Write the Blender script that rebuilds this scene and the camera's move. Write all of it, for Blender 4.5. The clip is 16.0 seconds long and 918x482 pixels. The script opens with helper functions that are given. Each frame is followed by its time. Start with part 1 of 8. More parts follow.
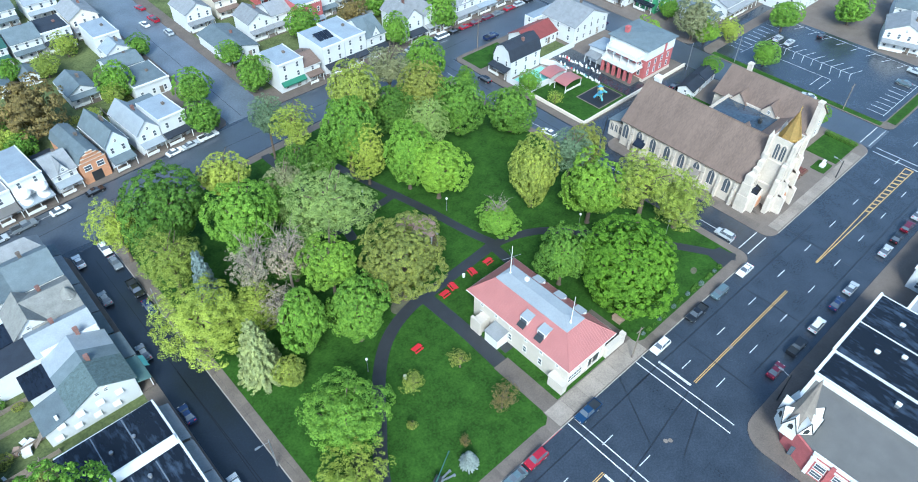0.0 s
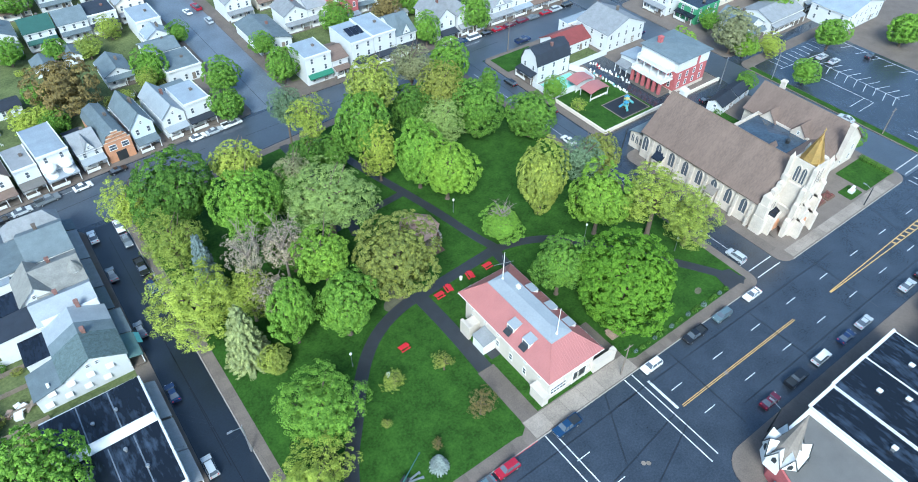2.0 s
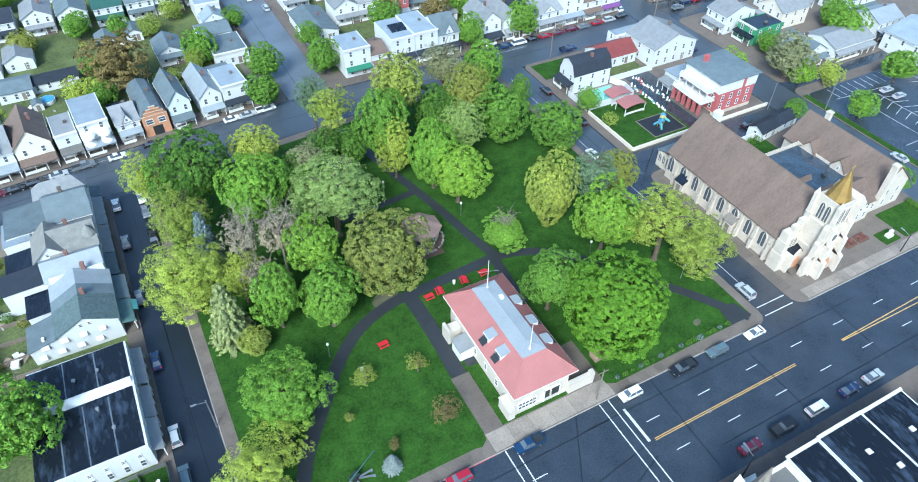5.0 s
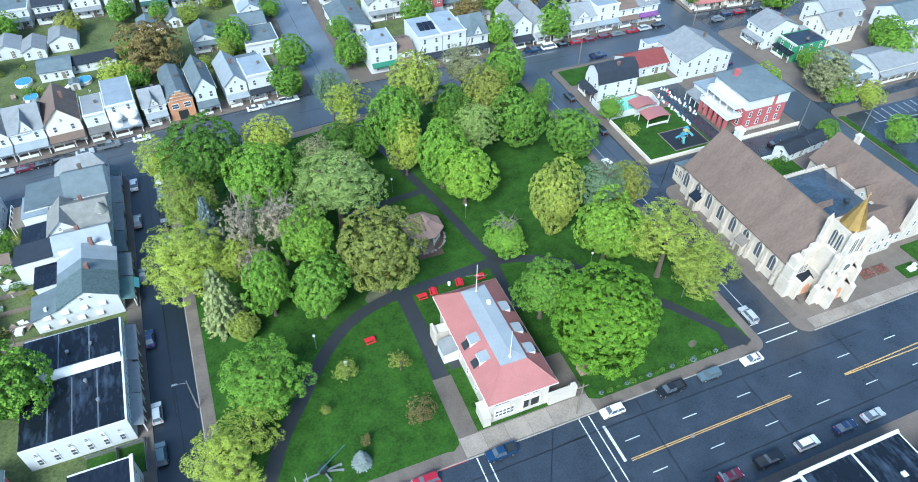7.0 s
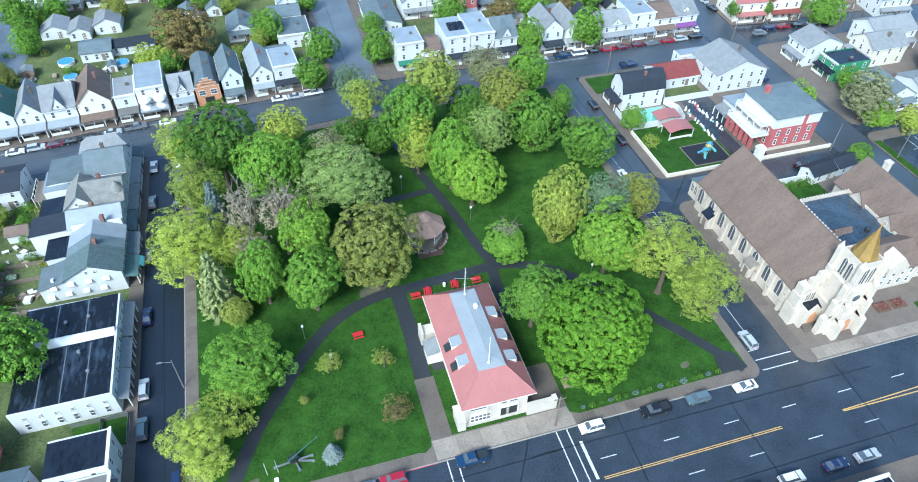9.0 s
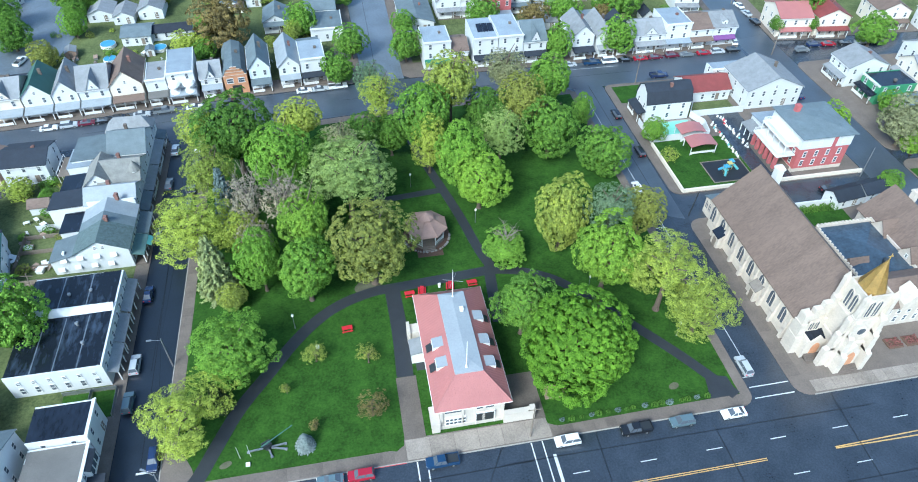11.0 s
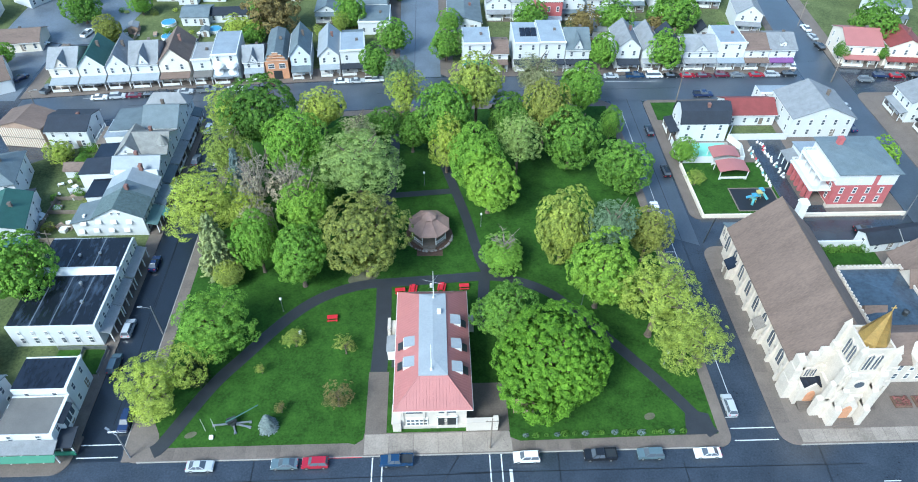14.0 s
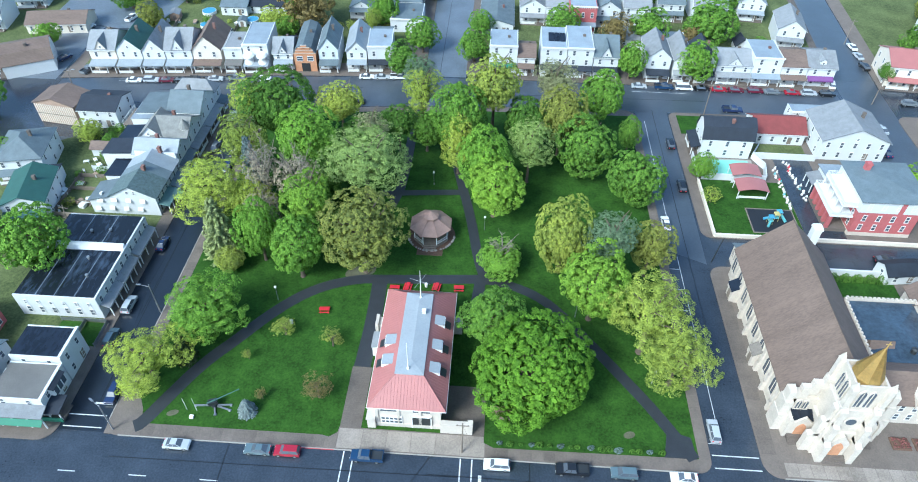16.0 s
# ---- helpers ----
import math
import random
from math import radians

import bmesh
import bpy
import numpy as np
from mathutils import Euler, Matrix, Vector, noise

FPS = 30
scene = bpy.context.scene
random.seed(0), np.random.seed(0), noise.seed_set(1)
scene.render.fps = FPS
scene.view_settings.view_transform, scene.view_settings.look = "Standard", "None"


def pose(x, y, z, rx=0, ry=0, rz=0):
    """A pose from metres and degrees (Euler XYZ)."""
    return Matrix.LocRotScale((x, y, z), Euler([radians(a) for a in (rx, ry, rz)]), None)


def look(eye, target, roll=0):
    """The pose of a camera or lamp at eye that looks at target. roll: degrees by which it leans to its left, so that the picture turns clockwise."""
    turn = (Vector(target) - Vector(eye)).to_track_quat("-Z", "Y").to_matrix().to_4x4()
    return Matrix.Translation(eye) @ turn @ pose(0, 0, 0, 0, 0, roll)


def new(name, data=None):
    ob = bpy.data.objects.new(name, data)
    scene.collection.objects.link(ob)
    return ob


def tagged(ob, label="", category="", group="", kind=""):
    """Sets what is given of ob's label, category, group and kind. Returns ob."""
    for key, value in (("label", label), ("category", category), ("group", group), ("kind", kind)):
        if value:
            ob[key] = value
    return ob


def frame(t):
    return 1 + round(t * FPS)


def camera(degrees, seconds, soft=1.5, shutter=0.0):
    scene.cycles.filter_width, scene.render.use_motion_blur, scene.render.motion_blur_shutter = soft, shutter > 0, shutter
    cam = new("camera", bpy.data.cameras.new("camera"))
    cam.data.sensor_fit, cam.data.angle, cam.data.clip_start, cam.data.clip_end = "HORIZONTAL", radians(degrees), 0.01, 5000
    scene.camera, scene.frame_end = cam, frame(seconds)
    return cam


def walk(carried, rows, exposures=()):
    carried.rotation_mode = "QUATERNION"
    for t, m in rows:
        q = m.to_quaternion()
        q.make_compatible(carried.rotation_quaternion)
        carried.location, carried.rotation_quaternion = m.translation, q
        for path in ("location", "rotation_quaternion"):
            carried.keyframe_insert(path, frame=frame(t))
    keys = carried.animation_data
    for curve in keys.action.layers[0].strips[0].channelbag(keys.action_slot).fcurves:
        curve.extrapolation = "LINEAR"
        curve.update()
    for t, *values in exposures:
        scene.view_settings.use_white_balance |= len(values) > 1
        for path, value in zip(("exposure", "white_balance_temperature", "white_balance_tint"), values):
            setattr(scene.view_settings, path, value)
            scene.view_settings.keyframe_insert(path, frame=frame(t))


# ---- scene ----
cam = camera(68.1, 16.0, soft=1.0)
PATH = [
    (0, -79.532, -36.898, 108.992, 46.051, -0.639, -42.392),
    (0.5, -77.346, -38.602, 108.954, 46.064, -0.627, -40.931),
    (1, -75.136, -40.227, 108.912, 46.058, -0.636, -39.441),
    (1.5, -72.861, -41.816, 108.853, 46.06, -0.628, -37.95),
    (2, -70.594, -43.326, 108.821, 46.06, -0.625, -36.53),
    (2.5, -68.261, -44.809, 108.772, 46.081, -0.62, -35.149),
    (3, -65.902, -46.222, 108.732, 46.089, -0.621, -33.759),
    (3.5, -63.517, -47.581, 108.701, 46.107, -0.623, -32.319),
    (4, -61.104, -48.862, 108.69, 46.105, -0.623, -30.859),
    (6.5, -48.542, -54.425, 108.603, 46.12, -0.633, -23.657),
    (7, -45.969, -55.291, 108.593, 46.09, -0.645, -22.227),
    (7.5, -43.375, -56.183, 108.523, 46.103, -0.638, -20.797),
    (8, -40.734, -56.97, 108.509, 46.1, -0.64, -19.347),
    (8.5, -38.124, -57.677, 108.464, 46.09, -0.65, -17.907),
    (9, -35.421, -58.348, 108.452, 46.085, -0.64, -16.456),
    (11.5, -21.896, -60.722, 108.396, 46.062, -0.63, -9.235),
    (12, -19.145, -60.971, 108.393, 46.053, -0.626, -7.805),
    (12.5, -16.43, -61.142, 108.409, 46.036, -0.632, -6.385),
    (13, -13.675, -61.268, 108.4, 46.038, -0.627, -4.935),
    (13.5, -10.914, -61.35, 108.352, 46.042, -0.631, -3.515),
    (14, -8.196, -61.344, 108.318, 46.025, -0.636, -2.054),
    (14.5, -5.44, -61.286, 108.291, 46.028, -0.64, -0.574),
    (15, -2.697, -61.166, 108.267, 46.042, -0.633, 0.856),
    (15.5, 0.03, -60.984, 108.22, 46.046, -0.636, 2.286),
    (16, 2.768, -60.732, 108.172, 46.051, -0.639, 3.746),
]
walk(cam, [(t, pose(x, y, z, rx, ry, rz)) for t, x, y, z, rx, ry, rz in PATH])

# ---- light ----
SUN_ELEVATION, SUN_AZIMUTH = 42.0, 222.0   # degrees, clockwise from +y
world = bpy.data.worlds.new("sky")
scene.world = world
world.use_nodes = True
wn = world.node_tree.nodes
sky = wn.new("ShaderNodeTexSky")
sky.sky_type = 'NISHITA'
sky.sun_disc = False
sky.sun_elevation, sky.sun_rotation = radians(SUN_ELEVATION), radians(SUN_AZIMUTH)
sky.dust_density, sky.air_density, sky.ozone_density = 1.6, 1.0, 2.0
world.node_tree.links.new(sky.outputs[0], wn["Background"].inputs[0])
wn["Background"].inputs[1].default_value = 0.125
sun = new("sun", bpy.data.lights.new("sun", "SUN"))
sun.data.energy, sun.data.angle, sun.data.color = 2.1, radians(20), (1.0, 0.97, 0.93)
az, el = radians(SUN_AZIMUTH), radians(SUN_ELEVATION)
sun.matrix_world = look((math.sin(az) * math.cos(el) * 300, math.cos(az) * math.cos(el) * 300, math.sin(el) * 300), (0, 0, 0))
scene.view_settings.exposure = 1.32
scene.view_settings.use_white_balance = True
scene.view_settings.white_balance_temperature, scene.view_settings.white_balance_tint = 5620, -4

# ---- materials ----
def mat(name, color, rough=0.8, metal=0.0, var=0.18, scale=0.6, fine=9.0, bump=0.15, obj=0.0, island=0.0, spec=0.5, tint=None, coat=0.0, stretch=(1, 1, 1), span=(0.55, 1.45)):
    """Base colour with two scales of mottling, a fine relief, and changes from piece to piece."""
    m = bpy.data.materials.new(name)
    m.use_nodes = True
    n, l = m.node_tree.nodes, m.node_tree.links
    b = n["Principled BSDF"]
    b.inputs["Roughness"].default_value, b.inputs["Metallic"].default_value = rough, metal
    b.inputs["Specular IOR Level"].default_value = spec
    b.inputs["Coat Weight"].default_value = coat
    geo = n.new("ShaderNodeNewGeometry")
    vec = n.new("ShaderNodeVectorMath"); vec.operation = 'MULTIPLY'
    vec.inputs[1].default_value = stretch
    l.new(geo.outputs["Position"], vec.inputs[0])
    big, small = n.new("ShaderNodeTexNoise"), n.new("ShaderNodeTexNoise")
    for t, s, d in ((big, scale, 4), (small, fine, 3)):
        t.inputs["Scale"].default_value, t.inputs["Detail"].default_value = s, d
        t.inputs["Roughness"].default_value = 0.6
        l.new(vec.outputs[0], t.inputs["Vector"])
    add = n.new("ShaderNodeMath"); add.operation = 'ADD'
    l.new(big.outputs[0], add.inputs[0]); l.new(small.outputs[0], add.inputs[1])
    last = add.outputs[0]
    def more(socket, amount):
        k = n.new("ShaderNodeMath"); k.operation = 'MULTIPLY_ADD'
        l.new(socket, k.inputs[0]); k.inputs[1].default_value = amount; l.new(last, k.inputs[2])
        c = n.new("ShaderNodeMath"); c.operation = 'SUBTRACT'
        l.new(k.outputs[0], c.inputs[0]); c.inputs[1].default_value = amount / 2
        return c.outputs[0]
    if obj:
        info = n.new("ShaderNodeObjectInfo"); last = more(info.outputs["Random"], obj)
    if island:
        last = more(geo.outputs["Random Per Island"], island)
    ramp = n.new("ShaderNodeMapRange")
    ramp.inputs["From Min"].default_value, ramp.inputs["From Max"].default_value = span
    ramp.clamp = True
    l.new(last, ramp.inputs["Value"])
    mix = n.new("ShaderNodeMix"); mix.data_type = 'RGBA'
    tint = tint or (1, 1, 1)
    mix.inputs[6].default_value = (*[min(1, c * (1 - var)) for c in color], 1)
    mix.inputs[7].default_value = (*[min(1, c * (1 + var) * t) for c, t in zip(color, tint)], 1)
    l.new(ramp.outputs[0], mix.inputs[0]); l.new(mix.outputs[2], b.inputs["Base Color"])
    if bump:
        bp = n.new("ShaderNodeBump")
        bp.inputs["Strength"].default_value, bp.inputs["Distance"].default_value = bump, 0.05
        l.new(small.outputs[0], bp.inputs["Height"]); l.new(bp.outputs[0], b.inputs["Normal"])
    return m

def leaf_mat(name, color, tint=(1.25, 1.1, 0.75), obj=0.4, var=0.33):
    m = mat(name, color, rough=0.75, var=var, scale=0.25, fine=1.0, bump=0, obj=obj, island=0.55, spec=0.12, tint=tint)
    b = m.node_tree.nodes["Principled BSDF"]
    b.inputs["Subsurface Weight"].default_value = 0.0
    n, l = m.node_tree.nodes, m.node_tree.links
    tr = n.new("ShaderNodeBsdfTranslucent")
    src = b.inputs["Base Color"].links[0].from_socket
    l.new(src, tr.inputs[0])
    ms = n.new("ShaderNodeMixShader"); ms.inputs[0].default_value = 0.22
    l.new(b.outputs[0], ms.inputs[1]); l.new(tr.outputs[0], ms.inputs[2])
    l.new(ms.outputs[0], n["Material Output"].inputs[0])
    return m

M = dict(
    # sky sheen put into road tones: least in west street, most in northern ones
    sheenless=mat("sheenless_dark_asphalt", (0.014, 0.019, 0.028), 0.3, spec=0.6, var=0.5, scale=0.16, fine=3.0, bump=0.1),
    asphalt=mat("asphalt", (0.033, 0.041, 0.055), 0.24, spec=0.85, var=0.6, scale=0.16, fine=3.0, bump=0.1),
    # distance haze too is put into this pale northern tone
    worn=mat("worn_pale_sheen_asphalt", (0.115, 0.135, 0.165), 0.4, var=0.5, scale=0.12, fine=2.0, bump=0.1, spec=0.7),
    worn_dark=mat("worn_sheen_asphalt", (0.055, 0.068, 0.088), 0.35, var=0.4, scale=0.12, fine=2.0, bump=0.1, spec=0.8),
    path=mat("path_asphalt", (0.028, 0.031, 0.037), 0.55, var=0.3, scale=0.5, fine=5.0),
    concrete=mat("pavement_concrete", (0.138, 0.113, 0.097), 0.8, var=0.34, scale=0.3, fine=4.0, obj=0.35),
    plaza=mat("plaza_concrete", (0.26, 0.222, 0.19), 0.8, var=0.4, scale=0.25, fine=4.0, obj=0.3),
    gazebo_roof=mat("reddish_brown_shingles", (0.36, 0.23, 0.185), 0.75, var=0.25, scale=0.8, fine=6),
    tar=mat("tar_seal", (0.008, 0.009, 0.011), 0.35, var=0.3),
    chimney=mat("chimney_brick", (0.19, 0.1, 0.085), 0.8, var=0.3, scale=2, fine=10, obj=0.5),
    kerbstone=mat("kerb_concrete", (0.31, 0.29, 0.265), 0.8, var=0.3, scale=0.8),
    grass=mat("lawn", (0.0235, 0.076, 0.0115), 0.9, var=0.7, scale=0.3, fine=2.6, bump=1.0, spec=0.15, tint=(1.3, 1.0, 0.9)),
    # yard green lightened: the haze over distant plots is put into it
    yard=mat("yard", (0.066, 0.112, 0.042), 0.9, var=0.65, scale=0.12, fine=2.0, bump=0.5, spec=0.15, tint=(1.6, 1.1, 1.2)),
    ground=mat("far_ground", (0.09, 0.12, 0.06), 0.9, var=0.4, scale=0.03, fine=0.4, spec=0.1),
    dirt=mat("worn_pale_earth", (0.1, 0.098, 0.06), 0.9, var=0.45, scale=0.8, fine=6),
    cable=mat("black_cable", (0.03, 0.03, 0.035), 0.6),
    mulch=mat("mulch", (0.12, 0.07, 0.05), 0.9, var=0.4, scale=2, fine=12),
    white_line=mat("white_road_paint", (0.56, 0.57, 0.58), 0.6, var=0.45, scale=1.5, fine=8),
    yellow_line=mat("yellow_road_paint", (0.52, 0.33, 0.11), 0.6, var=0.4, scale=1.5, fine=8),
    red_kerb=mat("red_kerb_paint", (0.45, 0.06, 0.07), 0.6),
    white=mat("white_siding", (0.6, 0.615, 0.63), 0.6, var=0.06, scale=0.4, fine=3, obj=0.25),
    cream=mat("cream_siding", (0.66, 0.6, 0.52), 0.6, var=0.08, scale=0.4, fine=3, obj=0.2),
    greysid=mat("pale_blue_siding", (0.6, 0.66, 0.72), 0.6, var=0.08, scale=0.4, fine=3, obj=0.2),
    stone=mat("cream_stone", (0.535, 0.475, 0.415), 0.8, var=0.22, scale=0.5, fine=5),
    stucco=mat("cream_stucco", (0.52, 0.47, 0.42), 0.75, var=0.12, scale=0.4, fine=4),
    brick=mat("red_brick", (0.4, 0.11, 0.115), 0.8, var=0.25, scale=1.0, fine=10),
    orange_brick=mat("orange_brick", (0.5, 0.25, 0.14), 0.8, var=0.25, scale=1.0, fine=10),
    slate=mat("slate_roof", (0.12, 0.15, 0.168), 0.65, spec=0.4, var=0.35, scale=0.5, fine=7, obj=0.3),
    tarred=mat("grey_gravel_roof", (0.13, 0.125, 0.12), 0.8, var=0.25, scale=0.3, fine=6),
    mottled=mat("mottled_slate", (0.095, 0.13, 0.135), 0.75, spec=0.3, var=0.55, scale=1.6, fine=5),
    greyroof=mat("grey_shingle_roof", (0.225, 0.235, 0.25), 0.8, spec=0.35, var=0.28, scale=0.7, fine=7, obj=0.4),
    mossgrey=mat("weathered_grey_shingle", (0.2, 0.2, 0.19), 0.8, spec=0.3, var=0.35, scale=0.7, fine=5),
    palegrey=mat("pale_coated_roof", (0.27, 0.3, 0.33), 0.6, var=0.2, scale=0.5, fine=5),
    greenslate=mat("green_grey_porch_roof", (0.1, 0.17, 0.165), 0.6, var=0.3, scale=0.8, fine=6),
    darkroof=mat("dark_shingle_roof", (0.026, 0.032, 0.045), 0.7, spec=0.3, var=0.35, scale=0.5, fine=7, obj=0.3),
    brownroof=mat("brown_shingle_roof", (0.15, 0.106, 0.086), 0.75, var=0.38, scale=0.35, fine=3.5, stretch=(0.35, 1.0, 0.35)),
    membrane=mat("black_roof_membrane", (0.012, 0.016, 0.026), 0.2, spec=0.4, var=0.85, scale=0.35, fine=1.6, stretch=(1, 0.35, 1), bump=0.25),
    # pale streaks: reflected sky on the wet roof, put into the colour
    streaked=mat("sheen_streaked_roof_membrane", (0.022, 0.029, 0.044), 0.2, spec=0.4, var=0.6, scale=0.35, fine=1.3, stretch=(1.0, 0.3, 1), bump=0.25, span=(1.0, 1.5), tint=(2.0, 2.1, 2.1)),
    wetblue=mat("wet_blue_grey_membrane", (0.045, 0.066, 0.095), 0.25, spec=0.5, var=0.5, scale=0.3, fine=1.5, bump=0.2),
    silver=mat("silver_coated_flat_roof", (0.25, 0.29, 0.335), 0.55, var=0.28, scale=0.3, fine=4, obj=0.3),
    redroof=mat("red_painted_metal_roof", (0.34, 0.135, 0.128), 0.5, var=0.16, scale=0.3, fine=5),
    deepred=mat("deep_red_roof", (0.19, 0.045, 0.042), 0.65, var=0.3),
    greenroof=mat("dark_green_roof", (0.03, 0.09, 0.075), 0.6, var=0.25),
    green=mat("green_siding", (0.06, 0.25, 0.12), 0.6, var=0.15),
    deck=mat("pale_roof_coating", (0.29, 0.315, 0.34), 0.4, var=0.14, scale=0.3, fine=3),
    # base raised from near black: reflected sky is painted into the panes
    glass=mat("window_glass", (0.085, 0.1, 0.125), 0.12, var=0.2, bump=0, spec=0.8),
    trim=mat("white_trim", (0.68, 0.68, 0.67), 0.5, var=0.06),
    tan_slate=mat("weathered_turret_slate", (0.2, 0.175, 0.155), 0.8, var=0.35, scale=1.2, fine=6),
    tan=mat("tan_board_siding", (0.34, 0.235, 0.18), 0.8, var=0.3, scale=0.8, fine=6),
    wood=mat("weathered_wood", (0.2, 0.165, 0.135), 0.8, var=0.3, scale=2, fine=12, obj=0.4),
    bark=mat("bark", (0.12, 0.09, 0.07), 0.9, var=0.35, scale=2, fine=10, bump=0.5),
    palebark=mat("pale_bark", (0.24, 0.2, 0.175), 0.9, var=0.3, scale=2, fine=10),
    metal=mat("grey_metal", (0.35, 0.36, 0.38), 0.45, 0.7, var=0.15),
    darkmetal=mat("dark_metal", (0.05, 0.055, 0.06), 0.5, 0.5, var=0.2),
    gold=mat("gilded_metal", (0.56, 0.38, 0.13), 0.45, 0.25, var=0.3, scale=1.5),
    red=mat("red_paint", (0.5, 0.02, 0.035), 0.5, var=0.15),
    tyre=mat("tyre_rubber", (0.02, 0.02, 0.02), 0.8),
    pool=mat("pool_cover", (0.22, 0.55, 0.45), 0.5, var=0.12),
    black_mat=mat("black_rubber_mat", (0.015, 0.017, 0.022), 0.6),
    blue=mat("blue_plastic", (0.07, 0.26, 0.42), 0.4), yellow=mat("yellow_plastic", (0.42, 0.36, 0.14), 0.4), teal=mat("teal_plastic", (0.12, 0.36, 0.38), 0.4),
    awning=mat("green_awning", (0.03, 0.16, 0.1), 0.7), purple=mat("purple_awning", (0.16, 0.06, 0.2), 0.7),
    flowers=mat("red_flowers", (0.15, 0.055, 0.05), 0.8, var=0.6, island=0.6), lamp_glass=mat("lamp_globe", (0.8, 0.8, 0.78), 0.3, var=0.03),
)
LEAF = dict(
    giant=leaf_mat("deep_maple_leaves", (0.108, 0.235, 0.034)),
    maple=leaf_mat("maple_leaves", (0.15, 0.3, 0.06)),
    bright=leaf_mat("bright_maple_leaves", (0.19, 0.345, 0.062)),
    lime=leaf_mat("young_yellow_green_leaves", (0.28, 0.375, 0.092)),
    olive=leaf_mat("olive_leaves", (0.232, 0.28, 0.085)),
    yellow=leaf_mat("yellow_green_leaves", (0.3, 0.385, 0.1)),
    # for dark maples and hedges; also paints shade onto inner grove trees
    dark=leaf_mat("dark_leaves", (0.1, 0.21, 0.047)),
    grey=leaf_mat("grey_green_leaves", (0.25, 0.36, 0.125), tint=(1.2, 1.1, 0.9)),
    sage=leaf_mat("sage_green_leaves", (0.163, 0.242, 0.152), tint=(1.15, 1.1, 1.0)),
    pale=leaf_mat("thin_pale_olive_leaves", (0.275, 0.297, 0.167), tint=(1.1, 1.05, 0.95)),
    bare=leaf_mat("grey_brown_buds", (0.4, 0.37, 0.28), tint=(1.1, 1.0, 0.95)),
    copper=leaf_mat("copper_leaves", (0.19, 0.165, 0.085)),
    spruce=leaf_mat("pale_spruce_needles", (0.284, 0.348, 0.176), tint=(1.2, 1.1, 0.9)),
    blue=leaf_mat("blue_spruce_needles", (0.189, 0.246, 0.245), tint=(1.1, 1.1, 1.1)),
    silver=leaf_mat("silvery_spruce_needles", (0.31, 0.365, 0.363), tint=(1.1, 1.1, 1.05)),
    darkspruce=leaf_mat("dark_spruce_needles", (0.043, 0.068, 0.039)),
)

# ---- mesh helpers ----
def mesh_of(name, verts, faces, material, smooth=False):
    me = bpy.data.meshes.new(name)
    me.from_pydata(verts, [], faces)
    me.materials.append(material)
    if smooth:
        me.polygons.foreach_set("use_smooth", [True] * len(me.polygons))
    me.update()
    return me

def thing(name, m, label="", category="", group="", kind=""):
    ob = new(name)
    ob.matrix_world = m
    return tagged(ob, label, category, group, kind)

def link(name, me, parent=None, m=None, label=""):
    ob = new(name, me)
    ob.parent = parent
    if m is not None:
        ob.matrix_basis = m
    return tagged(ob, label)

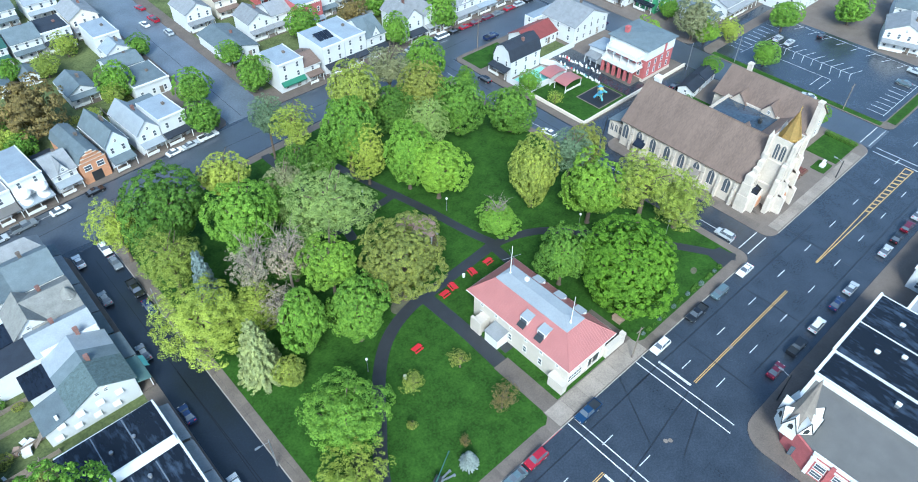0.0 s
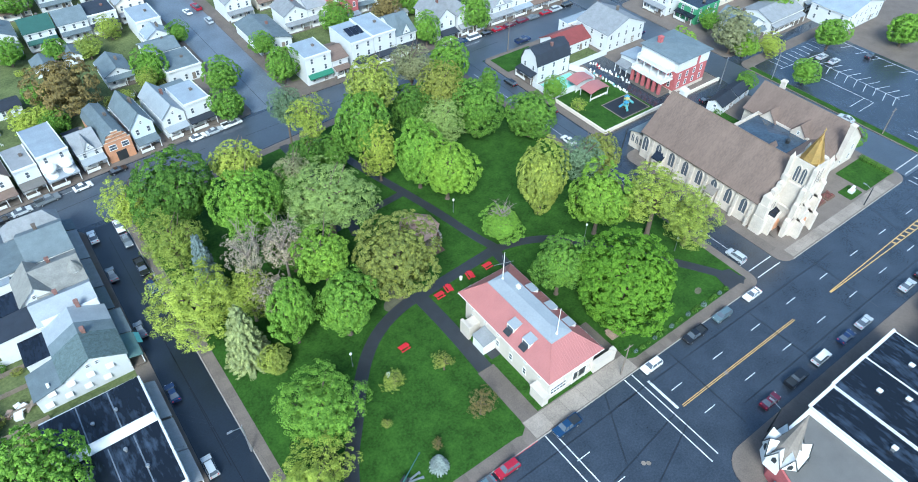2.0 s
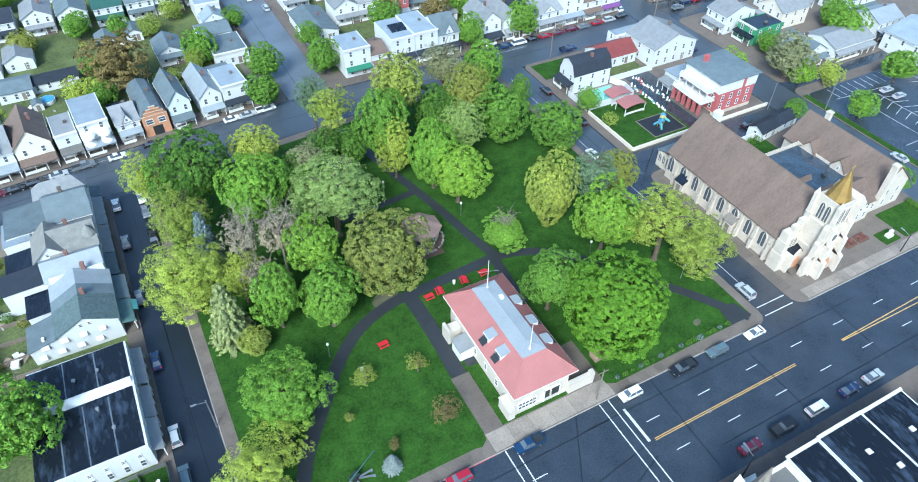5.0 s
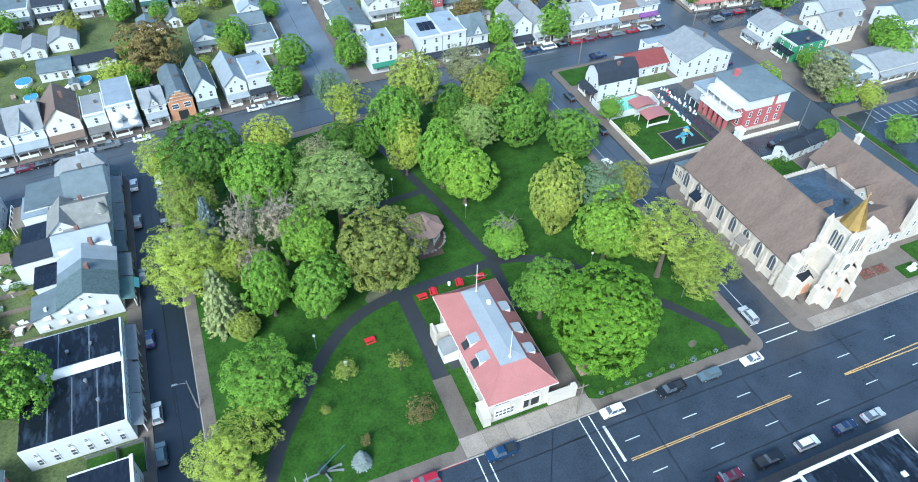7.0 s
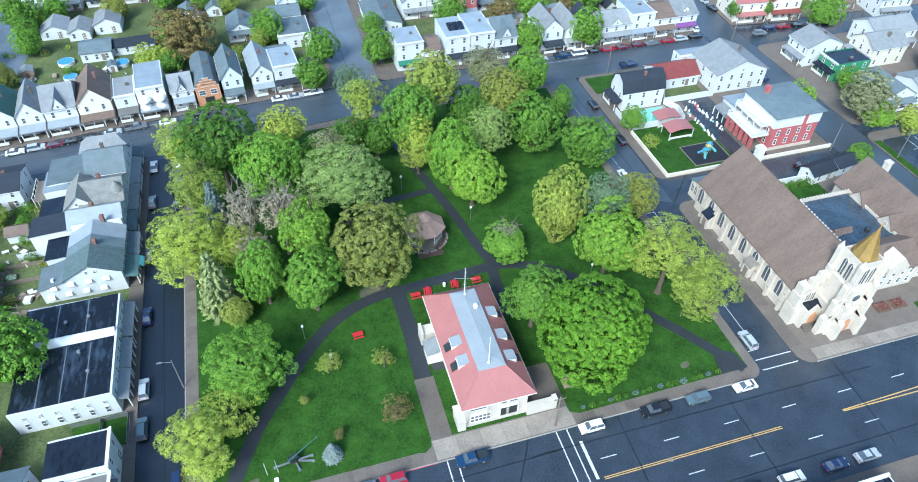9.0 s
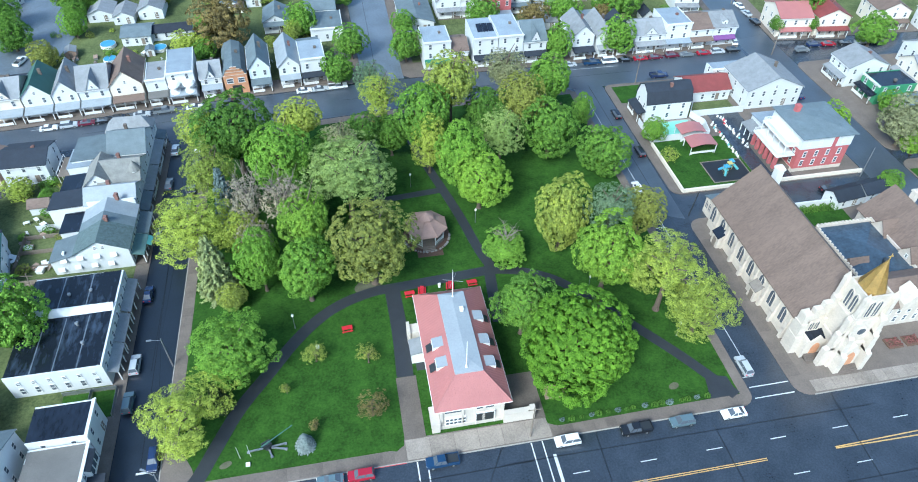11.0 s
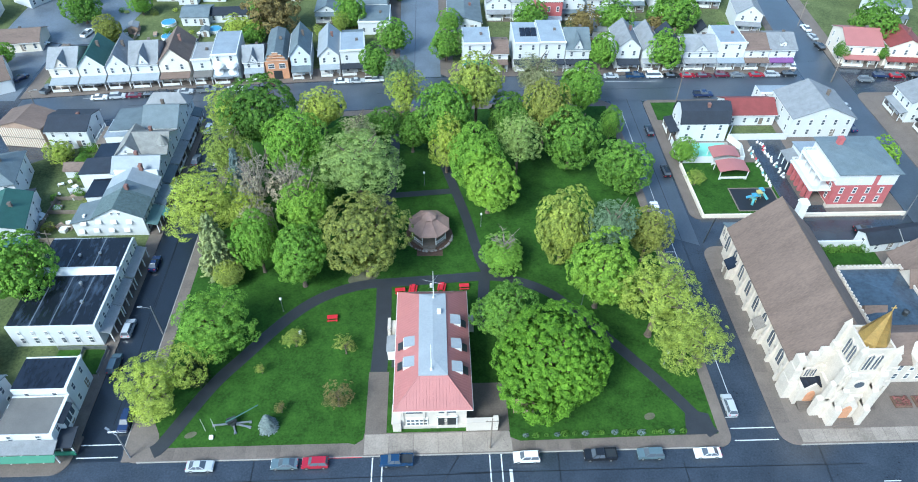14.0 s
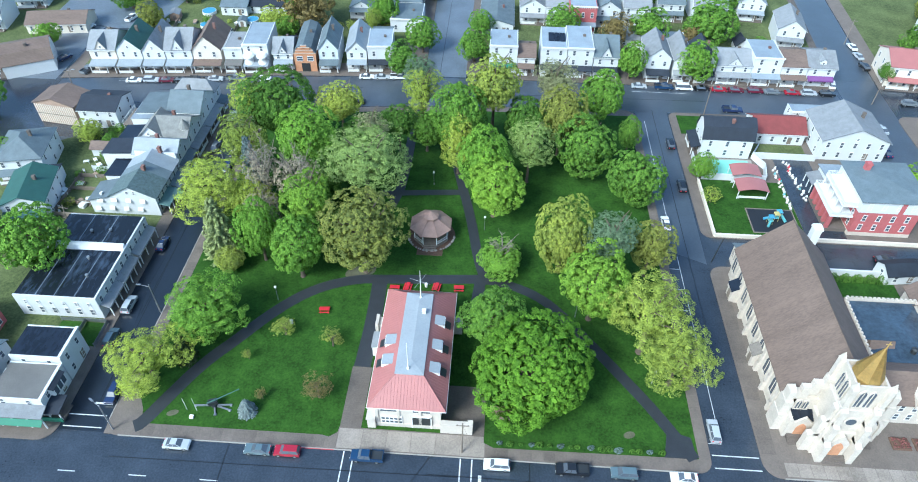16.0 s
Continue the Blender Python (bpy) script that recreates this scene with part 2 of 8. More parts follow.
class Geo:
    """Collects boxes, prisms and tubes of one mesh."""
    def __init__(self):
        self.v, self.f = [], []
    def add(self, v, f):
        k = len(self.v)
        self.v += [tuple(p) for p in v]
        self.f += [tuple(i + k for i in q) for q in f]
        return self
    def box(self, x0, x1, y0, y1, z0, z1):
        return self.add([(x0, y0, z0), (x1, y0, z0), (x1, y1, z0), (x0, y1, z0), (x0, y0, z1), (x1, y0, z1), (x1, y1, z1), (x0, y1, z1)],
                        [(3, 2, 1, 0), (4, 5, 6, 7), (0, 1, 5, 4), (1, 2, 6, 5), (2, 3, 7, 6), (3, 0, 4, 7)])
    def chamfer_box(self, x0, x1, y0, y1, z0, z1, c):
        lo = [(x0, y0, z0), (x1, y0, z0), (x1, y1, z0), (x0, y1, z0)]
        mid = [(x, y, z1 - c) for x, y, _ in lo]
        top = [(x0 + c, y0 + c, z1), (x1 - c, y0 + c, z1), (x1 - c, y1 - c, z1), (x0 + c, y1 - c, z1)]
        f = [(3, 2, 1, 0), (8, 9, 10, 11)]
        for i in range(4):
            j = (i + 1) % 4
            f += [(i, j, j + 4, i + 4), (i + 4, j + 4, j + 8, i + 8)]
        return self.add(lo + mid + top, f)
    def prism(self, outline, z0, z1):
        """An outline (x, y), anticlockwise, pulled up from z0 to z1."""
        n = len(outline)
        return self.add([(x, y, z0) for x, y in outline] + [(x, y, z1) for x, y in outline],
                        [tuple(range(n))[::-1], tuple(range(n, 2 * n))] + [(i, (i + 1) % n, n + (i + 1) % n, n + i) for i in range(n)])
    def prism_y(self, outline, y0, y1):
        """An outline (x, z) pulled along y."""
        n = len(outline)
        return self.add([(x, y0, z) for x, z in outline] + [(x, y1, z) for x, z in outline],
                        [tuple(range(n)), tuple(range(n, 2 * n))[::-1]] + [((i + 1) % n, i, n + i, n + (i + 1) % n) for i in range(n)])
    def prism_x(self, outline, x0, x1):
        """An outline (y, z) pulled along x."""
        n = len(outline)
        return self.add([(x0, y, z) for y, z in outline] + [(x1, y, z) for y, z in outline],
                        [tuple(range(n))[::-1], tuple(range(n, 2 * n))] + [(i, (i + 1) % n, n + (i + 1) % n, n + i) for i in range(n)])
    def slab(self, pts, t):
        """A sloping plate of thickness t under a ring of points."""
        n = len(pts)
        return self.add(list(pts) + [(x, y, z - t) for x, y, z in pts],
                        [tuple(range(n)), tuple(range(n, 2 * n))[::-1]] + [((i + 1) % n, i, n + i, n + (i + 1) % n) for i in range(n)])
    def tube(self, a, b, r0, r1=None, sides=6):
        r1 = r0 if r1 is None else r1
        a, b = Vector(a), Vector(b)
        q = (b - a).to_track_quat('Z', 'Y').to_matrix()
        ring = [q @ Vector((math.cos(i * math.tau / sides), math.sin(i * math.tau / sides), 0)) for i in range(sides)]
        return self.add([a + p * r0 for p in ring] + [b + p * r1 for p in ring],
                        [tuple(range(sides))[::-1], tuple(range(sides, 2 * sides))] + [(i, (i + 1) % sides, sides + (i + 1) % sides, sides + i) for i in range(sides)])
    def lathe(self, profile, sides=8, turn=0.0):
        """Rings (r, z) from bottom to top."""
        v = [(r * math.cos(turn + i * math.tau / sides), r * math.sin(turn + i * math.tau / sides), z) for r, z in profile for i in range(sides)]
        n = len(profile)
        f = [(k * sides + i, k * sides + (i + 1) % sides, (k + 1) * sides + (i + 1) % sides, (k + 1) * sides + i) for k in range(n - 1) for i in range(sides)]
        f += [tuple(range(sides))[::-1], tuple(range((n - 1) * sides, n * sides))]
        return self.add(v, f)
    def mesh(self, name, material, smooth=False):
        return mesh_of(name, self.v, self.f, material, smooth)
    def part(self, name, material, parent=None, label="", m=None, smooth=False):
        return link(name, self.mesh(name, material, smooth), parent, m, label)

def rounded(x0, x1, y0, y1, r, n=5):
    """A rectangle's outline with corners of radius r, anticlockwise."""
    out = []
    for cx, cy, a in ((x1 - r, y1 - r, 0), (x0 + r, y1 - r, 90), (x0 + r, y0 + r, 180), (x1 - r, y0 + r, 270)):
        for i in range(n + 1):
            t = radians(a + 90 * i / n)
            out.append((cx + r * math.cos(t), cy + r * math.sin(t)))
    return out

def ribbon(points, width, z0, z1):
    """A strip of the given width along a line of points, smoothed."""
    p = [Vector(q) for q in points]
    for _ in range(2):
        q = [p[0]]
        for a, b in zip(p, p[1:]):
            q += [a * 0.75 + b * 0.25, a * 0.25 + b * 0.75]
        p = q + [p[-1]]
    left, right = [], []
    for i, c in enumerate(p):
        d = (p[min(i + 1, len(p) - 1)] - p[max(i - 1, 0)]).normalized()
        s = Vector((-d.y, d.x)) * width / 2
        left.append(c + s); right.append(c - s)
    n = len(p)
    v = [(q.x, q.y, z) for z in (z0, z1) for q in left + right]
    f = []
    for i in range(n - 1):
        f += [(2 * n + i, 3 * n + i, 3 * n + i + 1, 2 * n + i + 1), (i, i + 1, 2 * n + i + 1, 2 * n + i), (n + i + 1, n + i, 3 * n + i, 3 * n + i + 1)]
    return v, f

# ---- ground, roads and blocks ----
Z = 0.15      # height of kerbs
tagged(Geo().prism([(-2500, -2500), (2500, -2500), (2500, 2500), (-2500, 2500)], -1.5, -0.12).part("ground", M["ground"]), "distant green and grey ground reaching the horizon", "ground", kind="structure")
road = tagged(Geo().box(-330, 330, -130, 330, -0.6, 0.0).part("road", M["asphalt"]), "dark blue-grey asphalt streets round the park", "road", kind="structure")

def block(name, outline, label):
    return tagged(Geo().prism(outline, -0.3, Z).part(name, M["concrete"]), label, "pavement", kind="structure")
def lawn(name, outline, label, material="grass", z=Z + 0.03):
    return tagged(Geo().prism(outline, -0.2, z).part(name, M[material]), label, "lawn", kind="structure")

park_outline = rounded(-62.8, 43.6, -2.4, 103, 2.5)[12:] + [(43.6, 103), (43.4, 107), (41, 109), (0, 107.6), (-34, 104.6), (-60, 101.5), (-62.8, 99)]
block("pavement_park", park_outline, "worn concrete pavement round the park")
lawn("lawn_park", [(-60.4, 0.2), (-24.2, 0.2), (-23, -0.1), (-21.6, 0.9), (-21.5, 2.0), (4.2, 2.0), (4.3, 0.6), (6.0, -0.2), (41.5, 0.2), (41.5, 106), (0, 105), (-34, 102), (-60.4, 98)], "mown green park lawn")
block("pavement_church", rounded(52.3, 105.5, -2.4, 47.5, 3), "pale concrete pavement round the church")
block("pavement_east", rounded(52.8, 105.5, 56.8, 109, 2.5), "concrete pavement of the block with the pool")
block("pavement_west", rounded(-96, -71.1, -4.3, 101.5, 3), "narrow concrete pavement before the row houses")
lawn("yard_west", [(-125, 6), (-74, 6), (-74, 98), (-90, 96.5), (-118, 78), (-125, 66)], "back gardens with patchy grass", "yard")
nw = [(-128, 113.0), (-66, 119.6), (-22, 122.8), (-19.4, 123.6), (-18.6, 125.6), (-21, 260), (-128, 260)]
block("pavement_north_west", nw, "concrete pavement before the northern row houses")
lawn("yard_north_west", [(-124, 121), (-66, 127), (-26, 130), (-26, 255), (-124, 255)], "back gardens behind the row houses", "yard")
ne = [(-6, 125), (-4, 123.2), (104, 123.6), (106, 126), (116, 250), (-6, 250)]
block("pavement_north_east", ne, "concrete pavement before the north-eastern row")
lawn("yard_north_east", [(-2, 132), (104, 132), (113, 248), (-2, 248)], "back gardens behind the houses", "yard")
block("pavement_far_east", rounded(118, 330, -2.4, 60, 3), "concrete edging of the parking lot")
block("pavement_far_north_east", [(119, 127), (330, 118), (330, 320), (131, 320)], "pavement beside the far houses")
lawn("yard_far_north_east", [(124, 132), (328, 124), (328, 318), (136, 318)], "garden plots on the far side", "yard")
block("pavement_east_row", rounded(118, 330, 64, 112, 3), "pavement round the far eastern houses")
lawn("yard_far_west", [(-330, 118), (-146, 118), (-146, 320), (-330, 320)], "green plots beyond the western street", "yard", Z)
lawn("yard_outer_west", [(-330, -20), (-136, -20), (-136, 70), (-150, 96), (-330, 96)], "green plots in the west", "yard", Z)
block("pavement_south", rounded(1.2, 330, -125, -24.2, 5), "broad concrete pavement before the shops")
block("pavement_south_west", rounded(-330, -18, -125, -24.2, 5), "pavement on the south side")

tagged(Geo().prism([(-150, 150), (-113, 143), (-108, 176), (-112, 196), (-150, 220)], -0.1, Z + 0.06).part("parking_area", M["worn"]), "wide worn asphalt lot in the north-west", "parking area", kind="structure")
# side streets with sky sheen put into their paler colour; west street darker without
for name, o, m in (("road_side_street", [(-18.5, 123.3), (-5.9, 123.4), (-5.9, 330), (-21.5, 330), (-20.9, 260)], "worn"), ("road_north_street", [(-63, 101.8), (-34, 105.2), (0, 108.2), (105, 109.6), (105, 123.2), (-5, 122.9), (-66, 119.2), (-127, 112.6), (-127, 102)], "worn_dark"),
                   ("road_east_street", [(43.7, 52), (52.2, 48), (52.6, 109), (43.5, 109)], "worn_dark"), ("road_far_east_street", [(105.7, -2), (117.8, -2), (117.8, 60), (118.5, 126), (131, 320), (117, 320), (106.2, 124)], "worn_dark"), ("road_west_street", [(-71.0, -2.0), (-62.9, -2.0), (-62.9, 100), (-71.0, 100)], "sheenless"), ("road_west_lane", [(-145, 112), (-129, 112), (-129, 330), (-145, 330)], "worn")):
    tagged(Geo().prism(o, -0.1, 0.005).part(name, M[m]), "worn blue-grey side street asphalt, sky sheen put into its tone", "road", kind="structure")

# ---- park paths and road markings ----
def strip(name, points, width, material, label, z=Z + 0.045):
    v, f = ribbon(points, width, 0.0, z)
    return tagged(link(name, mesh_of(name, v, f, material)), label, "path", kind="structure")
PATHS = (
    ([(-57.8, -0.6), (-56.6, 0.2), (-53.7, 6.5), (-50.1, 13.7), (-45.3, 19.9), (-40.6, 26.6), (-35.6, 32.0), (-30.5, 35.5), (-23.8, 37.8), (-19.0, 38.0), (0.0, 39.4), (3.5, 39.8)], 2.6),
    ([(0.0, 39.6), (7.0, 39.0), (14.5, 35.6), (19.5, 30.5), (28.4, 18.4), (32.2, 13.3), (35.3, 8.8), (38.4, 3.7), (39.9, 1.4), (40.7, 0.0)], 2.3),
    ([(3.0, 39.8), (1.2, 46.0), (-0.8, 58.0), (-3.2, 68.5), (-6.0, 80.0), (-11.0, 104.0)], 2.3),
    ([(-3.0, 68.6), (-12.0, 67.8), (-24.0, 66.6)], 2.0),
    ([(-20.5, 62.0), (-18.6, 70.0), (-18.8, 104.0)], 2.4),
    ([(-19.5, 38.0), (-19.2, 26.0), (-19.6, 15.0)], 3.2),
    ([(2.2, 40.0), (1.5, 33.0), (1.0, 25.0)], 2.4),
)
for i, (pts, w) in enumerate(PATHS):
    strip("path", pts, w, M["path"], "black asphalt path through the park", Z + 0.045 + 0.004 * i)
tagged(Geo().box(-21.4, -17.6, 1.9, 15, 0, Z + 0.05).part("path", M["concrete"]), "pale concrete walk beside the hall", "path", kind="structure")
tagged(Geo().box(-17.2, -14.5, 16, 22, 0, Z + 0.052).part("path", M["path"]), "black asphalt apron at the hall's side door", "path", kind="structure")
tagged(Geo().box(-3.4, 4.3, 1.9, 12, 0, Z + 0.056).part("path", M["concrete"]), "shaded concrete strip beside the hall", "path", kind="structure")
tagged(Geo().box(-12.6, -6.8, 46.0, 48.4, 0, Z + 0.06).part("path", M["mulch"]), "worn earth patch before the gazebo", "path", kind="structure")

tagged(Geo().prism([(35.6, 0.1), (41.2, 0.1), (40.8, 4.2), (36.8, 5.4)], 0, Z + 0.064).part("path", M["path"]), "black asphalt path mouth at the street corner", "path", kind="structure")
tagged(Geo().prism([(-62.6, -2.2), (-56.0, -2.2), (-57.6, 3.0), (-60.2, 7.5), (-62.6, 9.0)], 0, Z + 0.04).part("paved_corner", M["concrete"]), "worn concrete paving at the park corner", "pavement", kind="structure")
def mark(name, x0, x1, y0, y1, material="white_line", a=0.0):
    me = Geo().box(-(x1 - x0) / 2, (x1 - x0) / 2, -(y1 - y0) / 2, (y1 - y0) / 2, -0.02, 0.011).mesh(name, M[material])
    return link(name, me, road, pose((x0 + x1) / 2, (y0 + y1) / 2, 0, 0, 0, a))
dash = Geo().box(-1.5, 1.5, -0.08, 0.08, -0.02, 0.011).mesh("lane_dash", M["white_line"])
for i in range(-6, 14):
    if i not in (-1,):
        link("lane_dash", dash, road, pose(7.4 + 12.2 * i, -9.45, 0))
        link("lane_dash", dash, road, pose(8.6 + 12.0 * i, -16.3, 0))
for y in (-12.75, -13.1):
    mark("centre_line", 5.0, 40.0, y - 0.08, y + 0.08, "yellow_line")
    mark("centre_line", -85.0, -22.5, y - 0.08, y + 0.08, "yellow_line")
mark("centre_line", 53.0, 104.0, -12.62, -12.4, "yellow_line", 0.95)
mark("centre_line", 53.0, 104.0, -13.72, -13.5, "yellow_line", -0.95)
for i in range(12):
    mark("hatch_bar", 79 + i * 2.0, 79.5 + i * 2.0, -13.5 - 0.035 * i, -12.6 + 0.035 * i, "yellow_line", 24)
mark("hatch_bar", 103.6, 104.1, -14.3, -12.0, "yellow_line")
for x, y0, y1 in ((-19.9, -22, -2.6), (-18.2, -22, -2.6), (0.3, -23.4, -2.6), (2.3, -23.0, -2.6)):
    mark("crosswalk_line", x, x + 0.22, y0, y1)
mark("stop_bar", 3.6, 4.15, -12.8, -5.4); mark("stop_bar", -22.9, -22.4, -21.0, -13.3)
for y in (-1.2, 1.2):
    mark("crosswalk_line", 44, 52, y - 0.1, y + 0.1); mark("crosswalk_line", -70.5, -63.5, y - 0.1, y + 0.1)
    mark("crosswalk_line", 106.5, 117.5, y - 0.1, y + 0.1); mark("crosswalk_line", 106 + y, 106.2 + y, -23.6, -3)
mark("stop_bar", -66.8, -63.5, 3.5, 3.9)
mark("parking_line", 45.9, 46.02, 3.4, 50); mark("parking_line", 45.6, 45.72, 62, 104)
for y in (3.4, 28, 34, 40, 46):
    mark("parking_line", 43.8, 45.9, y, y + 0.12)
mark("parking_line", 44, 60, 119.6, 119.72)
mark("parking_line", -110, -66, 115.2, 115.32, a=6)
# red painted kerb in front of the hall
tagged(Geo().box(-30, -21.6, -2.52, -2.3, 0, Z + 0.01).part("red_kerb", M["red_kerb"]), "kerb painted red", "kerb", kind="structure")

for x, y, L, a in ((-30, -6.2, 60, 0.4), (30, -6.0, 70, -0.3), (60, -19.2, 90, 0.2), (-10, -15.0, 26, 8), (12, -12, 20, 88), (34, -14, 18, 91), (58, -12, 19, 87), (-40, -12, 19, 90), (-8, -8, 16, 60), (-67, 60, 70, 90), (-66.6, 30, 50, 91), (48.5, 70, 80, 90), (20, 115, 90, 1), (-66, 112, 60, 6), (-14, 160, 70, 90), (85, -9, 16, 75), (-3, -18, 14, 20)):
    mark("tar_seam", x - L / 2, x + L / 2, y - 0.07, y + 0.07, "tar", a)
for x, y in ((-9.5, -16.5), (-8.8, -17.0), (17.6, -13.0)):
    link("manhole_cover", Geo().lathe([(0.42, -0.02), (0.42, 0.012)], 14).mesh("manhole_cover", M["wood"]), road, pose(x, y, 0))

patch = Geo().lathe([(2.9, 0.0), (2.7, Z + 0.036)], 18).mesh("bare_earth", M["dirt"])
for x, y, sx, sy in ((-24.5, 39.6, 1.1, 0.7), (-52.0, 2.6, 0.4, 0.22), (-22.6, 41.5, 0.6, 0.9), (30.0, 4.0, 0.4, 0.25)):
    tagged(link("bare_earth", patch, None, pose(x, y, 0, 0, 0, 20) @ Matrix.Diagonal((sx, sy, 1, 1))), "patch of worn bare earth in the lawn", "ground", kind="structure")

# ---- trees ----
def crown_mesh(name, seed, leaf, tufts=620, leaves=30, size=0.03, tuft=0.085, shape="round", low=-0.93, core=None):
    """Leaves of a crown of radius one: tufts of small folded blades on a lumpy shell over a dense dark inner layer."""
    r = np.random.RandomState(seed)
    k = np.arange(tufts) + 0.5
    z = 1 - (1 - low) * k / tufts
    a = k * 2.399963 + r.uniform(-0.25, 0.25, tufts)
    z = np.clip(z + r.uniform(-0.04, 0.04, tufts), -1, 1)
    q = np.sqrt(1 - z * z)
    u = np.stack([q * np.cos(a), q * np.sin(a), z], 1)
    count, floor, edge, jitter = {"dome": (40, 0.84, 0.88, 0.035), "round": (18, 0.72, 0.79, 0.05), "open": (13, 0.54, 0.72, 0.1), "airy": (12, 0.42, 0.7, 0.15), "thin": (11, 0.34, 0.7, 0.2)}[shape]
    lobes = r.randn(count, 3); lobes[:, 2] = lobes[:, 2] * 0.8 + 0.25
    lobes /= np.linalg.norm(lobes, axis=1)[:, None]
    reach = r.uniform(0.96, 1.03, count) if shape == "dome" else r.uniform(0.84, 1.06, count)
    twigs = r.randn(70, 3); twigs /= np.linalg.norm(twigs, axis=1)[:, None]
    small = np.clip(((u @ twigs.T).max(1) - 0.93) / 0.07, 0, 1)
    near = u @ lobes.T
    best = near.argmax(1)
    bump = np.clip((near.max(1) - edge) / (1 - edge), 0, 1) ** 0.7
    rad = (floor + (1 - floor) * bump) * reach[best] + 0.09 * (small - 0.6) + r.uniform(-jitter, jitter, tufts)
    warp = r.uniform(-1, 1, (2, 3))
    rad *= 1 + 0.1 * np.sin(2.2 * u @ warp[0] + warp[1, 0] * 3)
    rad /= np.percentile(rad, 91)
    rad *= np.where(z < -0.25, 1 - 0.12 * np.clip((-0.3 - z) / 0.6, 0, 1), 1)
    if shape in ("airy", "thin"):
        keep = bump > (0.12 if shape == "airy" else 0.25)
        u, rad = u[keep], rad[keep]
    c = u * rad[:, None]
    if shape in ("airy", "thin", "open"):
        inner = r.rand(len(u)) < 0.35
        c[inner] *= r.uniform(0.6, 0.9, inner.sum())[:, None]
    s = tuft * r.uniform(0.7, 1.35, len(c))
    idx = np.repeat(np.arange(len(c)), leaves)
    v = r.randn(len(idx), 3); v /= np.linalg.norm(v, axis=1)[:, None]
    v = v + 0.95 * u[idx] + np.array([0, 0, 0.3]); v /= np.linalg.norm(v, axis=1)[:, None]
    flat = np.array([1.0, 1.0, 0.8]) if shape in ("round", "dome") else np.array([1.35, 1.35, 0.55])
    p = c[idx] + v * flat * (s[idx] * r.uniform(0.75, 1.05, len(idx)))[:, None]
    nrm = v + np.array([0, 0, 0.2])
    core = core or {"dome": 3000, "round": 2000, "open": 1200, "airy": 380, "thin": 60}[shape]
    w = r.randn(core, 3); w /= np.linalg.norm(w, axis=1)[:, None]
    w[:, 2] = np.maximum(w[:, 2], low * 0.85)
    p = np.concatenate([p, w * (floor * r.uniform(0.7, 0.98, core))[:, None]])
    nrm = np.concatenate([nrm, w])
    nrm /= np.linalg.norm(nrm, axis=1)[:, None]
    return leaf_quads(name, p, nrm, np.concatenate([np.full(len(idx), size), np.full(core, 0.06)]), r, leaf)

def leaf_quads(name, p, nrm, size, r, material):
    n = nrm + 0.38 * r.randn(*nrm.shape); n /= np.linalg.norm(n, axis=1)[:, None]
    t = np.cross(n, r.randn(*n.shape)); t /= np.linalg.norm(t, axis=1)[:, None]
    b = np.cross(n, t)
    size = (size * r.uniform(0.6, 1.35, len(p)))[:, None]
    v = np.stack([p - t * size, p + b * size * 0.58 + n * size * 0.3, p + t * size, p - b * size * 0.58 + n * size * 0.3], 1).reshape(-1, 3)
    me = bpy.data.meshes.new(name)
    m = len(p)
    me.vertices.add(4 * m); me.vertices.foreach_set("co", v.astype(np.float32).ravel())
    me.loops.add(4 * m); me.loops.foreach_set("vertex_index", np.arange(4 * m, dtype=np.int32))
    me.polygons.add(m); me.polygons.foreach_set("loop_start", np.arange(0, 4 * m, 4, dtype=np.int32))
    me.materials.append(material)
    me.update(calc_edges=True)
    return me

def conifer_mesh(name, seed, leaf, tiers=17, size=0.055):
    r = np.random.RandomState(seed)
    ps, ns = [], []
    for i in range(tiers):
        h = i / tiers
        rad = (1 - h) ** 0.75 * 0.5
        arms = int(6 + 11 * (1 - h))
        for j in range(arms):
            a = math.tau * (j + r.rand() * 0.7) / arms
            ln = rad * r.uniform(0.8, 1.1) + 0.03
            m = int(24 + 60 * ln / 0.5)
            s = r.rand(m) ** 0.7
            w = 0.10 * (1 - h * 0.7)
            x = s * ln; y = r.uniform(-1, 1, m) * w * (1.15 - s) * 0.8
            zz = h + 0.04 - 0.34 * s * ln + 0.06 * s * s + r.uniform(-0.012, 0.012, m)
            ps.append(np.stack([x * math.cos(a) - y * math.sin(a), x * math.sin(a) + y * math.cos(a), zz], 1))
            ns.append(np.tile([0.5 * math.cos(a), 0.5 * math.sin(a), 0.9], (m, 1)))
    p, n = np.concatenate(ps), np.concatenate(ns)
    return leaf_quads(name, p, n / np.linalg.norm(n, axis=1)[:, None], np.full(len(p), size * 0.7), r, leaf)

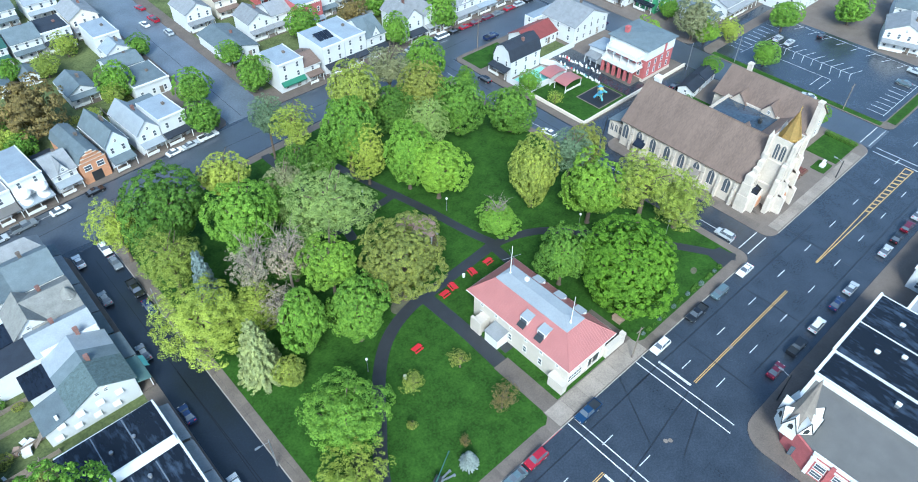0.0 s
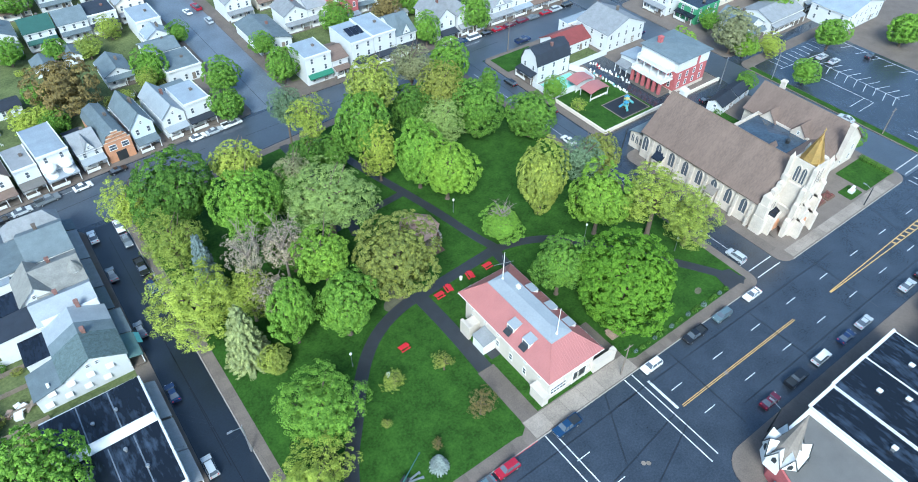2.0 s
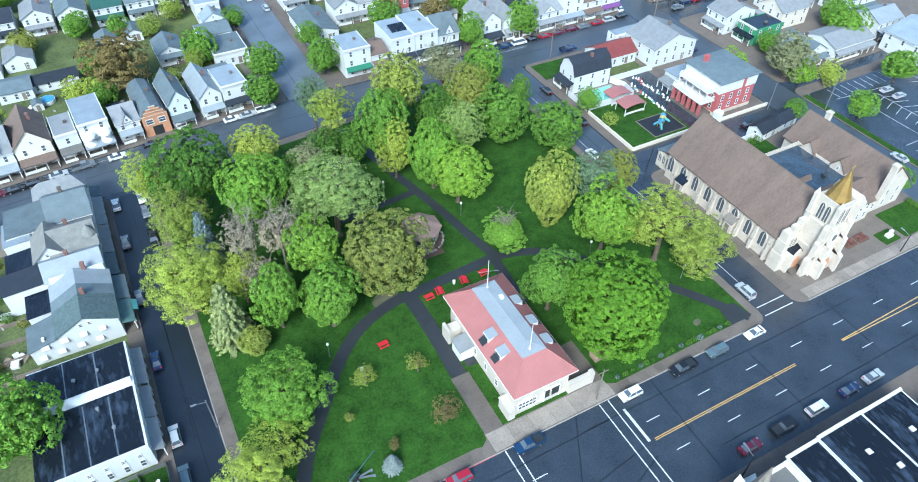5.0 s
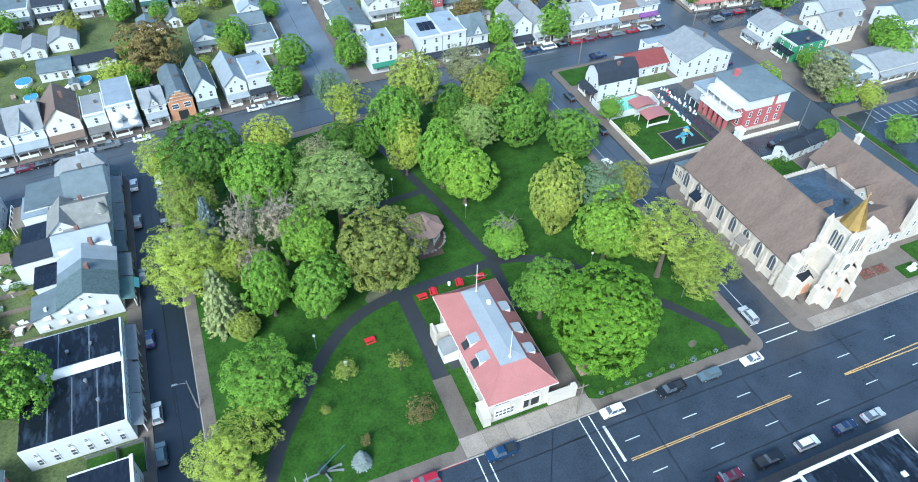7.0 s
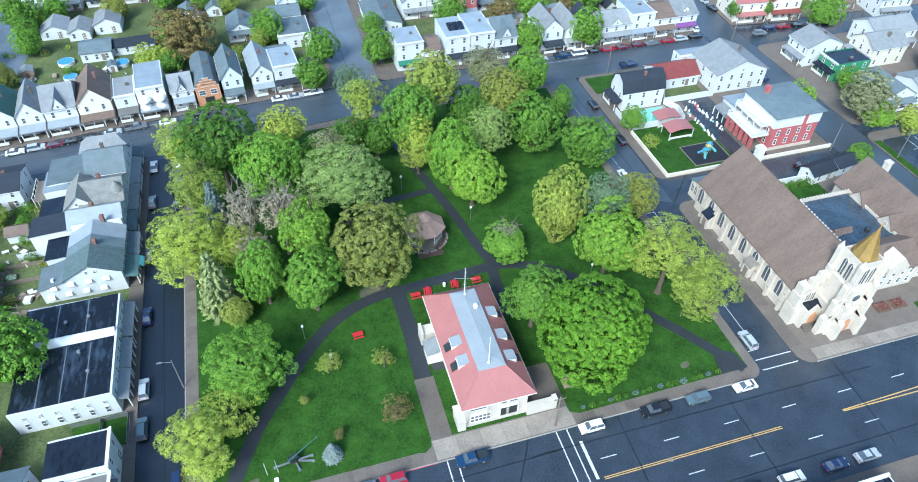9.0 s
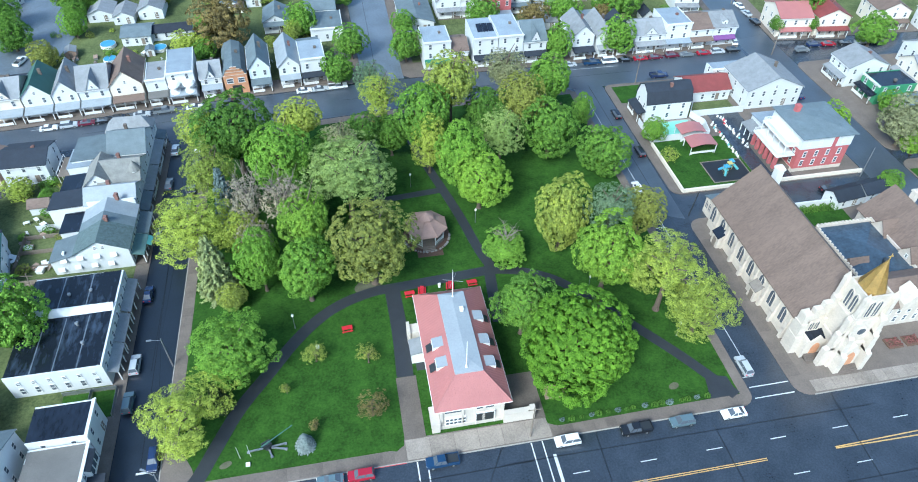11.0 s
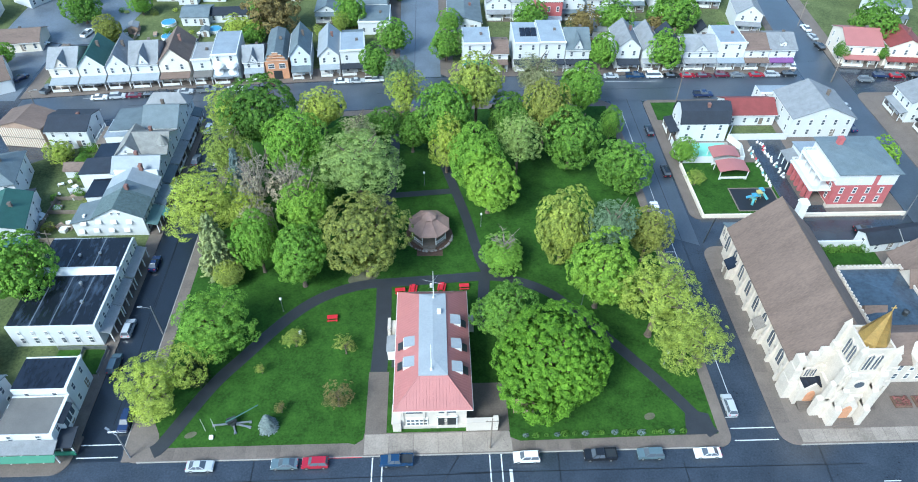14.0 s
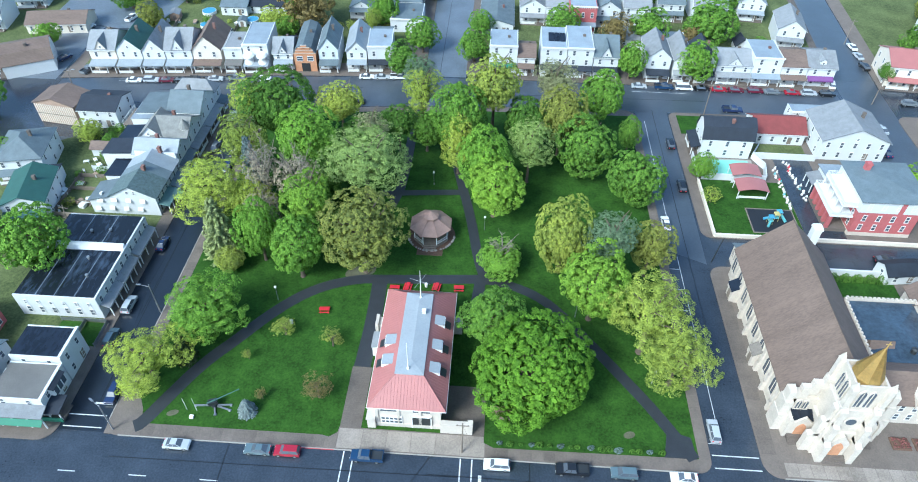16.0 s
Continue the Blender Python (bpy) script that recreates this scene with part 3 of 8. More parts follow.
def limb_mesh(name, seed, material, limbs=9, top=0.75, bare=False):
    """Trunk of height one below a crown of radius one; limbs reach into the crown."""
    r = random.Random(seed)
    g = Geo()
    g.tube((0, 0, -1.15), (0.02, 0.01, -0.45), 0.085, 0.06, 8)
    g.tube((0.02, 0.01, -0.45), (0.0, 0.03, 0.35), 0.06, 0.03, 7)
    g.lathe([(0.14, -1.2), (0.09, -1.1)], 8)
    for i in range(limbs):
        a = i * 2.4 + r.random()
        z = -0.5 + 0.7 * i / limbs
        ln = r.uniform(0.55, top)
        mid = (math.cos(a) * ln * 0.5, math.sin(a) * ln * 0.5, z + 0.3)
        end = (math.cos(a) * ln, math.sin(a) * ln, z + 0.42 + r.random() * 0.3)
        g.tube((0, 0, z), mid, 0.035, 0.022, 5)
        g.tube(mid, end, 0.022, 0.008, 5)
        if bare:
            for j in range(9):
                b = Vector(mid).lerp(Vector(end), r.random())
                e = b + Vector((r.uniform(-1, 1), r.uniform(-1, 1), r.uniform(0.1, 1))) * 0.35
                g.tube(b, e, 0.008, 0.003, 4)
    return g.mesh(name, material)

CROWNS = {}
def crown(kind, variant, far=False):
    key = (kind, variant, far)
    if key not in CROWNS:
        s = sum(map(ord, kind)) * 7 + variant
        if kind in ("spruce", "blue", "silver", "darkspruce"):
            CROWNS[key] = conifer_mesh("crown", s, LEAF[kind])
        elif far:
            CROWNS[key] = crown_mesh("crown", s, LEAF[kind], 300, 26, 0.036, 0.11, "open" if kind in ("lime", "grey", "yellow", "pale", "copper") else "round")
        elif variant == 9:
            CROWNS[key] = crown_mesh("crown", s, LEAF[kind], 950, 52, 0.0145, 0.058, "dome")
        elif variant == 8 or kind == "bare":
            CROWNS[key] = crown_mesh("crown", s, LEAF[kind], 330, 18, 0.03, 0.1, "thin")
        elif variant == 7:
            CROWNS[key] = crown_mesh("crown", s, LEAF[kind], 560, 46, 0.02, 0.085, "open")
        elif kind in ("lime", "sage", "grey", "pale"):
            CROWNS[key] = crown_mesh("crown", s, LEAF[kind], 820, 38, 0.0165, 0.075, "airy" if kind == "lime" else "open")
        elif kind in ("olive", "yellow"):
            CROWNS[key] = crown_mesh("crown", s, LEAF[kind], 640, 40, 0.019, 0.078, "round")
        else:
            CROWNS[key] = crown_mesh("crown", s, LEAF[kind], 500, 48, 0.021, 0.092, "round")
    return CROWNS[key]
TRUNKS = [limb_mesh("trunk", s, M["bark"]) for s in (1, 2)]
PALE_TRUNK = limb_mesh("trunk", 3, M["palebark"], 13, 0.95, True)

def tree(kind, x, y, zc, r, tall=1.0, label="", variant=0, turn=None, name="tree", category="tree"):
    """A leafy tree: zc is the height of the crown's middle, r its radius."""
    rz = min(r * tall, (zc - 0.3) / 0.86)
    turn = (x * 37 + y * 91) % 360 if turn is None else turn
    t = thing(name, pose(x, y, Z + 0.03), label, category)
    far = y > 112 or x > 60 or x < -75
    link("crown", crown(kind, variant, far), t, Matrix.Translation((0, 0, zc - Z)) @ Matrix.Rotation(radians(turn), 4, 'Z') @ Matrix.Diagonal((r, r, rz, 1)))
    link("trunk", PALE_TRUNK if kind == "bare" else TRUNKS[variant % 2], t, Matrix.Translation((0, 0, zc - Z)) @ Matrix.Diagonal((r * 0.85, r * 0.85, (zc - Z) / 1.15, 1)))
    return t

def conifer(kind, x, y, height, width, label):
    t = thing("spruce_tree", pose(x, y, Z + 0.03), label, "tree")
    link("crown", crown(kind, 0), t, Matrix.Translation((0, 0, height * 0.06)) @ Matrix.Diagonal((width, width, height * 0.95, 1)))
    Geo().tube((0, 0, -0.2), (0, 0, height * 0.9), width * 0.05, 0.02, 7).part("trunk", M["bark"], t)
    return t

ROUND = "broad round maple with dense bright green leaves"
for kind, x, y, zc, r, tall, label in (
    ("giant", 12.0, 10.4, 9.0, 11.2, 0.84, "very large round maple beside the park hall"),
    ("maple", 4.6, 21.4, 9.2, 6.2, 1.08, "maple growing against the very large one"),
    ("lime", 34.0, 22.5, 11.5, 8.6, 0.9, "spreading light green tree at the park's eastern edge"),
    ("lime", 38.6, 15.4, 7.8, 6.8, 0.85, "low-limbed light green tree overhanging the eastern street"),
    ("bright", 24.6, 30.2, 10.4, 7.2, 1.15, "bright green maple near the curving path"),
    ("yellow", 18.8, 43.2, 10.2, 6.2, 1.68, "tall yellow-green oval tree on the lawn"),
    ("maple", 6.0, 41.9, 4.2, 5.3, 0.6, "small half-bare tree with green lower leaves"),
    ("sage", 28.4, 40.5, 13.5, 5.2, 1.1, "grey-green open tree near the eastern street"),
    ("olive", 37.4, 43.3, 9.6, 5.0, 1.1, "olive-green tree near the eastern street"),
    ("maple", 37.9, 68.9, 6.9, 6.8, 1.02, ROUND), ("maple", 26.0, 77.3, 9.2, 7.1, 1.18, ROUND),
    ("grey", 12.2, 73.8, 11.8, 5.4, 1.3, "blue-green maple in the northern grove"), ("bright", 4.2, 60.4, 9.0, 7.1, 0.98, ROUND),
    ("maple", 1.2, 67.9, 10.9, 6.1, 1.5, ROUND), ("maple", -5.4, 83.2, 12.8, 7.0, 1.4, "tall maple in the northern grove"),
    ("lime", -5.3, 76.0, 9.6, 4.8, 1.75, "light green open tree beside the path"),
    ("maple", 31.5, 97.7, 11.0, 6.3, 1.22, "tall maple by the northern street"), ("olive", 20.3, 85.8, 13.4, 6.0, 1.2, "olive-brown tree in the northern grove"),
    ("yellow", 2.8, 91.6, 16.8, 7.2, 1.03, "tall yellow-green tree in the northern grove"), ("lime", -15.7, 91.3, 13.8, 5.4, 1.3, "light yellow-green tree by the northern street"),
    ("sage", -17.4, 101.0, 12.5, 4.6, 1.7, "grey-green slender tree by the northern street"),
    # first one: shade painted by means of the dark leaf colour
    ("dark", -14.0, 85.0, 7.0, 5.0, 1.0, "dark green tree, its shade put into the leaf colour"), ("dark", 12.0, 87.5, 9.0, 6.5, 1.1, "dark green tree in the northern grove"),
    ("pale", 18.8, 97.8, 14.6, 6.0, 0.95, "pale olive tree at the northern street"),
    ("maple", 38.6, 88.2, 6.6, 2.9, 1.75, "slim dark green young tree"),
    ("dark", -51.9, 84.2, 12.6, 9.4, 1.03, "very large dark green maple"), ("maple", -41.4, 71.0, 13.8, 7.4, 1.12, ROUND),
    ("yellow", -36.5, 87.6, 12.2, 6.2, 0.8, "yellow-green tree by the northern street"), ("grey", -26.0, 62.3, 13.4, 10.4, 0.66, "feathery pale green spreading tree"),
    ("dark", -21.0, 83.4, 9.6, 4.6, 1.05, "dark green tree beside the northern path"), ("lime", -61.0, 89.5, 10.8, 5.4, 1.25, "light yellow-green tree overhanging the western street"),
    ("lime", -60.0, 54.6, 9.6, 9.4, 0.74, "wide feathery yellow-green locust"), ("bare", -47.2, 55.6, 14.0, 4.2, 1.4, "grey-brown tree just coming into bud"),
    ("bare", -40.2, 55.6, 12.8, 4.7, 1.1, "grey-brown tree just coming into bud"), ("bare", -46.4, 48.6, 8.4, 4.0, 1.2, "grey-brown tree just coming into bud"),
    ("bright", -35.5, 46.8, 14.3, 5.9, 1.02, ROUND), ("maple", -36.3, 37.7, 9.0, 6.4, 1.34, ROUND), ("maple", -45.6, 42.0, 9.6, 4.8, 1.66, ROUND),
    ("olive", -22.8, 40.2, 12.2, 9.0, 0.96, "olive-bronze tree between the park paths"), ("yellow", -52.0, 38.6, 3.0, 3.3, 0.9, "low olive-green shrub at the foot of a spruce"),
    # dark fillers here and below: grove shade given by leaf colour
    ("lime", -57.4, 71.8, 11.3, 6.2, 1.15, "olive-green tree at the western edge"), ("dark", -37.0, 60.0, 8.0, 6.0, 1.0, "dark tree in the grove, its shade put into the leaf colour"),
    ("lime", -50.0, 52.0, 8.4, 4.8, 1.1, "yellow-green young tree under the bare one"),
    ("dark", -30.0, 76.0, 8.0, 6.0, 1.0, "dark tree in the grove, its shade put into the leaf colour"), ("pale", -27.0, 77.5, 12.0, 4.2, 0.9, "bronze-budded tree in the grove"),
    ("maple", -50.8, 21.8, 7.0, 7.5, 0.86, "maple with pale trunk near the western path"), ("lime", -58.2, 9.8, 5.4, 7.6, 0.74, "open light green tree at the street corner"),
    ("copper", -26.4, 7.8, 3.6, 2.8, 1.0, "small bronze-leaved tree on the lawn"), ("yellow", -36.0, 21.7, 2.6, 2.3, 0.85, "small yellow-green tree on the lawn"),
    ("olive", -26.1, 19.6, 2.4, 2.2, 0.9, "small thin tree with few leaves"), ("copper", -36.6, 6.7, 1.7, 1.1, 1.1, "small bare shrub on the lawn"), ("olive", -41.6, 15.3, 1.8, 1.1, 1.1, "small bare shrub on the lawn"),
    ("maple", -25.2, 123.0, 5.6, 4.9, 1.1, "round tree beside the northern street"), ("maple", -20.6, 137.5, 6.0, 5.2, 1.1, "round tree beside the side street"), ("maple", -4.0, 133.0, 6.0, 5.2, 1.1, "round tree at the street corner"),
    ("maple", 43.5, 126.5, 6.3, 4.3, 1.4, "egg-shaped street tree before the houses"), ("maple", 63.0, 126.5, 6.8, 5.6, 1.1, "pair of street trees before the houses"),
    ("maple", -92.4, 35.6, 8.4, 7.4, 1.05, "large maple behind the black-roofed building"), ("copper", -59.6, 151.5, 9.0, 9.0, 1.15, "large copper-brown tree behind the houses"),
    ("maple", -35.5, 156.5, 5.6, 5.2, 1.1, "round tree behind the houses"), ("lime", -38.5, 150.5, 4.4, 3.0, 1.2, "small light green tree by a garage"),
    ("lime", -39.5, 145.0, 2.6, 2.7, 1.0, "small yellow-green garden tree"), ("lime", -47.0, 181.0, 4.0, 4.0, 1.0, "budding tree in a back garden"), ("lime", -71.5, 148.5, 4.0, 4.4, 1.1, "light green tree behind the row"),
    ("maple", -66.0, 143.5, 3.6, 4.0, 0.9, "shrubby tree behind the row"), ("olive", -84.0, 186.0, 4.0, 4.6, 1.0, "olive-green tree in a back garden"), ("maple", -113.0, 186.0, 6.0, 6.4, 1.0, "round tree beside the lot"),
    ("maple", -108.0, 166.0, 5.0, 4.0, 1.3, "tall green hedge-like garden tree"), ("olive", -113.0, 148.0, 4.0, 4.6, 1.0, "thin olive tree by the lane"), ("maple", -56.0, 186.0, 3.6, 3.8, 1.0, "small green tree in a back garden"), ("maple", -20.5, 176.0, 3.6, 3.6, 1.0, "small green street tree by the kerb"),
    ("olive", 152.0, 172.0, 8.0, 8.0, 1.1, "large dark olive tree by the far street"), ("maple", 148.0, 118.0, 6.0, 6.0, 1.0, "green tree behind the far houses"), ("maple", 163.0, 84.0, 5.4, 5.4, 1.0, "green tree between the far houses"), ("maple", 72.0, 153.0, 7.0, 8.5, 0.85, "wide tree behind the houses"), ("maple", 52.0, 150.0, 6.0, 6.0, 1.0, "tree behind the houses"),
    ("copper", 40.5, 146.0, 6.5, 5.0, 1.1, "copper-brown tree behind the houses"), ("maple", 24.0, 150.0, 6.5, 5.5, 1.0, "tree behind the houses"), ("maple", -2.5, 150.0, 5.0, 4.0, 1.0, "tree beside a house"),
    ("maple", 56.5, 79.5, 3.6, 3.4, 1.0, "small tree by the pool fence"), ("lime", 57.0, 69.5, 2.6, 2.2, 1.0, "thin young tree by the fence"),
    ("pale", 121.0, 66.0, 8.0, 7.0, 1.1, "thin pale yellow-green tree"), ("bright", 104.0, 73.0, 5.5, 4.5, 1.1, "small round tree beside the brick house"), ("bright", 123.0, 62.0, 4.0, 4.5, 0.8, "low green trees by the street"),
    ("maple", 106.0, 49.0, 3.4, 3.2, 0.9, "small street tree beside the alley"), ("maple", 124.0, 41.0, 4.4, 4.2, 0.9, "tree at the parking lot"), ("maple", 150.0, 49.0, 6.0, 5.6, 0.9, "large tree at the parking lot"), ("maple", 102.5, 14.0, 4.5, 3.6, 1.0, "tree beside the rectory"),
):
    tree(kind, x, y, zc, r, tall, label, variant=9 if r > 11 else 8 if r < 2.9 else 7 if label.startswith("maple with pale") else int(abs(x) + abs(y)) % (3 if kind in ("maple", "bright", "lime") else 2), name="shrub" if "shrub" in label else "tree", category="shrub" if "shrub" in label else "tree")
conifer("spruce", -55.2, 43.2, 15.2, 9.0, "pale green spruce at the edge of the grove")
conifer("blue", -54.0, 65.0, 15.6, 6.6, "blue-green spruce among the maples")
conifer("darkspruce", -53.5, 14.5, 6.5, 4.6, "dark small spruce behind the corner tree")
conifer("silver", -38.5, 3.7, 3.6, 3.6, "small silvery blue spruce on the lawn")
# bare pale limbs standing out of the half-bare tree, and more trees that fill the groves
link("bare_limb", PALE_TRUNK, bpy.data.objects["tree.006"], Matrix.Translation((0.3, 0.6, 6.6)) @ Matrix.Diagonal((3.2, 3.2, 4.4, 1)))

# ---- houses ----
def window_meshes(w, h, frame_mat):
    g = Geo()
    for x0, x1, z0, z1 in ((-w / 2, -w / 2 + 0.1, 0, h), (w / 2 - 0.1, w / 2, 0, h), (-w / 2, w / 2, h - 0.12, h + 0.06), (-w / 2 - 0.08, w / 2 + 0.08, -0.1, 0.06), (-w / 2, w / 2, h * 0.5 - 0.04, h * 0.5 + 0.04)):
        g.box(x0, x1, -0.09, 0.03, z0, z1)
    return g.mesh("window", frame_mat), Geo().box(-w / 2 + 0.1, w / 2 - 0.1, -0.03, 0.02, 0.06, h - 0.12).mesh("pane", M["glass"])
WIN = {"tall": window_meshes(0.95, 1.7, M["trim"]), "wide": window_meshes(1.9, 1.5, M["trim"]), "small": window_meshes(0.75, 0.9, M["trim"]), "brown": window_meshes(0.9, 1.5, M["wood"])}
POST = Geo().box(-0.09, 0.09, -0.09, 0.09, 0, 2.5).mesh("porch_post", M["trim"])

def window(parent, x, y, z, turn=0, kind="tall"):
    frame_me, pane_me = WIN[kind]
    w = link("window", frame_me, parent, pose(x, y, z, 0, 0, turn))
    link("pane", pane_me, w)

def wall_windows(h, w, d, floors, height, front=True, sides=True, back=True, kind="tall", step=2.9, skip_ground_front=False, gap0=0.9):
    fh = height / floors
    for k in range(floors):
        z = k * fh + gap0
        n = max(1, int(w / step))
        for i in range(n):
            x = -w / 2 + w * (i + 0.5) / n
            if front and not (skip_ground_front and k == 0):
                window(h, x, 0, z, 0, kind)
            if back:
                window(h, x, d, z, 180, kind)
        n = max(1, int(d / (step * 1.25)))
        for i in range(n):
            y = d * (i + 0.5) / n
            if sides:
                window(h, -w / 2, y, z, -90, kind); window(h, w / 2, y, z, 90, kind)

def gable_roof(g, w, d, h, rise, along, over=0.35, t=0.16, y0=0.0):
    """Two sloping plates over a body w wide and d deep; along: the ridge's direction."""
    if along == "y":
        a, z = w / 2 + over, h - over * rise / (w / 2) + t
        g.prism_y([(-a, z - t), (0, h + rise), (a, z - t), (a, z), (0, h + rise + t), (-a, z)], y0 - over, y0 + d + over)
    else:
        c, a, z = y0 + d / 2, d / 2 + over, h - over * rise / (d / 2) + t
        g.prism_x([(c - a, z - t), (c, h + rise), (c + a, z - t), (c + a, z), (c, h + rise + t), (c - a, z)], -w / 2 - over, w / 2 + over)
    return g

def hip_roof(g, w, d, h, rise, over=0.4, t=0.15):
    a, b = w / 2 + over, d / 2 + over
    r = min(a, b)
    cy = d / 2
    A, B = ((0, cy - (b - r), h + rise), (0, cy + (b - r), h + rise)) if b >= a else ((-(a - r), cy, h + rise), (a - r, cy, h + rise))
    c = [(-a, cy - b, h), (a, cy - b, h), (a, cy + b, h), (-a, cy + b, h)]
    if b >= a:
        f = [(c[0], c[1], A), (c[1], c[2], B, A), (c[2], c[3], B), (c[3], c[0], A, B)]
    else:
        f = [(c[0], c[1], B, A), (c[1], c[2], B), (c[2], c[3], A, B), (c[3], c[0], A)]
    low = [(px, py, pz - t) for px, py, pz in c]
    v = c + [A, B] + low
    at = {q: i for i, q in enumerate(v)}
    g.add(v, [tuple(at[q] for q in face) for face in f] + [(9, 8, 7, 6)] + [(i + 6, (i + 1) % 4 + 6, (i + 1) % 4, i) for i in range(4)])
    return g

def house(label, x, y, rot, w, d, h, roof="gable_y", rise=2.6, wall="white", top="greyroof", floors=2, porch=2.0, porch_top=None, chimney=True, dormer=False, wing=0.0, front_gable=False, name="house", kind="tall", windows=True, awning=None, step=2.9, back=True, wing_h=0.62, wing_top=None):
    """A house whose front wall's middle stands at (x, y) and faces its local -y."""
    t = thing(name, pose(x, y, Z, 0, 0, rot), label, "house" if name == "house" else name.replace("_", " "))
    g, r = Geo(), Geo()
    if roof == "gable_y":
        g.prism_y([(-w / 2, -0.3), (w / 2, -0.3), (w / 2, h), (0, h + rise), (-w / 2, h)], 0, d)
        gable_roof(r, w, d, h, rise, "y")
    elif roof == "gable_x":
        g.prism_x([(0, -0.3), (d, -0.3), (d, h), (d / 2, h + rise), (0, h)], -w / 2, w / 2)
        gable_roof(r, w, d, h, rise, "x")
    elif roof == "gambrel_y":
        o = [(-w / 2, -0.3), (w / 2, -0.3), (w / 2, h), (w * 0.33, h + rise * 0.7), (0, h + rise), (-w * 0.33, h + rise * 0.7), (-w / 2, h)]
        g.prism_y(o, 0, d)
        r.prism_y([(px * 1.04, pz + 0.2) for px, pz in o[2:]] + [(px * 1.01, pz + 0.02) for px, pz in o[:1:-1]], -0.3, d + 0.3)
    elif roof == "hip":
        g.box(-w / 2, w / 2, 0, d, -0.3, h)
        hip_roof(r, w, d, h, rise)
    else:
        g.box(-w / 2, w / 2, 0, d, -0.3, h)
        g.box(-w / 2, w / 2, 0, 0.25, h, h + 0.55)
        for s in (-1, 1):
            g.box(s * w / 2 - (0.22 if s > 0 else 0), s * w / 2 + (0.22 if s < 0 else 0), 0.25, d, h, h + 0.3)
        r.slab([(-w / 2 + 0.22, 0.25, h + 0.24), (w / 2 - 0.22, 0.25, h + 0.24), (w / 2 - 0.22, d + 0.15, h + 0.1), (-w / 2 + 0.22, d + 0.15, h + 0.1)], 0.1)
        c = Geo()
        c.box(-w / 2 - 0.1, w / 2 + 0.1, -0.32, 0.0, h + 0.15, h + 0.6)
        for i in range(int(w / 0.7)):
            xx = -w / 2 + 0.35 + i * 0.7
            c.box(xx - 0.08, xx + 0.08, -0.25, 0, h - 0.2, h + 0.15)
        c.part("cornice", M["trim"], t)
    g.part("wall", M[wall], t)
    if front_gable and roof == "gable_x":
        gw = w * 0.42
        q = Geo(); q.prism_y([(-gw / 2, h - 0.3), (gw / 2, h - 0.3), (gw / 2, h + 0.2), (0, h + rise * 0.9), (-gw / 2, h + 0.2)], -0.15, d * 0.45)
        q.part("gable_wall", M[wall], t)
        gable_roof(Geo(), gw, d * 0.45, h + 0.2, rise * 0.9 - 0.2, "y", 0.25, y0=-0.15).part("gable_roof", M[top], t)
        window(t, 0, -0.15, h + 0.3, 0, "small")
    r.part("roof", M[top], t)
    if dormer:
        q = Geo(); q.prism_y([(-0.9, h), (0.9, h), (0.9, h + 1.5), (0, h + 2.2), (-0.9, h + 1.5)], 1.0, d * 0.4)
        dm = q.part("dormer", M[wall], t)
        gable_roof(Geo(), 1.8, d * 0.4 - 1.0, h + 1.5, 0.7, "y", 0.2, y0=1.0).part("dormer_roof", M[top], dm)
        window(t, 0, 1.0, h + 0.4, 0, "small")
    if wing:
        q = Geo(); q.box(-w / 2 + 0.4, w / 2 - 0.6, d - 0.02, d + wing, -0.3, h * wing_h).part("rear_wing", M[wall], t)
        hw = h * wing_h
        q = Geo(); q.slab([(-w / 2 + 0.2, d + 0.03, hw + 0.75), (w / 2 - 0.4, d + 0.03, hw + 0.75), (w / 2 - 0.4, d + wing + 0.2, hw + 0.18), (-w / 2 + 0.2, d + wing + 0.2, hw + 0.18)], 0.16).part("rear_roof", M[wing_top or ("darkroof" if top != "darkroof" else "greyroof")], t)
        for s in (-1, 1):
            window(t, s * w * 0.2, d + wing, 0.9, 180, kind)
    if windows:
        wall_windows(t, w, d, floors, h, kind=kind, step=step, sides=(y < 112 or x > 100), back=back and not wing and abs(rot) > 40)
        if roof == "gable_y" and rise > 2:
            window(t, 0, 0, h + 0.25, 0, "small")
    Geo().box(-0.55, 0.55, -0.06, 0.05, 0.3, 2.4).part("door", M["wood"], t, m=pose(w * 0.22, 0, 0))
    if porch:
        pt = porch_top or top
        Geo().box(-w / 2 + 0.15, w / 2 - 0.15, -porch, -0.01, -0.3, 0.35).part("porch_floor", M["concrete"], t)
        Geo().slab([(-w / 2 + 0.02, -porch - 0.25, 2.95), (w / 2 - 0.02, -porch - 0.25, 2.95), (w / 2 - 0.02, -0.02, 3.55), (-w / 2 + 0.02, -0.02, 3.55)], 0.2).part("porch_roof", M[pt], t)
        n = max(2, int(w / 2.6) + 1)
        for i in range(n):
            link("porch_post", POST, t, pose(-w / 2 + 0.3 + (w - 0.6) * i / (n - 1), -porch + 0.1, 0.33))
        q = Geo().box(-w / 2 + 0.3, w / 2 * 0.2, -porch + 0.06, -porch + 0.12, 0.45, 1.25)
        q.part("porch_rail", M["trim"], t)
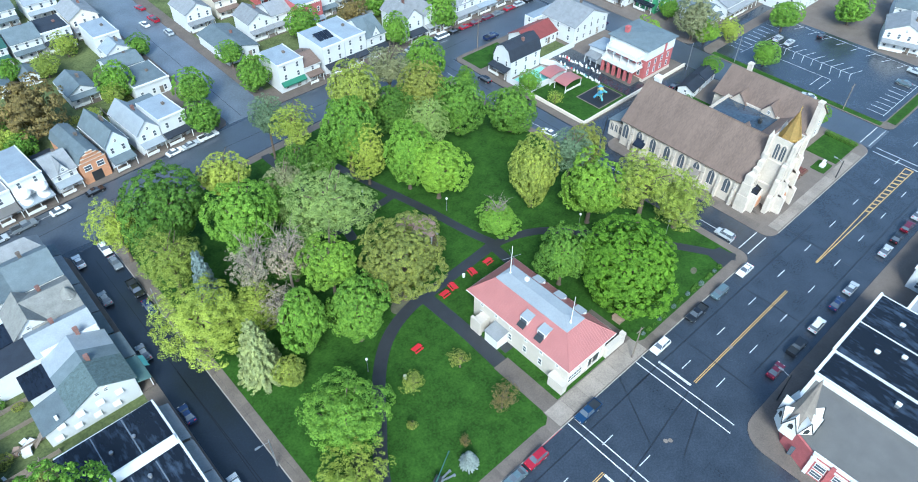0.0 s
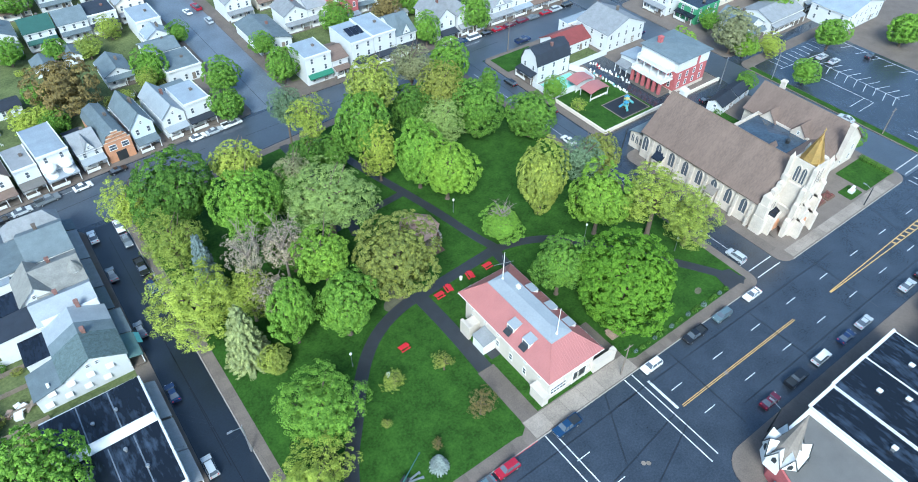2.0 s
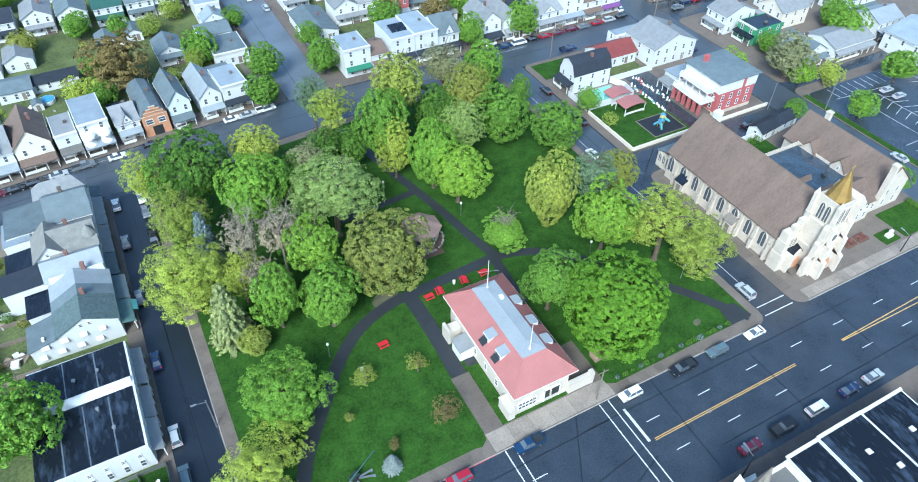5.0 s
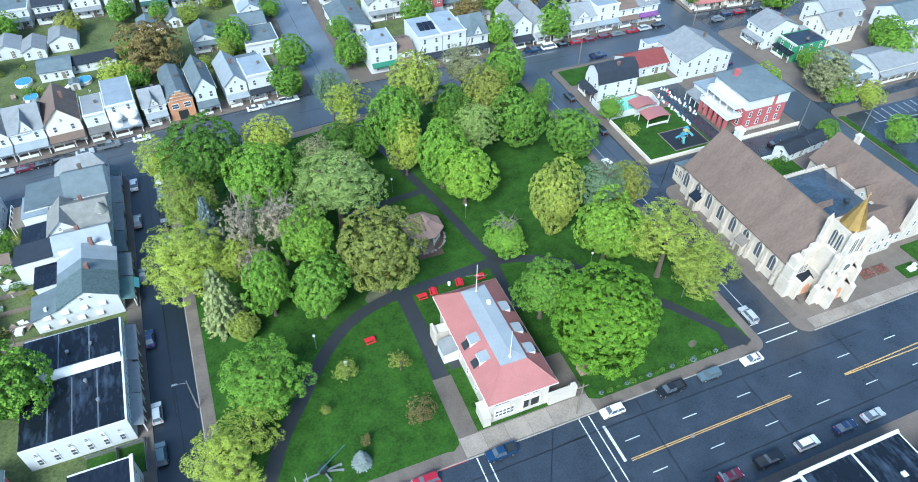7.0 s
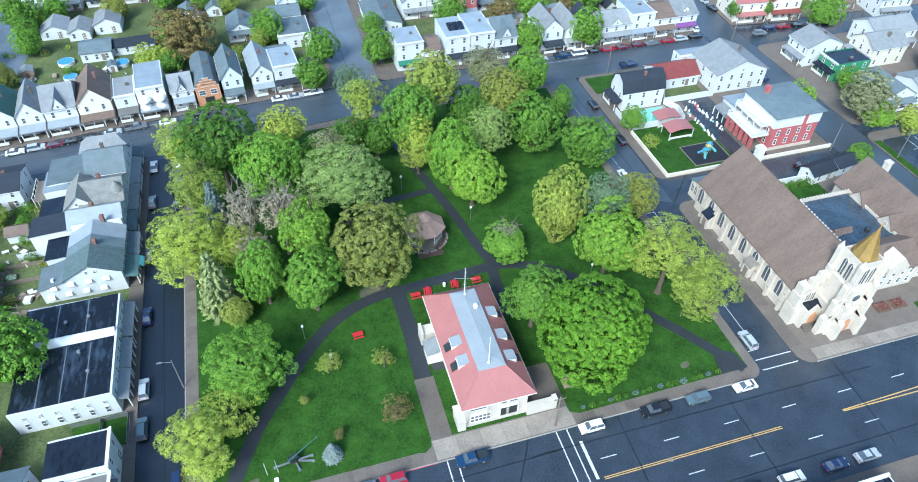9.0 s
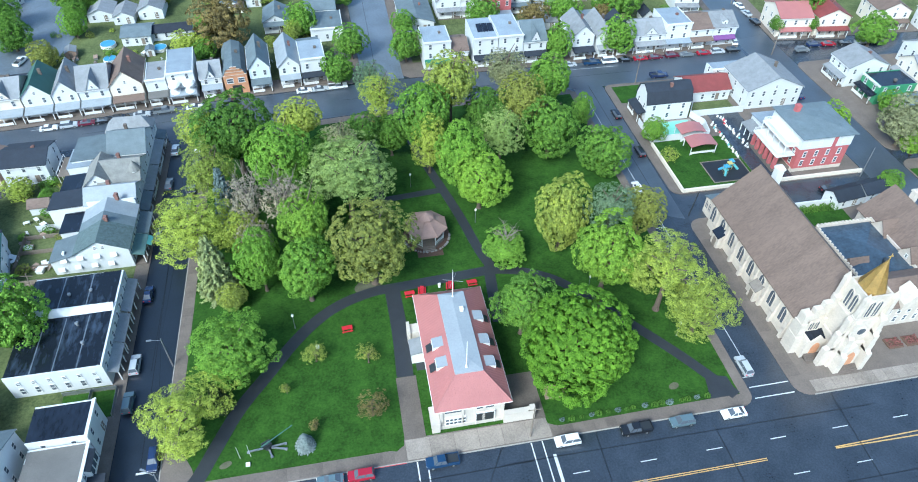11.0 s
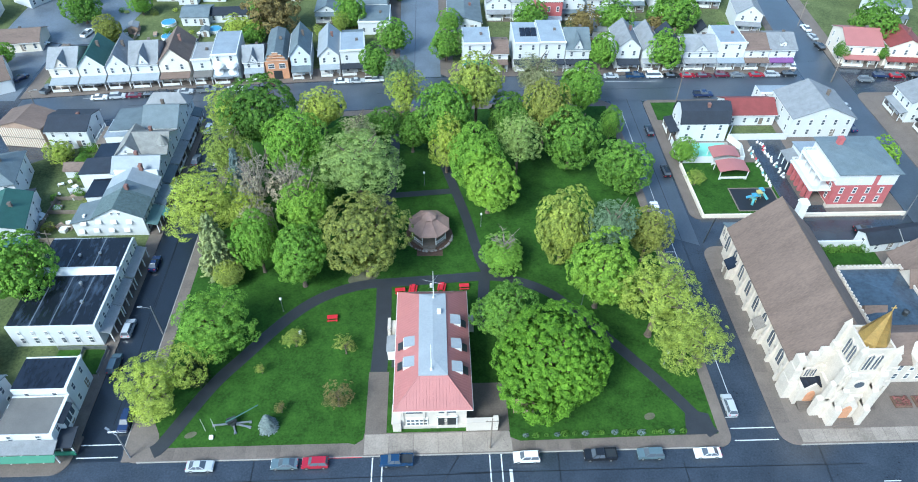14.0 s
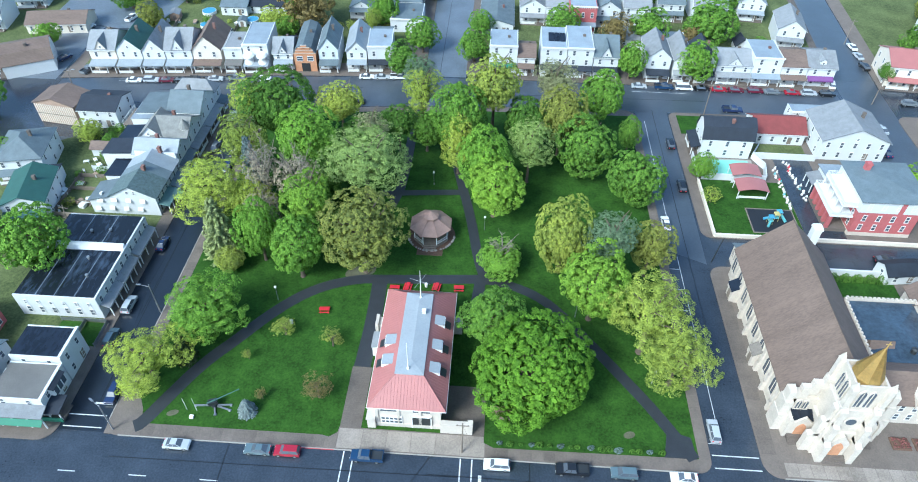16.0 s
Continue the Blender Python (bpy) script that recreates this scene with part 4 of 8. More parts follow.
    if name not in ("shed", "garage") and roof in ("gable_y", "hip"):
        gutter = Geo().box(-0.07, 0.07, -0.3, d + 0.3, -0.34, -0.2).mesh("gutter", M["trim"])
        for s in (-1, 1):
            link("gutter", gutter, t, pose(s * (w / 2 + 0.33), 0, h))
    elif name not in ("shed", "garage") and roof == "gable_x":
        gutter = Geo().box(-w / 2 - 0.3, w / 2 + 0.3, -0.07, 0.07, -0.36, -0.22).mesh("gutter", M["trim"])
        for yy in (-0.36, d + 0.36):
            link("gutter", gutter, t, pose(0, yy, h))
    if awning:
        Geo().slab([(-w / 2 + 0.3, -1.5, 2.7), (w / 2 - 0.3, -1.5, 2.7), (w / 2 - 0.3, -0.1, 3.5), (-w / 2 + 0.3, -0.1, 3.5)], 0.35).part("awning", M[awning], t)
    if chimney:
        peak = h + (rise if roof != "flat" else 0.3)
        cy = d * 0.55
        q = Geo(); q.box(-0.35, 0.35, -0.35, 0.35, 0, 2.0); q.box(-0.43, 0.43, -0.43, 0.43, 1.7, 1.85)
        q.part("chimney", M["chimney" if int(abs(x * 3 + y)) % 3 == 0 else "concrete"], t, m=pose(w * 0.18, cy, peak - 1.5))
    return t

# northern row, west part, along a slightly turned line
def north_west(x0, x1, **k):
    xm = (x0 + x1) / 2
    s = k.pop("setback", 2.0)
    return house(k.pop("label"), xm + 0.08 * s * -1, 116.4 + (xm + 119) * 0.083 + s, 4.7, (x1 - x0) - 0.12, k.pop("d"), k.pop("h"), **k)
north_west(-119.4, -111.4, label="tan half-timbered row house with paired grey gables and deep porch", d=12, h=6.8, roof="gable_x", rise=3.2, wall="cream", top="greyroof", front_gable=True, wing=6, porch=3.0, porch_top="palegrey")
north_west(-111.2, -103.8, label="white row house with a dark green gabled roof", d=13, h=6.8, roof="gable_y", rise=3.6, top="greenroof", wing=5, porch=3.0, porch_top="palegrey")
north_west(-103.6, -97.0, label="white narrow house with a steep grey gable", d=13, h=6.4, roof="gable_y", rise=3.8, top="greyroof", wing=6, porch=2.8, porch_top="palegrey")
north_west(-96.8, -88.8, label="white house with a large grey roof and front gable", d=13, h=6.6, roof="gable_x", rise=4.0, wall="white", top="greyroof", front_gable=True, wing=5, porch=2.8, porch_top="palegrey")
north_west(-88.6, -80.0, label="cream house with a steep brown roof and canted bay", d=14, h=6.8, roof="gable_y", rise=4.2, wall="cream", top="brownroof", wing=4, porch=2.6, porch_top="brownroof")
north_west(-79.2, -73.6, label="white row house with a pale sloping roof and porch", d=11, h=6.8, roof="flat", top="greyroof", wing=4, porch=2.6, porch_top="tarred")
north_west(-73.4, -65.8, label="tall white flat-roofed house with scalloped awnings", d=15, h=8.0, roof="flat", top="silver", floors=3, chimney=False, porch=3.0, porch_top="palegrey")
north_west(-64.6, -58.6, label="small white house with a steep front gable", d=10, h=5.6, roof="gable_x", rise=2.8, top="greyroof", front_gable=True, wing=5, porch_top="palegrey")
north_west(-58.2, -51.5, label="orange brick house with a stepped front and barrel-shaped slate roof", d=16, h=5.6, roof="gambrel_y", rise=3.0, wall="orange_brick", top="slate", porch=0, setback=1.4)
north_west(-50.8, -44.8, label="pale house with a steep slate gable and hipped porch", d=14, h=7.0, roof="gable_y", rise=3.6, wall="greysid", top="slate", wing=4, porch=2.6, porch_top="slate")
north_west(-42.4, -36.2, label="white house with a weathered pale grey gable", d=15, h=6.4, roof="gable_y", rise=3.0, top="palegrey", wing=3, porch_top="palegrey")
north_west(-36.0, -28.4, label="white flat-roofed house with a dark mansard front porch", d=12, h=7.4, roof="flat", top="silver", porch_top="darkroof", wing=7, wing_top="slate")
def stepped_front(x, y, rot):
    t = thing("parapet", pose(x, y, Z, 0, 0, rot), "stepped orange brick parapet on the house front", "parapet")
    for k, (w, h) in enumerate(((6.6, 6.0), (5.2, 7.0), (3.4, 7.9), (1.6, 8.6))):
        Geo().box(-w / 2, w / 2, -0.3, -0.02, -0.3 if k == 0 else h - 1.3, h).part("step", M["orange_brick"], t)
        Geo().box(-w / 2 - 0.08, w / 2 + 0.08, -0.36, 0.0, h, h + 0.12).part("coping", M["stone"], t)
    for k in (-1, 1):
        window(t, k * 1.6, -0.3, 3.6, 0, "wide")
    Geo().box(-1.3, 1.3, -0.36, -0.28, 0, 2.8).part("door", M["darkmetal"], t)
stepped_front(-54.9, 123.0, 4.7)
for k, x in enumerate((-71.6, -67.6)):
    for z in (5.6, 3.4):
        aw = thing("awning", pose(x, 119.9 + 0.083 * k * 4, Z + z, 0, 0, 4.7), "white scalloped fabric awning over windows", "awning", "scalloped awnings")
        Geo().lathe([(1.75, -0.55), (1.7, -0.3), (1.2, 0.2), (0.1, 0.45)], 14).part("canopy", M["trim"], aw, m=Matrix.Translation((0, 1.9, 0)) @ Matrix.Diagonal((1, 1.35, 1, 1)))
# northern row, east part
def north_east(x0, x1, **k):
    s = k.pop("setback", 2.0)
    return house(k.pop("label"), (x0 + x1) / 2, 125.0 + s, 0, (x1 - x0) - 0.1, k.pop("d"), k.pop("h"), **k)
north_east(0.8, 9.4, label="white flat-roofed corner house with a green awning", d=11, h=8.6, roof="flat", top="silver", porch=0, awning="awning", floors=3)
north_east(9.5, 14.8, label="narrow house with a brown mansard front", d=10, h=5.6, roof="gable_x", rise=1.8, top="brownroof", porch=2.0, porch_top="brownroof")
north_east(16.4, 24.2, label="white flat-roofed house with dark solar panels on top", d=14, h=8.6, roof="flat", top="silver", porch_top="darkroof", floors=3)
north_east(24.3, 32.2, label="white flat-roofed house with a scalloped cornice", d=15, h=8.8, roof="flat", top="silver", porch_top="darkroof", floors=3)
north_east(32.4, 39.8, label="white house with a large slate cross-gabled roof", d=14, h=6.8, roof="gable_x", rise=3.6, top="slate", front_gable=True, porch_top="darkroof")
north_east(48.2, 55.4, label="white gabled house with a red-railed front porch", d=13, h=7.2, roof="gable_y", rise=3.2, top="greyroof", porch=2.6, porch_top="darkroof", dormer=False)
north_east(56.4, 62.0, label="white house with a pale grey gabled roof", d=13, h=6.8, roof="gable_y", rise=3.0, top="greyroof")
north_east(62.6, 68.8, label="white house with a dark gable behind street trees", d=12, h=6.6, roof="gable_y", rise=3.0, top="darkroof")
north_east(69.2, 79.5, label="long white row house with a full-width porch", d=11, h=5.8, roof="gable_x", rise=2.6, top="greyroof", front_gable=True)
north_east(79.6, 88.2, label="tall white flat-roofed row house", d=12, h=8.2, roof="flat", top="silver", floors=3)
north_east(88.3, 96.0, label="white shop house with a brown mansard roof", d=12, h=6.2, roof="gable_x", rise=2.4, top="brownroof", awning=None)
north_east(96.1, 104.3, label="white corner shop with a purple awning", d=12, h=6.2, roof="gable_x", rise=2.6, top="greyroof", dormer=True, porch=0, awning="purple")
# western street, fronts facing the park
def west_row(y0, y1, **k):
    s = k.pop("setback", 2.2)
    return house(k.pop("label"), -71.6 - s, (y0 + y1) / 2, 90, (y1 - y0) - 0.12, k.pop("d"), k.pop("h"), **k)
west_row(87.0, 98.0, label="tall white house with a broad slate gable and stacked porches", d=8.5, h=7.2, roof="gable_y", rise=3.2, top="slate", wing=9, wing_h=0.84, wing_top="slate", porch_top="greyroof", setback=2.9)
west_row(98.2, 102.6, label="white corner house with a pale hipped roof", d=11, h=6.6, roof="hip", rise=2.8, top="greyroof", porch_top="slate", setback=2.9, chimney=False)
west_row(76.8, 86.8, label="white house with a weathered grey cross-gabled roof", d=9.0, h=6.6, roof="gable_y", rise=2.8, top="mossgrey", wing=0, porch_top="greyroof", setback=2.9)
west_row(69.4, 76.6, label="narrow white house with a pale roof and long rear wing", d=10.8, h=6.3, roof="gable_y", rise=2.3, top="palegrey", wing=8.2, wing_h=0.9, wing_top="darkroof", porch_top="slate", setback=2.9)

def cross_gabled():
    """Rear range of the grey-roofed house, its ridge along the street, with a low black-roofed outshot."""
    t = thing("house", pose(-83.6, 0, Z), "white rear range with a grey shingle roof and gabled ends", "house")
    Geo().prism_y([(-3.6, -0.3), (0.05, -0.3), (3.4, 5.9), (0, 9.3), (-3.6, 6.0)], 76.9, 85.4).part("wall", M["white"], t)
    gable_roof(Geo(), 7.0, 8.6, 6.1, 3.3, "y", 0.35, y0=76.8).part("roof", M["mossgrey"], t)
    window(t, -0.6, 76.9, 6.7, 0, "small")
    for x in (-2.4, 0.2):
        window(t, x, 76.9, 3.4, 0, "tall"); window(t, x, 76.9, 0.8, 0, "tall")
    Geo().box(-9.0, -3.62, 77.4, 83.0, -0.3, 5.0).part("outshot", M["white"], t)
    Geo().slab([(-9.2, 77.2, 5.1), (-3.6, 77.2, 5.5), (-3.6, 83.2, 5.5), (-9.2, 83.2, 5.1)], 0.16).part("outshot_roof", M["membrane"], t)
    for y in (78.6, 81.6):
        window(t, -9.0, y, 2.6, -90, "tall")
    Geo().box(-9.2, -3.7, 85.6, 93.5, -0.3, 5.4).part("outshot", M["white"], t)
    Geo().slab([(-9.4, 85.5, 5.5), (-3.6, 85.5, 5.9), (-3.6, 93.7, 5.9), (-9.4, 93.7, 5.5)], 0.16).part("outshot_roof", M["silver"], t)
    for k in range(5):
        Geo().box(-12.2, -12.1, 86.0 + 1.9 * k, 86.1 + 1.9 * k, 0, 4.2).part("deck_post", M["trim"], t)
    Geo().box(-12.3, -9.2, 85.9, 93.8, 3.0, 3.2).part("deck_floor", M["wood"], t)
    Geo().box(-12.3, -12.2, 85.9, 93.8, 4.1, 4.2).part("deck_rail", M["trim"], t)
cross_gabled()
def turret_dormer():
    """Round white dormer with a pointed cap over the grey-roofed house's front."""
    t = thing("dormer", pose(-75.6, 79.6, Z), "round white dormer with a pointed slate cap", "dormer")
    Geo().lathe([(1.3, 3.0), (1.3, 7.8), (1.5, 8.0)], 12).part("wall", M["trim"], t)
    Geo().lathe([(1.6, 7.95), (0.9, 9.0), (0.05, 10.2)], 12).part("cap", M["mossgrey"], t)
    for a in (-50, 0, 50):
        link("window", WIN["small"][0], t, Matrix.Rotation(radians(a), 4, 'Z') @ pose(1.3, 0, 6.3, 0, 0, 90))
turret_dormer()

def double_house():
    t = thing("house", pose(0, 0, Z), "large white double house with a patched slate and shingle roof", "house")
    xr, xe, xw, he, hr = -79.6, -74.0, -84.9, 5.5, 8.3
    Geo().prism_y([(xw, -0.3), (xe, -0.3), (xe, he), (xr, hr), (xw, he)], 54.4, 68.9).part("wall", M["white"], t)
    for y0, y1, m in ((54.1, 61.3, "mottled"), (61.3, 64.3, "slate"), (64.3, 69.0, "palegrey")):
        g = Geo()
        for xa, k in ((xe + 0.4, 1), (xw - 0.4, -1)):
            p = [(xr, y0, hr + 0.2), (xr, y1, hr + 0.2), (xa, y1, he - 0.05), (xa, y0, he - 0.05)]
            g.slab(p[::-1] if k > 0 else p, 0.2)
        g.part("roof", M[m], t)
    Geo().box(-84.5, -74.3, 68.95, 69.3, 5.0, 7.4).part("party_wall", M["white"], t)
    for x, y in ((-78.7, 61.4), (-77.8, 69.0)):
        q = Geo(); q.box(-0.35, 0.35, -0.45, 0.45, 0, 2.2); q.box(-0.45, 0.45, -0.55, 0.55, 1.8, 2.0)
        q.part("chimney", M["chimney"], t, m=pose(x, y, 7.0))
    Geo().prism_y([(-90.2, -0.3), (xw, -0.3), (xw, 5.2), (-90.2, 3.9)], 54.42, 61.0).part("rear_wing", M["white"], t)
    Geo().slab([(-90.5, 54.1, 4.0), (xw + 0.1, 54.1, 5.45), (xw + 0.1, 61.1, 5.45), (-90.5, 61.1, 4.0)], 0.18).part("rear_roof", M["slate"], t)
    Geo().box(-89.6, xw, 62.4, 68.8, -0.3, 4.9).part("rear_wing", M["white"], t)
    Geo().slab([(-89.8, 62.2, 5.0), (xw + 0.1, 62.2, 5.25), (xw + 0.1, 68.9, 5.25), (-89.8, 68.9, 5.0)], 0.16).part("rear_roof", M["membrane"], t)
    q = Geo(); q.box(-0.25, 0.25, -0.4, 0.4, 0, 0.7); q.part("roof_vent", M["trim"], t, m=pose(-87.4, 55.6, 4.6))
    for k in range(4):
        for z in (1.0, 3.5):
            Geo().prism_x([(0.0, 0.0), (0.0, 1.3), (-0.12, 1.3), (-0.55, 0.5), (-0.5, 0.42), (-0.1, 0.0)], -0.65, 0.65).part("shutter", M["trim"], t, "white metal window awning", pose(-88.6 + 3.4 * k + (z > 3) * 1.2, 54.4, z - 0.3 * (k == 0)))
    for x in (-80.4, -78.8):
        window(t, x, 54.4, 6.1, 0, "small")
    for k in range(6):
        window(t, xe, 55.6 + 2.4 * k, 3.5, 90, "tall"); window(t, xe, 55.6 + 2.4 * k, 0.9, 90, "tall")
    for y0, y1, m in ((54.6, 61.2, "greenslate"), (61.5, 68.8, "slate")):
        Geo().slab([(xe, y0, 3.6), (xe + 2.6, y0, 2.95), (xe + 2.6, y1, 2.95), (xe, y1, 3.6)], 0.18).part("porch_roof", M[m], t)
        Geo().box(xe + 0.02, xe + 2.4, y0 + 0.1, y1 - 0.1, -0.2, 0.4).part("porch_floor", M["concrete"], t)
        for k in range(4):
            link("porch_post", POST, t, pose(xe + 2.3, y0 + 0.3 + (y1 - y0 - 0.6) * k / 3, 0.4))
    Geo().slab([(xe + 2.62, 58.0, 2.9), (xe + 3.5, 58.0, 2.3), (xe + 3.5, 61.0, 2.3), (xe + 2.62, 61.0, 2.9)], 0.1).part("awning", M["teal"], t, "teal canvas awning")
    st = Geo()
    for k in range(12):
        st.box(-92.6 + 0.28 * k, -92.3 + 0.28 * k, 56.2, 57.4, 0.3 * k, 0.3 * k + 0.08)
    st.part("rear_stair", M["wood"], t)
double_house()

west_row(8.2, 15.4, label="white house with a shiny black flat roof", d=9.5, h=6.4, roof="flat", top="membrane", setback=1.6, porch=0, chimney=False)
west_row(0.2, 8.0, label="white corner house with a low grey flat roof and bay window", d=9.5, h=5.0, roof="flat", top="tarred", setback=1.6, porch=0, chimney=False)
def corner_porch():
    t = thing("shop_porch", pose(0, 0, Z), "grey porch roof with a dark green awning at the corner", "porch")
    Geo().slab([(-84.0, -2.2, 3.2), (-72.6, -2.2, 3.2), (-72.6, 0.18, 3.8), (-84.0, 0.18, 3.8)], 0.2).part("roof", M["greyroof"], t)
    Geo().slab([(-84.0, -3.2, 2.3), (-72.4, -3.2, 2.3), (-72.4, -2.22, 2.9), (-84.0, -2.22, 2.9)], 0.12).part("awning", M["awning"], t, "dark green canvas awning")
    for k in range(5):
        Geo().box(-0.1, 0.1, -0.1, 0.1, 0, 3.1).part("post", M["trim"], t, m=pose(-83.6 + 2.7 * k, -2.0, 0))
    Geo().box(-73.18, -72.2, 2.6, 6.4, 2.4, 5.0).part("bay_window", M["trim"], t)
    Geo().slab([(-73.2, 2.4, 5.6), (-72.0, 2.4, 5.0), (-72.0, 6.6, 5.0), (-73.2, 6.6, 5.6)], 0.12).part("bay_roof", M["darkroof"], t)
    for k in range(3):
        Geo().box(-72.24, -72.16, 2.9 + 1.2 * k, 3.8 + 1.2 * k, 3.0, 4.7).part("pane", M["glass"], t)
corner_porch()
house("white house with blue slate roof behind the corner", -90, -1.2, 0, 9, 13, 6.0, "gable_x", 3.0, "white", "slate", porch=2, porch_top="greenroof")
# black-roofed double building on the western street
def flat_block():
    t = thing("row_building", pose(0, 0, Z), "long white two-part building with shiny black flat roofs", "building")
    g = Geo()
    g.box(-90.5, -73.6, 23.0, 47.6, -0.3, 5.3)
    g.box(-90.5, -73.6, 22.98, 23.3, 5.3, 5.9)
    g.box(-73.95, -73.58, 23.3, 47.3, 5.3, 6.0)
    g.box(-90.5, -73.6, 47.3, 47.62, 5.3, 5.7)
    g.part("wall", M["white"], t)
    Geo().prism_x([(36.6, 5.3), (38.1, 5.3), (38.1, 6.6), (37.8, 6.6), (36.6, 5.75)], -90.4, -73.95).part("parapet", M["white"], t)
    # roof seams; their pale tone also stands for streaks of reflected sky
    for x, y, w_, d_ in ((-86.3, 29.8, 0.22, 12.6), (-82.4, 29.8, 0.2, 12.6), (-78.2, 29.8, 0.22, 12.6), (-84.6, 42.6, 0.2, 9.0), (-79.3, 42.6, 0.24, 9.0)):
        zz = 5.75 - 0.33 * (-73.95 - x) / 16.75 + (0.3 if y > 38 else 0)
        Geo().slab([(x - w_ / 2, y - d_ / 2, zz + 0.02 - 0.0197 * w_ / 2), (x + w_ / 2, y - d_ / 2, zz + 0.02 + 0.0197 * w_ / 2), (x + w_ / 2, y + d_ / 2, zz + 0.02 + 0.0197 * w_ / 2), (x - w_ / 2, y + d_ / 2, zz + 0.02 - 0.0197 * w_ / 2)], 0.03).part("roof_seam", M["worn"], t)
    Geo().slab([(-90.7, 23.3, 5.42), (-73.95, 23.3, 5.75), (-73.95, 36.6, 5.75), (-90.7, 36.6, 5.42)], 0.12).part("roof", M["streaked"], t)
    Geo().slab([(-90.7, 38.1, 5.72), (-73.95, 38.1, 6.05), (-73.95, 47.3, 6.05), (-90.7, 47.3, 5.72)], 0.12).part("roof", M["streaked"], t)
    for y0, y1 in ((23.4, 30.2), (30.4, 37.6), (38.2, 47.2)):
        Geo().slab([(-73.6, y0, 3.7), (-71.7, y0, 3.0), (-71.7, y1, 3.0), (-73.6, y1, 3.7)], 0.18).part("porch_roof", M["greyroof"], t)
        for k in range(4):
            link("porch_post", POST, t, pose(-71.9, y0 + 0.3 + (y1 - y0 - 0.6) * k / 3, 0.2))
    for k in range(10):
        window(t, -73.58, 24.5 + 2.4 * k, 3.5, 90, "tall")
    for k in range(6):
        window(t, -88.5 + 2.6 * k, 22.98, 1.0, 0, "tall"); window(t, -88.5 + 2.6 * k, 22.98, 3.6, 0, "small")
    for x, y in ((-80, 34), (-83, 42), (-78, 29), (-79, 42.5)):
        q = Geo(); q.tube((0, 0, 0), (0, 0, 0.9), 0.25, 0.25, 8); q.tube((0, 0, 0.9), (0, 0, 1.1), 0.38, 0.3, 8)
        q.part("roof_vent", M["metal"], t, m=pose(x, y, 5.3))
flat_block()
house("brown brick house with a dark slate roof and white windows", -93.0, 16.5, 90, 9.0, 9.0, 5.2, "gable_x", 1.8, "brick", "mottled", porch=0)
# west: half-timbered house and its neighbours
house("white house with a dark blue low roof", -103.8, 88.5, 0, 10.5, 10.0, 5.4, "gable_x", 1.6, "white", "darkroof", porch=0)
def timbered():
    t = thing("house", pose(-116.0, 89.5, Z, 0, 0, -8), "old tan board house with pale battens", "house")
    Geo().prism_y([(-6, -0.3), (6, -0.3), (6, 6.0), (0, 7.8), (-6, 6.0)], 0, 8).part("wall", M["tan"], t)
    gable_roof(Geo(), 12, 8, 6.0, 1.8, "y").part("roof", M["brownroof"], t)
    for k in range(19):
        Geo().box(-0.13, 0.13, -0.06, 0.02, 0, 5.7).part("batten", M["cream"], t, m=pose(-5.7 + 0.633 * k, 0, 0))
    Geo().box(-6, 6, -0.07, 0.02, 2.7, 2.95).part("beam", M["wood"], t)
timbered()
house("white house with a dark green low roof and side porch", -103.5, 50.0, 14, 9.5, 13, 5.4, "gable_y", 2.0, "white", "greenroof", porch=2, porch_top="greenroof", wing=4)
house("white house with a weathered grey roof", -112.5, 65.0, 12, 11, 13, 6.2, "hip", 3.0, "white", "slate", porch=2, porch_top="slate")
house("white house with a slate roof", -112.0, 36.0, 15, 10, 12, 6.0, "gable_x", 3.0, "white", "slate", porch=2)
house("small white garden shed with a brown roof", -96.0, 77.5, 90, 3.4, 4.4, 2.4, "gable_y", 1.1, "white", "brownroof", 1, 0, chimney=False, windows=False, name="shed")
